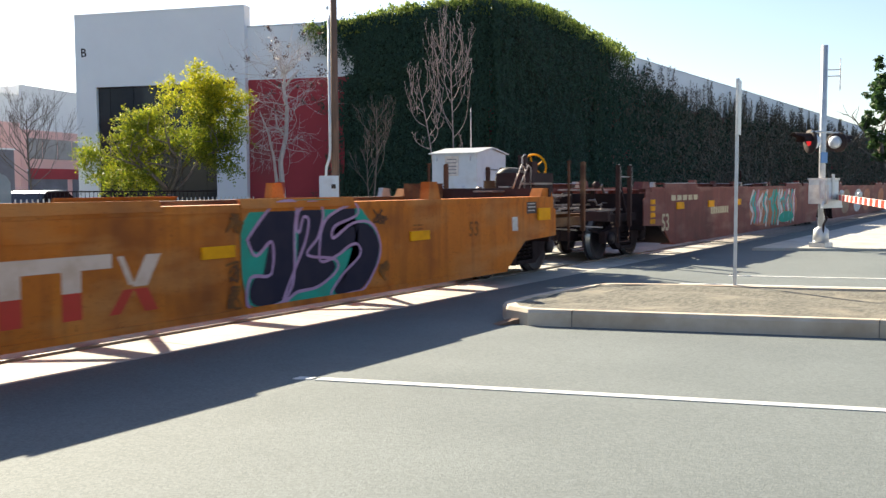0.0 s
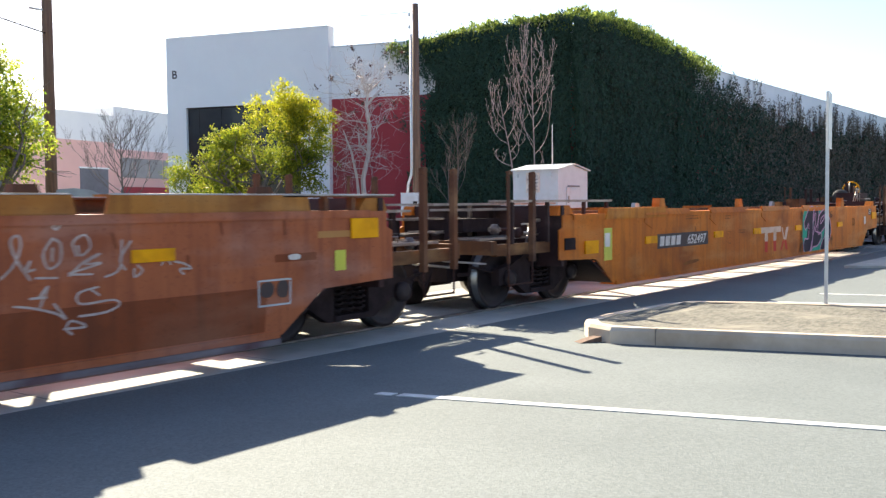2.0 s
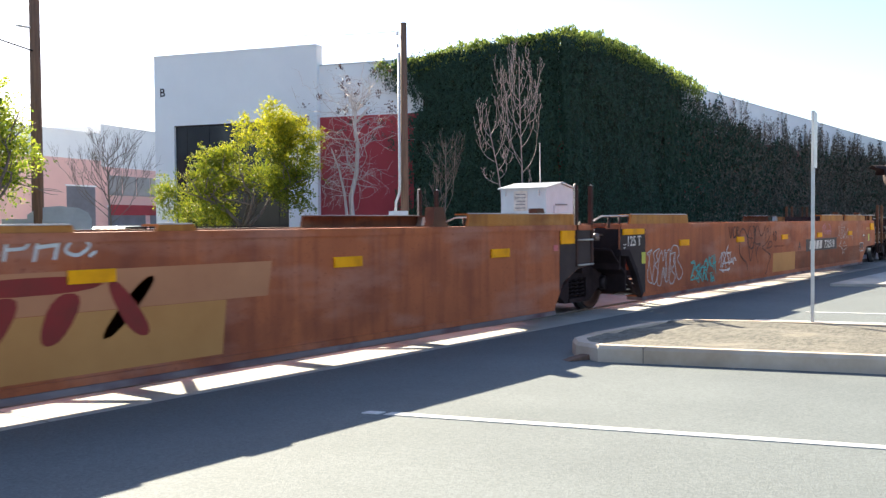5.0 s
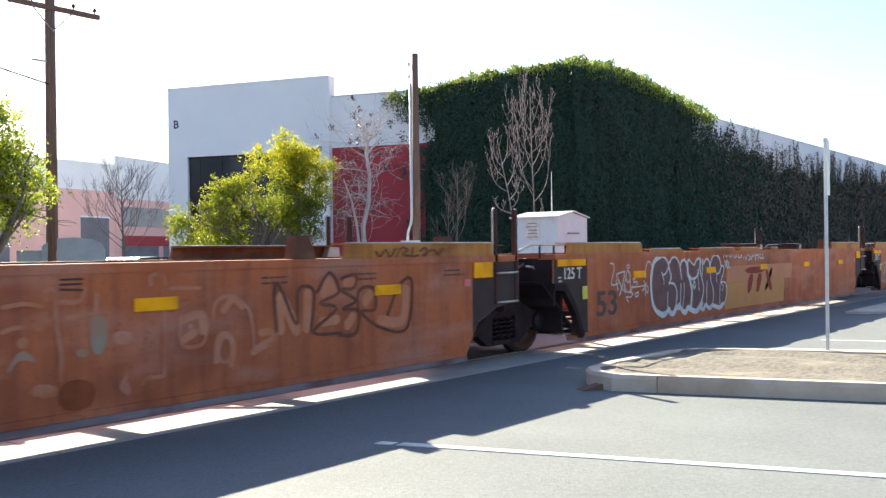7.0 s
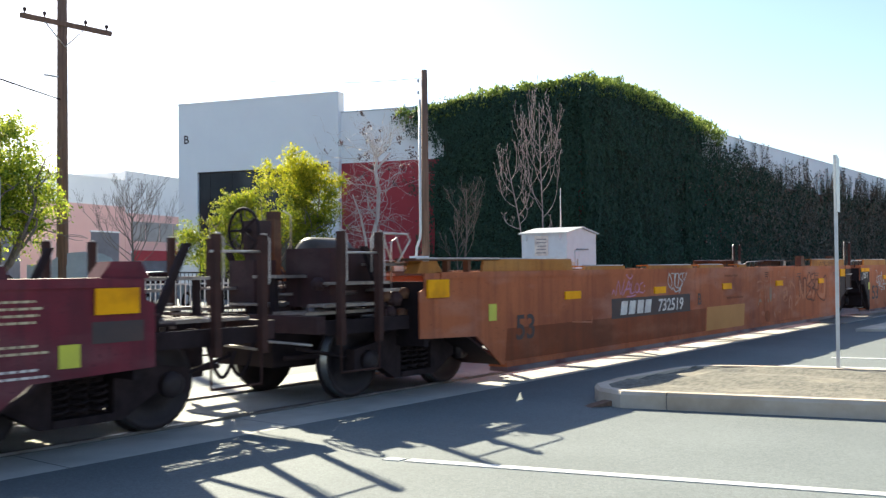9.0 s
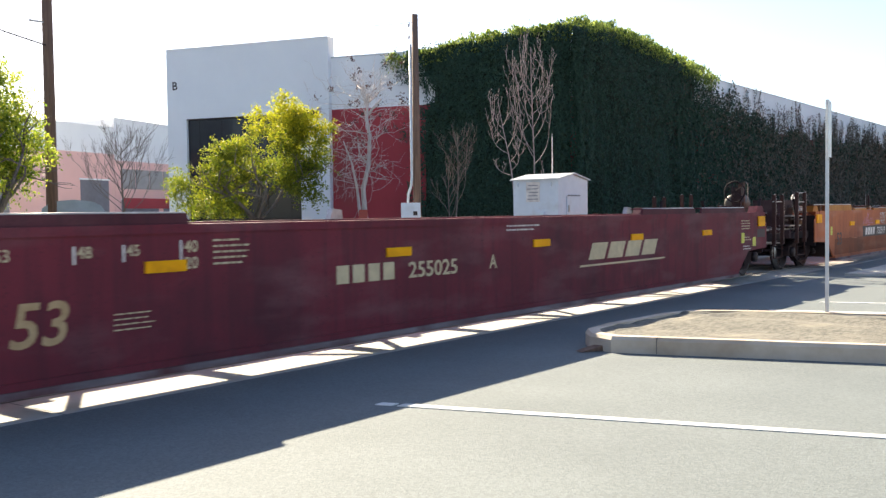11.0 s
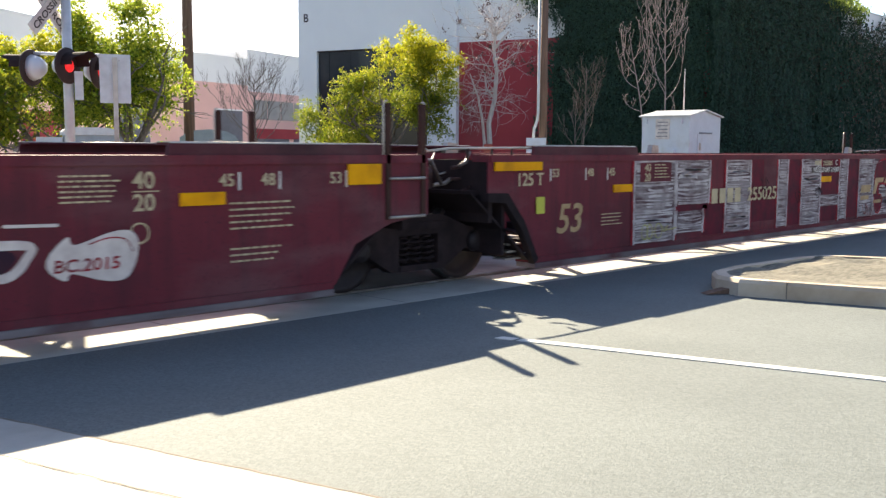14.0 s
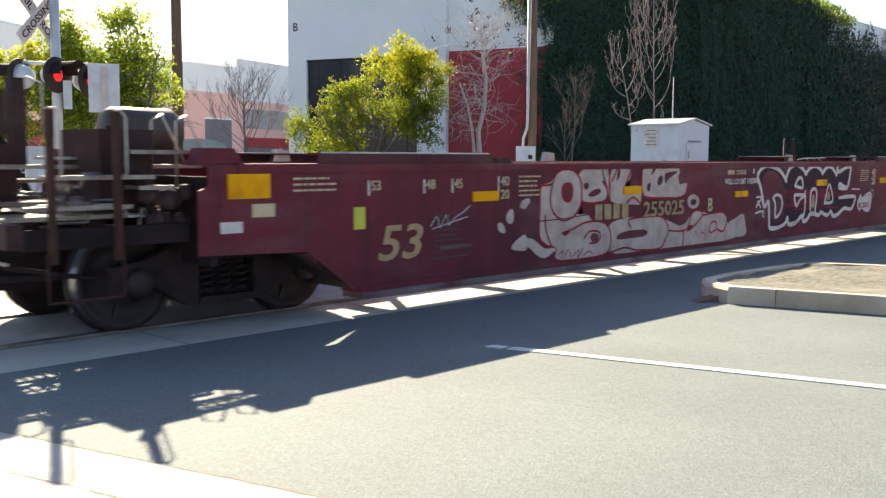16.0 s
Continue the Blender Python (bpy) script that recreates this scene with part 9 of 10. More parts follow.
stroke(brown_2, [(-6.17, 0.82), (-6.28, 0.79), (-6.25, 0.74), (-6.16, 0.77), (-6.17, 0.82)], 0.024, SPRAY_PALE, 2, "pale_scrawl")
stroke(brown_2, [(-5.86, 1.06), (-5.87, 1.18), (-5.82, 1.29), (-5.73, 1.33), (-5.64, 1.27), (-5.63, 1.21)], 0.024, SPRAY_PALE, 2, "pale_scrawl")
stroke(brown_2, [(-5.94, 1), (-5.89, 0.91), (-5.89, 0.75)], 0.024, SPRAY_PALE, 2, "pale_scrawl")
stroke(brown_2, [(-6, 0.83), (-5.86, 0.92), (-5.77, 0.86), (-5.8, 0.79), (-5.89, 0.87), (-5.84, 0.97)], 0.024, SPRAY_PALE, 2, "pale_scrawl")
stroke(brown_2, [(-2.23, 1.35), (-2.15, 1.46), (-2.06, 1.36), (-1.95, 1.47), (-1.89, 1.36)], 0.03, SPRAY_PALE, 2, "pale_scrawl")
stroke(brown_2, [(-1.82, 1.36), (-1.75, 1.46), (-1.66, 1.36)], 0.03, SPRAY_PALE, 2, "pale_scrawl")
stroke(brown_2, [(-1.46, 1.46), (-1.57, 1.43), (-1.48, 1.37), (-1.6, 1.34)], 0.03, SPRAY_PALE, 2, "pale_scrawl")
stroke(brown_2, [(-1.32, 1.44), (-1.39, 1.36), (-1.25, 1.34), (-1.2, 1.43), (-1.32, 1.44)], 0.03, SPRAY_PALE, 2, "pale_scrawl")
stroke(brown_2, [(-1.18, 1.34), (-1.2, 1.46)], 0.03, SPRAY_PALE, 2, "pale_scrawl")
stroke(brown_2, [(-1.08, 1.33), (-1.06, 1.33)], 0.03, SPRAY_PALE, 2, "pale_scrawl")
stroke(brown_2, [(-1.03, 1.47), (-0.91, 1.29), (-0.84, 1.46)], 0.03, SPRAY_PALE, 2, "pale_scrawl")
stroke(brown_2, [(-0.64, 1.44), (-0.79, 1.41), (-0.64, 1.32), (-0.79, 1.27)], 0.03, SPRAY_PALE, 2, "pale_scrawl")
stroke(brown_2, [(-0.59, 1.28), (-0.54, 1.45), (-0.39, 1.44), (-0.42, 1.37), (-0.57, 1.36)], 0.03, SPRAY_PALE, 2, "pale_scrawl")
stroke(brown_2, [(-0.34, 1.27), (-0.29, 1.47)], 0.03, SPRAY_PALE, 2, "pale_scrawl")
stroke(brown_2, [(-0.16, 1.28), (-0.11, 1.47)], 0.03, SPRAY_PALE, 2, "pale_scrawl")
stroke(brown_2, [(-0.32, 1.37), (-0.13, 1.39)], 0.03, SPRAY_PALE, 2, "pale_scrawl")
stroke(brown_2, [(0.02, 1.45), (-0.06, 1.34), (0.05, 1.3), (0.16, 1.38), (0.05, 1.45)], 0.03, SPRAY_PALE, 2, "pale_scrawl")
stroke(brown_2, [(0.21, 1.32), (0.16, 1.29)], 0.03, SPRAY_PALE, 2, "pale_scrawl")
stroke(brown_2, [(-2.15, 1.29), (-2.13, 1.16)], 0.03, SPRAY_PALE, 2, "pale_scrawl")
stroke(brown_2, [(-2.02, 1.31), (-2.08, 1.23), (-2, 1.13), (-1.93, 1.23), (-2.04, 1.27), (-1.89, 1.13)], 0.03, SPRAY_PALE, 2, "pale_scrawl")
fill(brown_2, [(-0.94, 1.13), (0.29, 1.13), (0.26, 0.99), (-0.96, 0.98)], SPRAY_DULL_RED, 1, "dull_red_mark")
fill(brown_2, [(-0.74, 0.98), (-0.42, 0.98), (-0.67, 0.56), (-0.89, 0.57)], SPRAY_DULL_RED, 1, "dull_red_mark")
fill(brown_2, [(-0.19, 0.99), (0.13, 0.98), (-0.11, 0.57), (-0.34, 0.57)], SPRAY_DULL_RED, 1, "dull_red_mark")
fill(brown_2, [(0.29, 1.06), (0.45, 1.08), (0.82, 0.57), (0.56, 0.57)], SPRAY_DULL_RED, 1, "dull_red_mark")
fill(brown_2, [(0.68, 1.09), (0.87, 1.09), (0.4, 0.58), (0.21, 0.58)], SPRAY_DULL_RED, 1, "dull_red_mark")
stroke(brown_3, [(4.72, 0.73), (4.69, 1.17), (4.76, 1.22), (4.99, 0.82), (5.03, 1.18), (5.25, 1.14), (5.19, 0.74)], 0.036, OLD_BLACK, 2, "black_outline")
stroke(brown_3, [(5.3, 1.14), (5.49, 1.34), (5.63, 1.13), (5.34, 1.02), (5.59, 0.95), (5.23, 0.72), (5.66, 0.68)], 0.036, OLD_BLACK, 2, "black_outline")
stroke(brown_3, [(5.67, 1.27), (5.91, 1.31), (5.86, 1.16), (5.67, 1.15), (5.9, 1.02), (5.69, 0.94), (5.94, 0.9), (5.89, 0.66), (5.62, 0.66)], 0.036, OLD_BLACK, 2, "black_outline")
stroke(brown_3, [(5.96, 0.79), (5.94, 1.11), (6.19, 1.15), (6.22, 0.91), (5.98, 0.89), (6.35, 0.68), (6.79, 0.66), (6.89, 1.2), (6.66, 1.17), (6.44, 0.83)], 0.036, OLD_BLACK, 2, "black_outline")
stroke(brown_3, [(4.77, 0.78), (4.76, 1.11), (4.99, 0.76)], 0.12, SPRAY_ROSE, 1, "pale_fill")
stroke(brown_3, [(5.16, 1.12), (5.14, 0.78)], 0.12, SPRAY_ROSE, 1, "pale_fill")
stroke(brown_3, [(5.41, 1.11), (5.48, 1.25), (5.54, 1.13)], 0.12, SPRAY_ROSE, 1, "pale_fill")
stroke(brown_3, [(5.37, 0.82), (5.59, 0.83)], 0.12, SPRAY_ROSE, 1, "pale_fill")
stroke(brown_3, [(5.75, 1.21), (5.84, 1.22)], 0.12, SPRAY_ROSE, 1, "pale_fill")
stroke(brown_3, [(5.76, 0.76), (5.84, 0.84)], 0.12, SPRAY_ROSE, 1, "pale_fill")
stroke(brown_3, [(6.06, 1.01), (6.12, 1.07)], 0.12, SPRAY_ROSE, 1, "pale_fill")
stroke(brown_3, [(6.31, 0.78), (6.7, 0.75), (6.77, 1.1)], 0.12, SPRAY_ROSE, 1, "pale_fill")
stroke(brown_3, [(6.25, 1.56), (6.33, 1.50), (6.42, 1.58), (6.50, 1.50), (6.60, 1.59)], 0.02, OLD_BLACK, 2, "black_scrawl")
stroke(brown_3, [(6.62, 1.50), (6.70, 1.60), (6.82, 1.57), (6.72, 1.53), (6.86, 1.50)], 0.02, OLD_BLACK, 2, "black_scrawl")
stroke(brown_3, [(6.92, 1.60), (6.90, 1.50), (7.02, 1.51)], 0.02, OLD_BLACK, 2, "black_scrawl")
stroke(brown_3, [(7.05, 1.55), (7.14, 1.60), (7.20, 1.52), (7.10, 1.50), (7.30, 1.57), (7.42, 1.52), (7.52, 1.58)], 0.02, OLD_BLACK, 2, "black_scrawl")
stroke(brown_3, [(3.95, 0.55), (3.98, 0.75), (4.08, 0.78), (4.15, 0.68), (4.13, 0.5)], 0.07, SPRAY_ROSE, 1, "faded_spray")
stroke(brown_3, [(4.41, 0.59), (4.47, 0.62), (4.69, 0.71), (4.63, 0.77), (4.51, 0.77)], 0.07, SPRAY_ROSE, 1, "faded_spray")
stroke(brown_3, [(3.56, 0.96), (3.67, 0.98), (3.77, 0.98), (3.79, 0.84)], 0.07, SPRAY_ROSE, 1, "faded_spray")
stroke(brown_3, [(3.56, 0.77), (3.69, 0.83)], 0.07, SPRAY_ROSE, 1, "faded_spray")
stroke(brown_3, [(4.04, 1.02), (4.16, 1.12), (4.27, 1.04)], 0.07, SPRAY_ROSE, 1, "faded_spray")
stroke(brown_1, [(-5.95, 0.71), (-5.75, 0.67), (-5.98, 0.4), (-5.74, 0.4)], 0.032, SPRAY_TEAL, 2, "teal_scrawl")
stroke(brown_1, [(-5.59, 0.66), (-5.73, 0.57), (-5.6, 0.53), (-5.72, 0.4), (-5.56, 0.41)], 0.032, SPRAY_TEAL, 2, "teal_scrawl")
stroke(brown_1, [(-5.54, 0.68), (-5.57, 0.32)], 0.032, SPRAY_TEAL, 2, "teal_scrawl")
stroke(brown_1, [(-5.41, 0.61), (-5.54, 0.49), (-5.35, 0.32)], 0.032, SPRAY_TEAL, 2, "teal_scrawl")
stroke(brown_1, [(-5.27, 0.61), (-5.34, 0.37)], 0.032, SPRAY_TEAL, 2, "teal_scrawl")
stroke(brown_1, [(-5.37, 0.6), (-5.2, 0.6)], 0.032, SPRAY_TEAL, 2, "teal_scrawl")
stroke(brown_1, [(-5.35, 0.48), (-5.22, 0.48)], 0.032, SPRAY_TEAL, 2, "teal_scrawl")
stroke(brown_1, [(-5.19, 0.35), (-5.27, 0.67), (-5.12, 0.71), (-5.12, 0.55), (-5.26, 0.53), (-5.09, 0.32)], 0.032, SPRAY_TEAL, 2, "teal_scrawl")
stroke(brown_1, [(-4.99, 0.8), (-4.96, 0.62)], 0.032, SPRAY_TEAL, 2, "teal_scrawl")
stroke(brown_1, [(-4.86, 0.8), (-4.96, 0.73), (-4.83, 0.57)], 0.032, SPRAY_TEAL, 2, "teal_scrawl")
stroke(brown_1, [(-4.77, 0.82), (-4.75, 0.54)], 0.032, SPRAY_TEAL, 2, "teal_scrawl")
stroke(brown_1, [(-4.81, 0.66), (-4.64, 0.68)], 0.032, SPRAY_TEAL, 2, "teal_scrawl")
stroke(brown_1, [(-4.7, 0.83), (-4.64, 0.46)], 0.032, SPRAY_TEAL, 2, "teal_scrawl")
stroke(brown_1, [(-4.93, 0.45), (-4.9, 0.27)], 0.032, SPRAY_TEAL, 2, "teal_scrawl")
stroke(brown_1, [(-4.88, 0.39), (-4.82, 0.27), (-4.78, 0.4), (-4.72, 0.28)], 0.032, SPRAY_TEAL, 2, "teal_scrawl")
stroke(brown_1, [(-4.35, 0.57), (-4.3, 0.77), (-4.17, 0.87), (-4.08, 0.79), (-4.22, 0.66)], 0.035, SPRAY_WHITE, 2, "white_scrawl")
stroke(brown_1, [(-4.24, 0.56), (-4.13, 0.69), (-4.04, 0.54)], 0.035, SPRAY_WHITE, 2, "white_scrawl")
stroke(brown_1, [(-4.08, 0.79), (-3.93, 0.99)], 0.035, SPRAY_WHITE, 2, "white_scrawl")
stroke(brown_1, [(-3.96, 0.85), (-3.85, 0.6), (-3.8, 0.81)], 0.035, SPRAY_WHITE, 2, "white_scrawl")
stroke(brown_1, [(-3.75, 0.63), (-3.68, 0.73), (-3.6, 0.6), (-3.55, 0.74), (-3.44, 0.67)], 0.035, SPRAY_WHITE, 2, "white_scrawl")
stroke(brown_1, [(-4.31, 0.5), (-4.04, 0.49), (-3.8, 0.52), (-3.94, 0.47)], 0.035, SPRAY_WHITE, 2, "white_scrawl")
stroke(brown_1, [(-4.26, 0.63), (-3.65, 0.65)], 0.035, SPRAY_WHITE, 2, "white_scrawl")
stroke(brown_1, [(-3.94, 0.84), (-3.75, 0.85)], 0.035, SPRAY_WHITE, 2, "white_scrawl")
stroke(brown_1, [(-3.86, 1.38), (-3.77, 1.16), (-3.66, 1.37)], 0.036, OLD_BLACK, 2, "black_scrawl")
stroke(brown_1, [(-3.49, 1.39), (-3.59, 1.34), (-3.58, 1.17), (-3.47, 1.19)], 0.036, OLD_BLACK, 2, "black_scrawl")
stroke(brown_1, [(-3.39, 1.17), (-3.4, 1.39), (-3.29, 1.35), (-3.38, 1.28), (-3.26, 1.18)], 0.036, OLD_BLACK, 2, "black_scrawl")
stroke(brown_1, [(-3.18, 1.23), (-3.12, 1.3), (-3.04, 1.34), (-2.96, 1.34), (-2.87, 1.31), (-2.8, 1.26), (-2.72, 1.18), (-2.66, 1.07), (-2.62, 0.95), (-2.58, 0.81), (-2.54, 0.67), (-2.49, 0.63)], 0.042, OLD_BLACK, 2, "black_scrawl")
stroke(brown_1, [(-3.18, 1.21), (-3.22, 1.04), (-3.21, 0.88), (-3.17, 0.78), (-3.07, 0.72), (-2.9, 0.65), (-2.78, 0.6), (-2.72, 0.52), (-2.71, 0.44)], 0.036, OLD_BLACK, 2, "black_scrawl")
stroke(brown_1, [(-2.68, 1.05), (-2.68, 1.17), (-2.63, 1.28), (-2.55, 1.38), (-2.44, 1.42), (-2.33, 1.41), (-2.24, 1.37), (-2.2, 1.29), (-2.22, 1.17), (-2.25, 1.05), (-2.3, 0.96), (-2.39, 0.9), (-2.48, 0.9), (-2.56, 0.93), (-2.62, 0.98), (-2.67, 1.05)], 0.04, OLD_BLACK, 2, "black_scrawl")
stroke(brown_1, [(-2.66, 1.15), (-2.52, 1.13), (-2.36, 1.13)], 0.026, OLD_BLACK, 2, "black_scrawl")
stroke(brown_1, [(-2.49, 1.3), (-2.44, 1.23), (-2.39, 1.11), (-2.3, 0.98)], 0.026, OLD_BLACK, 2, "black_scrawl")
stroke(brown_1, [(-2.41, 1.15), (-2.47, 1.01), (-2.52, 0.92)], 0.026, OLD_BLACK, 2, "black_scrawl")
stroke(brown_1, [(-2.2, 1.29), (-2.28, 1.25)], 0.026, OLD_BLACK, 2, "black_scrawl")
stroke(brown_1, [(-2.49, 0.63), (-2.44, 0.68), (-2.36, 0.82), (-2.28, 0.96), (-2.22, 1.05), (-2.18, 1.02)], 0.036, OLD_BLACK, 2, "black_scrawl")
stroke(brown_1, [(-2.17, 1.02), (-2.13, 0.99), (-1.99, 0.99), (-1.82, 0.99), (-1.93, 0.94), (-2.05, 0.87), (-2.1, 0.77), (-2.11, 0.73)], 0.034, OLD_BLACK, 2, "black_scrawl")
stroke(brown_1, [(-2.11, 0.73), (-2.05, 0.65), (-1.99, 0.59), (-1.99, 0.54)], 0.03, OLD_BLACK, 2, "black_scrawl")
stroke(brown_1, [(-2.18, 1.02), (-2.18, 0.93), (-2.15, 0.8), (-2.1, 0.73)], 0.03, OLD_BLACK, 2, "black_scrawl")
stroke(brown_1, [(-2.19, 1.07), (-2.18, 1.22), (-2.13, 1.36), (-2.05, 1.41), (-1.96, 1.41), (-1.92, 1.31), (-1.86, 1.22), (-1.76, 1.17), (-1.66, 1.2), (-1.57, 1.27), (-1.49, 1.38), (-1.41, 1.43)], 0.038, OLD_BLACK, 2, "black_scrawl")
stroke(brown_1, [(-1.41, 1.43), (-1.28, 1.42), (-1.16, 1.42), (-1.09, 1.34), (-1.09, 1.23), (-1.16, 1.13), (-1.31, 1.03), (-1.5, 0.96), (-1.67, 0.92)], 0.026, OLD_BLACK, 2, "black_scrawl")
stroke(brown_1, [(-1.41, 1.3), (-1.43, 1.11)], 0.03, OLD_BLACK, 2, "black_scrawl")
stroke(brown_1, [(-1.38, 1.32), (-1.31, 1.34), (-1.31, 1.24)], 0.024, OLD_BLACK, 2, "black_scrawl")
stroke(brown_1, [(-1.24, 1.34), (-1.24, 1.21)], 0.024, OLD_BLACK, 2, "black_scrawl")
stroke(brown_1, [(-1.67, 0.92), (-1.66, 0.88), (-1.44, 0.82), (-1.21, 0.75), (-1.09, 0.69), (-1.14, 0.6), (-1.26, 0.5), (-1.36, 0.35), (-1.47, 0.27)], 0.038, OLD_BLACK, 2, "black_scrawl")
stroke(brown_1, [(-1.33, 0.9), (-1.26, 0.97), (-1.14, 1.02), (-1.02, 1.02), (-0.97, 0.96), (-1.03, 0.91), (-1.21, 0.88), (-1.37, 0.88)], 0.036, OLD_BLACK, 2, "black_scrawl")
fill(yellow_car, [(2.09, 0.68), (2.1, 1.29), (2.7, 1.42), (4.05, 1.4), (4.33, 1.16), (4.63, 0.88), (4.54, 0.57), (4.03, 0.27), (3.1, 0.27), (2.67, 0.27), (2.2, 0.27), (2.15, 0.43)], SPRAY_TEAL_FILL, 3.6, "teal_spray_field")
fill(yellow_car, [(2.18, 1.0), (2.42, 1.23), (2.63, 1.37), (2.96, 1.38), (2.94, 1.09), (2.92, 0.57), (2.83, 0.38), (2.67, 0.27), (2.2, 0.27), (2.22, 0.59), (2.54, 0.61), (2.56, 0.96), (2.31, 0.82), (2.18, 1.0)], SPRAY_NAVY, 4.6, "dark_figure")
fill(yellow_car, [(2.97, 1.07), (3.01, 1.27), (3.16, 1.37), (3.38, 1.36), (3.44, 1.22), (3.34, 0.97), (3.15, 0.78), (3.64, 0.7), (3.68, 0.56), (3.33, 0.4), (2.96, 0.37), (2.72, 0.27), (2.93, 0.63), (3.12, 0.94), (3.18, 1.17), (3.09, 1.21), (3.02, 1.05)], SPRAY_NAVY, 4.6, "dark_figure")
fill(yellow_car, [(3.42, 1.08), (3.57, 1.22), (4.03, 1.35), (4.09, 1.21), (3.66, 1.09), (3.63, 0.95), (4.0, 1.11), (4.37, 1.1), (4.56, 0.86), (4.52, 0.61), (4.24, 0.31), (3.99, 0.27), (3.57, 0.27), (3.79, 0.5), (4.14, 0.71), (4.1, 0.85), (3.93, 0.84), (3.7, 0.74), (3.39, 0.69), (3.38, 0.93)], SPRAY_NAVY, 4.6, "dark_figure")
stroke(yellow_car, [(2.18, 1.0), (2.42, 1.23), (2.63, 1.37), (2.96, 1.38), (2.94, 1.09), (2.92, 0.57), (2.83, 0.38), (2.67, 0.27), (2.2, 0.27), (2.22, 0.59), (2.54, 0.61), (2.56, 0.96), (2.31, 0.82), (2.18, 1.0), (2.18, 1.0)], 0.035, SPRAY_LILAC, 5.6, "lilac_outline")
stroke(yellow_car, [(2.97, 1.07), (3.01, 1.27), (3.16, 1.37), (3.38, 1.36), (3.44, 1.22), (3.34, 0.97), (3.15, 0.78), (3.64, 0.7), (3.68, 0.56), (3.33, 0.4), (2.96, 0.37), (2.72, 0.27), (2.93, 0.63), (3.12, 0.94), (3.18, 1.17), (3.09, 1.21), (3.02, 1.05), (2.97, 1.07)], 0.035, SPRAY_LILAC, 5.6, "lilac_outline")
stroke(yellow_car, [(3.42, 1.08), (3.57, 1.22), (4.03, 1.35), (4.09, 1.21), (3.66, 1.09), (3.63, 0.95), (4.0, 1.11), (4.37, 1.1), (4.56, 0.86), (4.52, 0.61), (4.24, 0.31), (3.99, 0.27), (3.57, 0.27), (3.79, 0.5), (4.14, 0.71), (4.1, 0.85), (3.93, 0.84), (3.7, 0.74), (3.39, 0.69), (3.38, 0.93), (3.42, 1.08)], 0.035, SPRAY_LILAC, 5.6, "lilac_outline")
stroke(yellow_car, [(1.95, 1.17), (1.98, 1.15), (2.04, 1.27), (1.89, 1.1)], 0.028, SPRAY_SMOKE, 3.6, "black_scrawl")
stroke(yellow_car, [(1.95, 1.23), (2.13, 1.18), (2.09, 1.18), (2.04, 1.25)], 0.028, SPRAY_SMOKE, 3.6, "black_scrawl")
stroke(yellow_car, [(2.04, 1.09), (2.02, 1.12), (2.05, 1.27), (2.07, 1.15)], 0.028, SPRAY_SMOKE, 3.6, "black_scrawl")
stroke(yellow_car, [(1.97, 1.28), (2.09, 1.18), (2.06, 1.09), (2.06, 1.08)], 0.028, SPRAY_SMOKE, 3.6, "black_scrawl")
stroke(yellow_car, [(1.93, 0.62), (1.95, 0.59), (2.05, 0.77), (1.88, 0.75)], 0.028, SPRAY_SMOKE, 3.6, "black_scrawl")
stroke(yellow_car, [(2.07, 0.69), (1.99, 0.73), (1.96, 0.71), (1.93, 0.67)], 0.028, SPRAY_SMOKE, 3.6, "black_scrawl")
stroke(yellow_car, [(1.98, 0.6), (2.0, 0.59), (2.04, 0.58), (2.0, 0.76)], 0.028, SPRAY_SMOKE, 3.6, "black_scrawl")
stroke(yellow_car, [(2.04, 0.58), (2.06, 0.67), (2.01, 0.74), (2.04, 0.66)], 0.028, SPRAY_SMOKE, 3.6, "black_scrawl")
stroke(yellow_car, [(1.95, 0.5), (2.08, 0.29), (1.9, 0.35), (1.98, 0.48)], 0.028, SPRAY_SMOKE, 3.6, "black_scrawl")
stroke(yellow_car, [(1.95, 0.35), (2.08, 0.5), (2.02, 0.5), (2.05, 0.44)], 0.028, SPRAY_SMOKE, 3.6, "black_scrawl")
stroke(yellow_car, [(2.08, 0.29), (1.99, 0.3), (1.95, 0.5), (2.02, 0.51)], 0.028, SPRAY_SMOKE, 3.6, "black_scrawl")
stroke(yellow_car, [(1.92, 0.43), (2.02, 0.48), (1.89, 0.33), (1.95, 0.31)], 0.028, SPRAY_SMOKE, 3.6, "black_scrawl")
stroke(yellow_car, [(4.71, 1.17), (4.58, 1.14), (4.63, 1.12), (4.6, 1.11)], 0.028, SPRAY_SMOKE, 3.6, "black_scrawl")
stroke(yellow_car, [(4.72, 1.14), (4.57, 1.09), (4.51, 1.2), (4.73, 1.14)], 0.028, SPRAY_SMOKE, 3.6, "black_scrawl")
stroke(yellow_car, [(4.6, 1.27), (4.56, 1.13), (4.44, 1.12), (4.63, 1.25)], 0.028, SPRAY_SMOKE, 3.6, "black_scrawl")
stroke(yellow_car, [(4.63, 1.15), (4.64, 1.18), (4.65, 1.08), (4.44, 1.26)], 0.028, SPRAY_SMOKE, 3.6, "black_scrawl")
stroke(yellow_car, [(4.69, 0.36), (4.56, 0.5), (4.66, 0.53), (4.59, 0.53)], 0.028, SPRAY_SMOKE, 3.6, "black_scrawl")
stroke(yellow_car, [(4.59, 0.46), (4.58, 0.52), (4.73, 0.6), (4.65, 0.42)], 0.028, SPRAY_SMOKE, 3.6, "black_scrawl")
stroke(yellow_car, [(4.58, 0.56), (4.73, 0.54), (4.54, 0.5), (4.7, 0.58)], 0.028, SPRAY_SMOKE, 3.6, "black_scrawl")
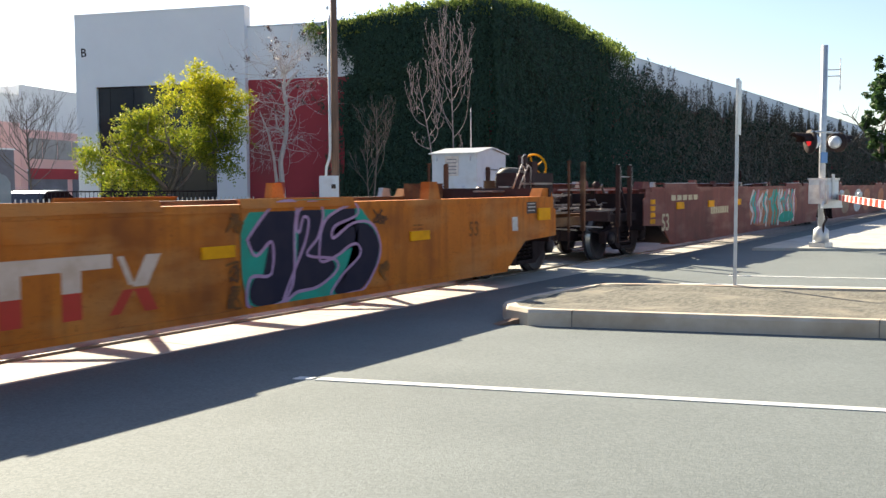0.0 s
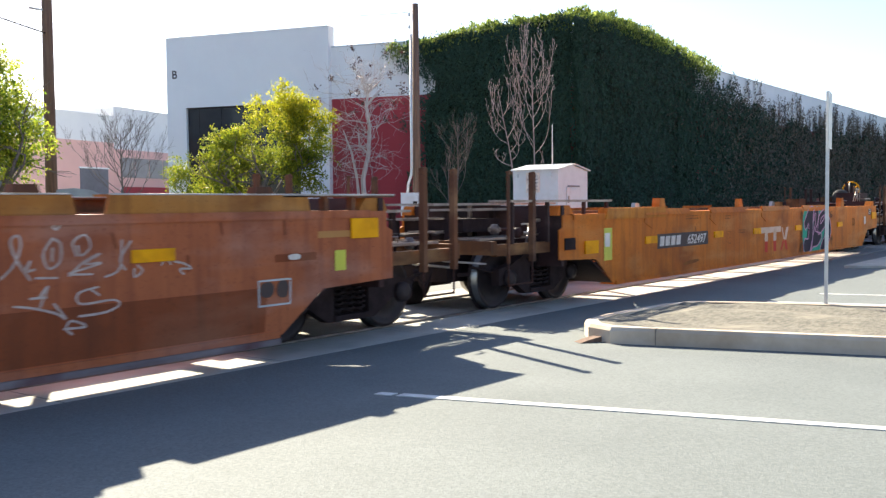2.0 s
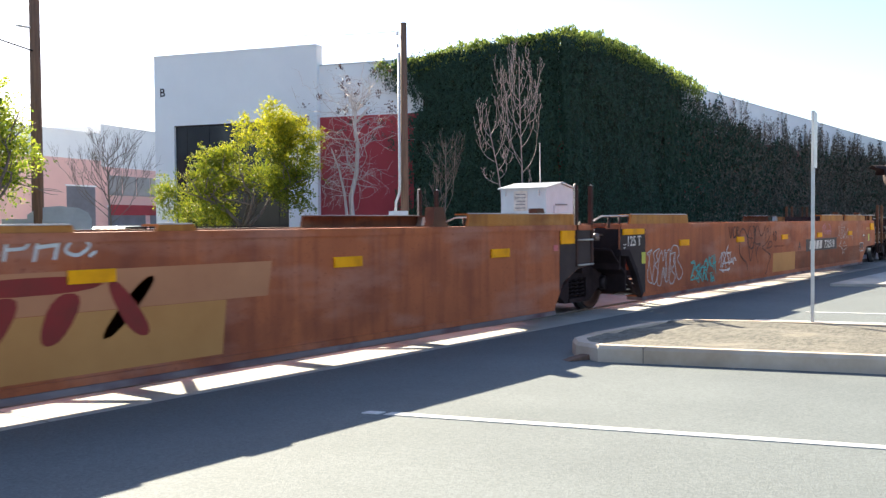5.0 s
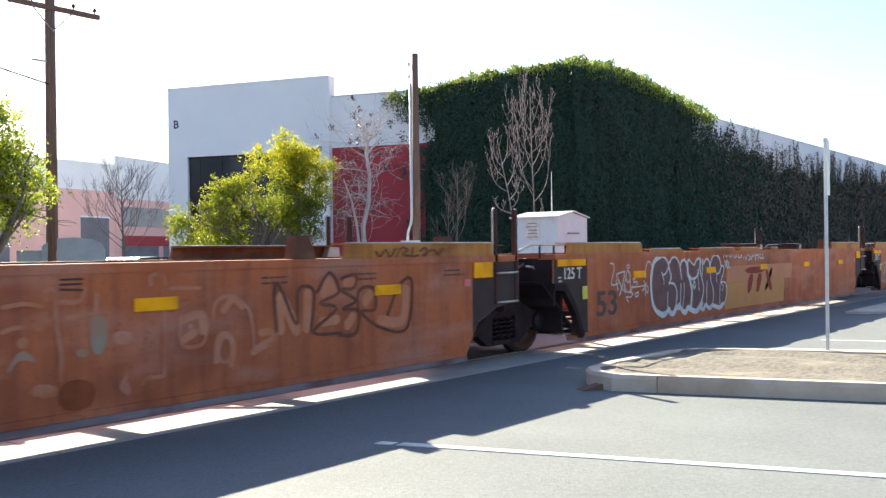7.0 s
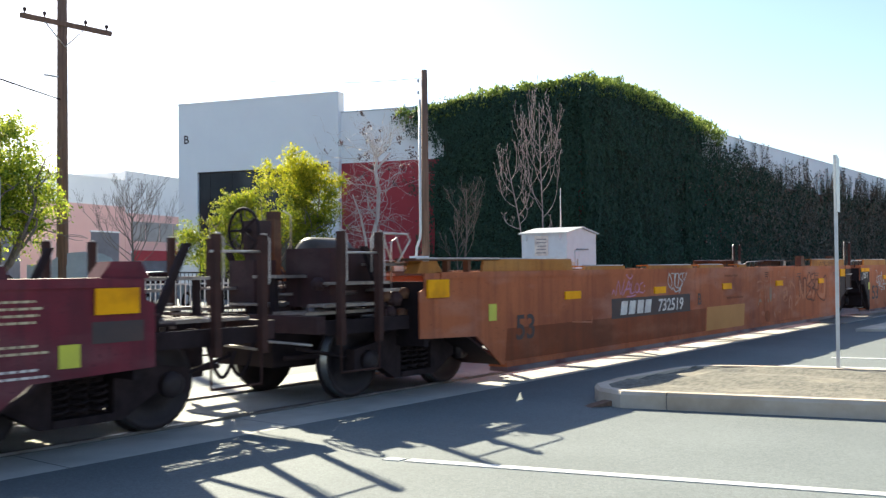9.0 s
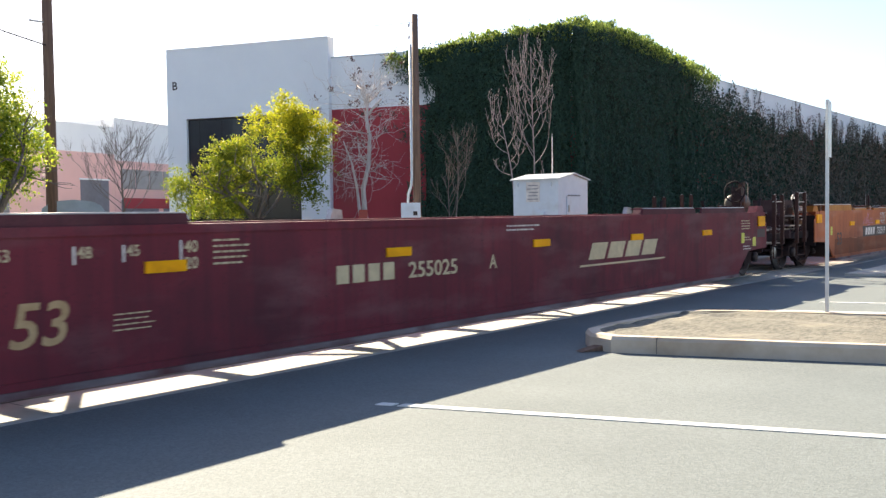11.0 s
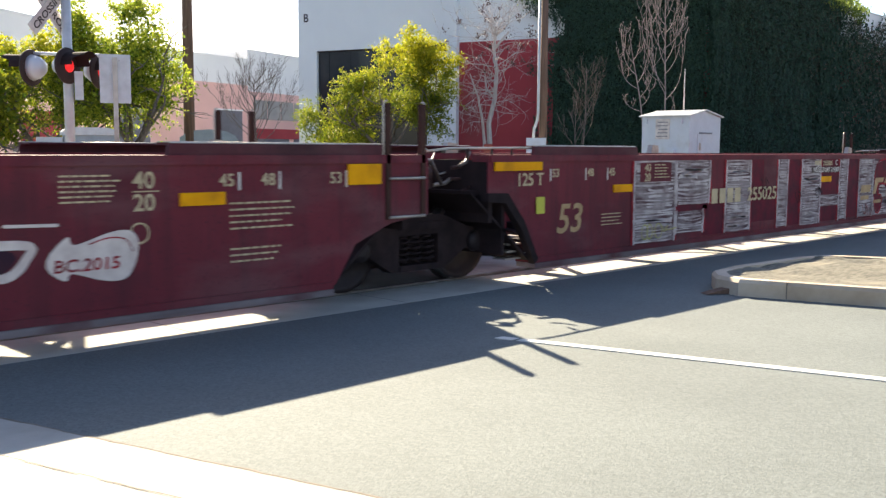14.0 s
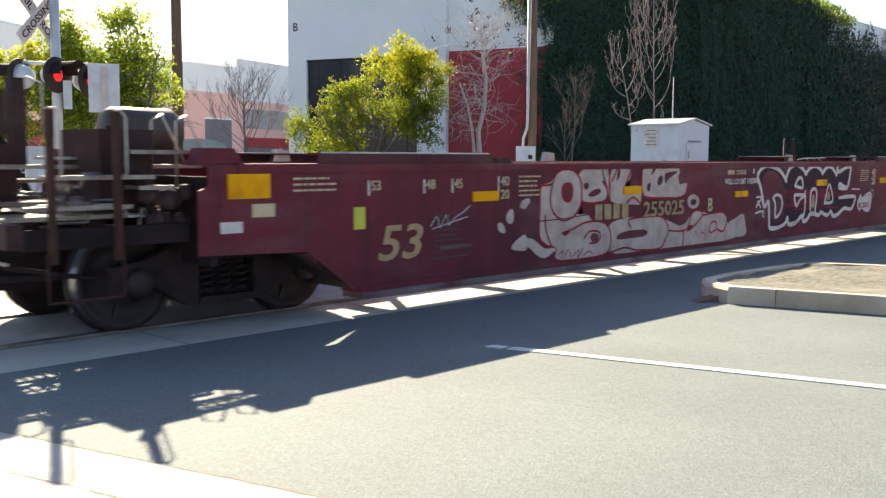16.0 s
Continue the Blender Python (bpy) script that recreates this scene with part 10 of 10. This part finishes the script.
stroke(yellow_car, [(4.59, 0.53), (4.74, 0.49), (4.75, 0.56), (4.59, 0.45)], 0.028, SPRAY_SMOKE, 3.6, "black_scrawl")
stroke(brown_3, [(-4.73, 1.09), (-4.69, 1.16), (-4.64, 1.11)], 0.024, SPRAY_PINK, 2, "pink_scrawl")
stroke(brown_3, [(-4.61, 1.07), (-4.51, 1.3), (-4.44, 1.08), (-4.3, 1.31)], 0.024, SPRAY_PINK, 2, "pink_scrawl")
stroke(brown_3, [(-4.37, 1.07), (-4.23, 1.19), (-4.14, 1.29), (-4.1, 1.08)], 0.024, SPRAY_PINK, 2, "pink_scrawl")
stroke(brown_3, [(-4.28, 1.15), (-4.11, 1.17)], 0.024, SPRAY_PINK, 2, "pink_scrawl")
stroke(brown_3, [(-4.05, 1.27), (-4.07, 1.09), (-3.96, 1.11)], 0.024, SPRAY_PINK, 2, "pink_scrawl")
stroke(brown_3, [(-3.92, 1.19), (-3.85, 1.25), (-3.78, 1.2), (-3.81, 1.11), (-3.9, 1.11), (-3.92, 1.19)], 0.024, SPRAY_PINK, 2, "pink_scrawl")
stroke(brown_3, [(-3.63, 1.26), (-3.74, 1.22), (-3.76, 1.11), (-3.62, 1.09)], 0.024, SPRAY_PINK, 2, "pink_scrawl")
stroke(brown_3, [(-4.23, 1.39), (-4.12, 1.43), (-4.01, 1.38), (-4.11, 1.33), (-4.23, 1.39)], 0.024, SPRAY_PINK, 2, "pink_scrawl")
stroke(brown_3, [(-3.58, 1.2), (-3.57, 1.2)], 0.024, SPRAY_PINK, 2, "pink_scrawl")
stroke(brown_3, [(-3.58, 1.12), (-3.57, 1.11)], 0.024, SPRAY_PINK, 2, "pink_scrawl")
stroke(brown_3, [(-4.23, 1.04), (-4.05, 1.04), (-3.91, 1.06)], 0.024, SPRAY_PINK, 2, "pink_scrawl")
stroke(brown_3, [(-2.58, 1.39), (-2.64, 1.26), (-2.53, 1.15), (-2.47, 1.27), (-2.58, 1.39)], 0.022, SPRAY_PALE, 2, "pale_scrawl")
stroke(brown_3, [(-2.49, 1.4), (-2.36, 1.38), (-2.37, 1.18)], 0.022, SPRAY_PALE, 2, "pale_scrawl")
stroke(brown_3, [(-2.32, 1.4), (-2.34, 1.2), (-2.23, 1.15), (-2.18, 1.37), (-2.28, 1.4), (-2.32, 1.32)], 0.022, SPRAY_PALE, 2, "pale_scrawl")
stroke(brown_3, [(-2.04, 1.41), (-2.17, 1.33), (-2.01, 1.24), (-2.11, 1.14)], 0.022, SPRAY_PALE, 2, "pale_scrawl")
stroke(brown_3, [(-1.97, 1.29), (-2.01, 1.38), (-1.93, 1.41), (-1.84, 1.41), (-1.88, 1.33), (-1.94, 1.27)], 0.022, SPRAY_PALE, 2, "pale_scrawl")
stroke(brown_3, [(-2.5, 1.11), (-2.41, 1.14), (-2.32, 1.07), (-2.11, 1.11)], 0.022, SPRAY_PALE, 2, "pale_scrawl")
stroke(brown_3, [(-2.2, 1.14), (-2.09, 1.11), (-2.17, 1.05)], 0.022, SPRAY_PALE, 2, "pale_scrawl")
stroke(brown_3, [(-5.98, 0.72), (-5.4, 0.69)], 0.02, FADED_PALE, 2, "faded_line")
stroke(brown_3, [(-5.4, 0.67), (-5.39, 0.76)], 0.02, FADED_PALE, 2, "faded_line")
stroke(brown_1, [(5.01, 1.0), (5.12, 1.1), (5.18, 1.25), (5.16, 1.33), (5.1, 1.29), (5.14, 1.15), (5.25, 0.98)], 0.019, SPRAY_SILVER, 2, "white_scrawl")
stroke(brown_1, [(5.22, 1.07), (5.26, 1.13), (5.23, 1.05), (5.29, 1.06)], 0.019, SPRAY_SILVER, 2, "white_scrawl")
stroke(brown_1, [(5.45, 1.3), (5.37, 1.18), (5.41, 1.06), (5.51, 1.11), (5.52, 1.25), (5.45, 1.3)], 0.019, SPRAY_SILVER, 2, "white_scrawl")
stroke(brown_1, [(5.45, 1.22), (5.44, 1.12)], 0.019, SPRAY_SILVER, 2, "white_scrawl")
stroke(brown_1, [(5.66, 1.15), (5.63, 1.26), (5.74, 1.32), (5.79, 1.22), (5.7, 1.15), (5.67, 1.23)], 0.019, SPRAY_SILVER, 2, "white_scrawl")
stroke(brown_1, [(5.59, 0.99), (5.73, 1.1), (5.88, 1.16), (5.73, 1.08), (5.89, 1.08), (5.59, 1.01)], 0.019, SPRAY_SILVER, 2, "white_scrawl")
stroke(brown_1, [(6.09, 1.26), (6.06, 1.02), (5.92, 0.96)], 0.019, SPRAY_SILVER, 2, "white_scrawl")
stroke(brown_1, [(6.18, 1.25), (6.07, 1.1), (6.12, 1.01)], 0.019, SPRAY_SILVER, 2, "white_scrawl")
stroke(brown_1, [(6.24, 1.04), (6.29, 0.99), (6.21, 0.94), (6.21, 1.01)], 0.019, SPRAY_SILVER, 2, "white_scrawl")
stroke(brown_1, [(6.49, 1.03), (6.54, 1.08), (6.59, 1.03)], 0.019, SPRAY_SILVER, 2, "white_scrawl")
stroke(brown_1, [(6.63, 1.05), (6.73, 1.03), (6.82, 0.98), (6.69, 0.98), (6.73, 0.93)], 0.019, SPRAY_SILVER, 2, "white_scrawl")
stroke(brown_1, [(5.49, 1.42), (5.46, 1.39), (5.49, 1.37), (5.52, 1.41), (5.49, 1.42)], 0.019, SPRAY_SILVER, 2, "white_scrawl")
stroke(brown_1, [(5.33, 0.84), (5.4, 0.92), (5.33, 0.76)], 0.019, SPRAY_SILVER, 2, "white_scrawl")
stroke(brown_1, [(5.25, 0.83), (5.38, 0.83)], 0.019, SPRAY_SILVER, 2, "white_scrawl")
stroke(brown_1, [(5.85, 0.88), (5.67, 0.84), (5.69, 0.75), (5.99, 0.76), (6.05, 0.71), (5.91, 0.66), (5.67, 0.65)], 0.019, SPRAY_SILVER, 2, "white_scrawl")
stroke(brown_1, [(5.79, 0.86), (5.86, 0.81)], 0.019, SPRAY_SILVER, 2, "white_scrawl")
stroke(brown_1, [(5.11, 0.78), (5.28, 0.75), (5.47, 0.69), (5.55, 0.64), (5.45, 0.77)], 0.019, SPRAY_SILVER, 2, "white_scrawl")
stroke(brown_1, [(5.53, 0.56), (5.73, 0.56), (5.6, 0.62), (5.55, 0.56), (5.6, 0.51)], 0.019, SPRAY_SILVER, 2, "white_scrawl")
stroke(brown_1, [(5.3, 0.99), (5.48, 0.98)], 0.019, SPRAY_SILVER, 2, "white_scrawl")
stroke(brown_1, [(5.59, 1.0), (5.8, 0.99)], 0.019, SPRAY_SILVER, 2, "white_scrawl")
stroke(brown_1, [(7.63, 0.8), (8.06, 0.8)], 0.018, SPRAY_PALE, 3, "panel_edge")
stroke(brown_1, [(7.63, 0.8), (7.63, 0.55)], 0.018, SPRAY_PALE, 3, "panel_edge")
stroke(brown_1, [(8.06, 0.8), (8.05, 0.55)], 0.018, SPRAY_PALE, 3, "panel_edge")
stroke(brown_1, [(7.63, 0.55), (8.05, 0.55)], 0.018, SPRAY_PALE, 3, "panel_edge")
fill(brown_1, [(7.65, 0.78), (7.84, 0.79), (7.83, 0.63), (7.65, 0.63)], GREY_PANEL, 2, "stencil_panel")
fill(brown_1, [(7.88, 0.79), (8.04, 0.79), (8.03, 0.61), (7.87, 0.62)], GREY_PANEL, 2, "stencil_panel")
panel(brown_1, 7.86, 8.44, 0.975, 1.055, DARK_BROWN, 2, "stencil_panel")
fill(brown_1, [(8.03, 1.05), (8.21, 1.05), (8.21, 0.99), (8.03, 0.99)], WHITE_PAINT, 3, "stencil_mark")
panel(brown_1, 8.47, 9.12, 1.20, 1.27, TAN_PATCH, 2, "tan_strip")
stroke(brown_1, [(7.17, 1.38), (7.19, 1.29)], 0.03, DARK_BROWN, 1, "dark_streak")
stroke(brown_1, [(7.99, 1.39), (8.0, 1.26)], 0.03, DARK_BROWN, 1, "dark_streak")
stroke(brown_1, [(6.0, 1.32), (6.04, 1.2)], 0.03, DARK_BROWN, 1, "dark_streak")
stroke(brown_1, [(6.78, 1.09), (6.79, 0.96)], 0.03, DARK_BROWN, 1, "dark_streak")
stroke(brown_1, [(-8.01, 0.96), (-7.8, 1.02), (-7.87, 0.95), (-7.91, 0.79), (-7.78, 0.44), (-7.99, 0.52), (-7.91, 0.88), (-8.01, 0.96)], 0.02, SPRAY_PALE, 2, "pale_outline")
stroke(brown_1, [(-7.74, 0.97), (-7.47, 1.03), (-7.61, 0.9), (-7.53, 0.83), (-7.66, 0.74), (-7.52, 0.62), (-7.66, 0.41), (-7.78, 0.46), (-7.69, 0.78), (-7.74, 0.97)], 0.02, SPRAY_PALE, 2, "pale_outline")
stroke(brown_1, [(-7.5, 0.81), (-7.37, 0.99), (-7.3, 0.8), (-7.21, 1.01), (-7.15, 0.57), (-7.25, 0.5), (-7.3, 0.69), (-7.41, 0.38), (-7.57, 0.42), (-7.5, 0.81)], 0.02, SPRAY_PALE, 2, "pale_outline")
stroke(brown_1, [(-7.15, 0.94), (-7.01, 1.01), (-6.99, 0.84), (-7.09, 0.44), (-7.22, 0.49), (-7.15, 0.94)], 0.02, SPRAY_PALE, 2, "pale_outline")
stroke(brown_1, [(-6.98, 0.91), (-6.74, 0.94), (-6.83, 0.81), (-6.78, 0.72), (-6.9, 0.62), (-6.74, 0.5), (-6.85, 0.37), (-7.02, 0.41), (-6.95, 0.65), (-6.98, 0.91)], 0.02, SPRAY_PALE, 2, "pale_outline")
stroke(brown_1, [(-6.94, 0.97), (-6.84, 1.07), (-6.63, 1.05), (-6.56, 0.91), (-6.63, 0.8), (-6.38, 0.56), (-6.57, 0.42), (-6.71, 0.58), (-6.77, 0.9)], 0.02, SPRAY_PALE, 2, "pale_outline")
stroke(brown_1, [(-5.98, 0.72), (-5.77, 0.73), (-5.97, 0.44), (-5.85, 0.47), (-5.65, 0.34)], 0.022, SPRAY_TEAL, 2, "teal_scrawl")
stroke(brown_1, [(-5.73, 0.61), (-5.57, 0.64), (-5.65, 0.53), (-5.53, 0.45)], 0.022, SPRAY_TEAL, 2, "teal_scrawl")
stroke(brown_1, [(-5.47, 0.69), (-5.49, 0.4)], 0.022, SPRAY_TEAL, 2, "teal_scrawl")
stroke(brown_1, [(-5.32, 0.65), (-5.47, 0.52), (-5.3, 0.36)], 0.022, SPRAY_TEAL, 2, "teal_scrawl")
stroke(brown_1, [(-5.27, 0.7), (-5.13, 0.75), (-5.15, 0.42), (-5.23, 0.35)], 0.022, SPRAY_TEAL, 2, "teal_scrawl")
stroke(brown_1, [(-5.01, 0.83), (-5.04, 0.6)], 0.022, SPRAY_TEAL, 2, "teal_scrawl")
stroke(brown_1, [(-4.79, 0.82), (-5.0, 0.71), (-4.72, 0.57)], 0.022, SPRAY_TEAL, 2, "teal_scrawl")
stroke(brown_1, [(-4.7, 0.79), (-4.72, 0.62)], 0.022, SPRAY_TEAL, 2, "teal_scrawl")
stroke(brown_1, [(-4.97, 0.46), (-4.84, 0.47), (-4.93, 0.34), (-4.77, 0.39)], 0.022, SPRAY_TEAL, 2, "teal_scrawl")
stroke(brown_1, [(-4.47, 0.65), (-4.27, 0.87), (-4.15, 0.66), (-4.32, 0.57)], 0.02, SPRAY_PALE, 2, "pale_scrawl")
stroke(brown_1, [(-4.42, 0.52), (-4.18, 0.45)], 0.02, SPRAY_PALE, 2, "pale_scrawl")
stroke(brown_1, [(3.43, 1.08), (3.51, 1.33), (3.66, 1.13), (3.7, 1.36)], 0.02, SPRAY_PINK, 2, "pink_scrawl")
stroke(brown_1, [(3.73, 1.13), (3.79, 1.24), (3.85, 1.12)], 0.02, SPRAY_PINK, 2, "pink_scrawl")
stroke(brown_1, [(3.89, 1.12), (3.92, 1.26)], 0.02, SPRAY_PINK, 2, "pink_scrawl")
stroke(brown_1, [(3.97, 1.12), (3.97, 1.23), (4.08, 1.2), (4.0, 1.13)], 0.02, SPRAY_PINK, 2, "pink_scrawl")
stroke(brown_1, [(4.13, 1.14), (4.09, 1.23), (4.24, 1.19)], 0.02, SPRAY_PINK, 2, "pink_scrawl")
stroke(brown_1, [(3.47, 1.05), (3.4, 1.28), (3.63, 1.4), (4.02, 1.41), (4.26, 1.28), (4.24, 1.11)], 0.02, SPRAY_PINK, 2, "pink_scrawl")
fill(brown_3, [(1.98, 0.88), (2.01, 0.92), (2.07, 0.92), (2.09, 0.87), (2.06, 0.83), (2.01, 0.83)], FADED_PALE, 1, "faded_spray")
fill(brown_3, [(3.62, 0.89), (3.65, 0.93), (3.69, 0.89), (3.65, 0.86)], FADED_PALE, 1, "faded_spray")
fill(brown_3, [(2.84, 0.91), (3.03, 0.9), (3.03, 0.78), (2.84, 0.8)], FADED_PALE, 1, "faded_spray")
fill(brown_3, [(2.11, 0.55), (2.34, 0.51), (2.34, 0.41), (2.1, 0.44)], FADED_PALE, 1, "faded_spray")
fill(brown_3, [(2.62, 1.04), (2.72, 1.06), (2.8, 1.0), (2.79, 0.85), (2.74, 0.72), (2.65, 0.73), (2.62, 0.89)], FADED_TEAL, 1, "faded_spray")
fill(brown_3, [(2.5, 0.79), (2.61, 0.78), (2.6, 0.71), (2.5, 0.72)], FADED_TEAL, 1, "faded_spray")
fill(brown_3, [(2.0, 0.82), (2.09, 0.8), (2.17, 0.7), (2.0, 0.76), (1.92, 0.64), (1.91, 0.68)], FADED_TEAL, 1, "faded_spray")
fill(brown_3, [(2.35, 0.55), (2.68, 0.52), (2.65, 0.27), (2.32, 0.3)], DARK_BROWN, 1, "dark_patch")
stroke(brown_3, [(2.23, 1.27), (2.31, 1.27), (2.32, 1.01), (2.36, 0.77), (2.35, 0.55)], 0.035, FADED_PALE, 2, "faded_line")
stroke(brown_3, [(1.88, 1.16), (2.05, 1.18), (2.2, 1.15)], 0.035, FADED_PALE, 2, "faded_line")
stroke(brown_3, [(1.87, 0.97), (2.0, 1.0), (2.19, 0.97)], 0.035, FADED_PALE, 2, "faded_line")
stroke(brown_3, [(2.43, 1.05), (2.58, 1.06), (2.69, 1.06)], 0.035, FADED_PALE, 2, "faded_line")
stroke(brown_3, [(3.23, 1.29), (3.23, 1.37), (3.35, 1.37), (3.38, 1.28)], 0.035, FADED_PALE, 2, "faded_line")
stroke(brown_3, [(3.37, 1.05), (3.35, 0.73), (3.36, 0.48)], 0.035, FADED_PALE, 2, "faded_line")
stroke(brown_3, [(3.54, 0.93), (3.62, 1.0), (3.79, 1.01), (3.84, 0.9), (3.78, 0.72), (3.55, 0.73), (3.54, 0.93)], 0.035, FADED_PALE, 2, "faded_line")
stroke(brown_3, [(3.91, 0.93), (3.94, 1.09), (4.1, 1.15), (4.32, 1.04), (4.39, 0.87), (4.41, 0.61)], 0.035, FADED_PALE, 2, "faded_line")
stroke(brown_3, [(3.99, 0.7), (4.04, 0.77), (4.11, 0.75), (4.13, 0.6), (4.08, 0.53), (3.99, 0.55), (3.97, 0.65), (3.99, 0.7)], 0.035, FADED_PALE, 2, "faded_line")
stroke(brown_3, [(2.97, 0.51), (2.92, 0.43), (2.99, 0.36), (2.97, 0.45)], 0.035, FADED_PALE, 2, "faded_line")
stroke(brown_3, [(3.14, 0.43), (3.17, 0.47), (3.35, 0.47)], 0.035, FADED_PALE, 2, "faded_line")
stroke(brown_3, [(2.36, 1.18), (2.53, 1.18), (2.58, 1.28)], 0.035, FADED_PALE, 2, "faded_line")
stroke(brown_3, [(4.46, 0.6), (4.66, 0.66), (4.72, 0.74)], 0.035, FADED_PALE, 2, "faded_line")
stroke(brown_3, [(2.69, 1.23), (2.68, 1.08)], 0.035, FADED_PALE, 2, "faded_line")
stroke(brown_3, [(3.43, 1.25), (3.76, 1.24)], 0.035, FADED_PALE, 2, "faded_line")
stroke(brown_3, [(2.36, 1.36), (2.56, 1.36)], 0.018, SPRAY_BLACK, 2, "black_scrawl")
stroke(brown_3, [(2.36, 1.32), (2.55, 1.32)], 0.018, SPRAY_BLACK, 2, "black_scrawl")
stroke(brown_3, [(2.36, 1.28), (2.56, 1.27)], 0.018, SPRAY_BLACK, 2, "black_scrawl")
stroke(maroon_3, [(-6.73, 0.81), (-6.62, 0.96), (-6.56, 0.84), (-6.47, 0.93), (-6.33, 0.83), (-6.16, 1.01)], 0.018, GREY_PANEL, 1, "grey_scrawl")
stroke(maroon_3, [(-6.71, 0.91), (-6.33, 0.95)], 0.018, GREY_PANEL, 1, "grey_scrawl")
stroke(maroon_3, [(-6.73, 0.54), (-6.05, 0.57)], 0.018, GREY_PANEL, 1, "grey_scrawl")
stroke(maroon_3, [(-6.71, 0.47), (-6.14, 0.48)], 0.018, GREY_PANEL, 1, "grey_scrawl")


# ---- motion of the train ----
def motions():
    times = [k * 0.5 for k in range(33)]
    for car, mid in MOVERS:
        walk(car, [(t, pose(mid + travel(t), TRACK_Y, 0.012)) for t in times])
    for ob, x, r in WHEELS:
        walk(ob, [(k / 15, pose(x, 0, r, 0, math.degrees(travel(k / 15) / r), 0)) for k in range(241)])


motions()
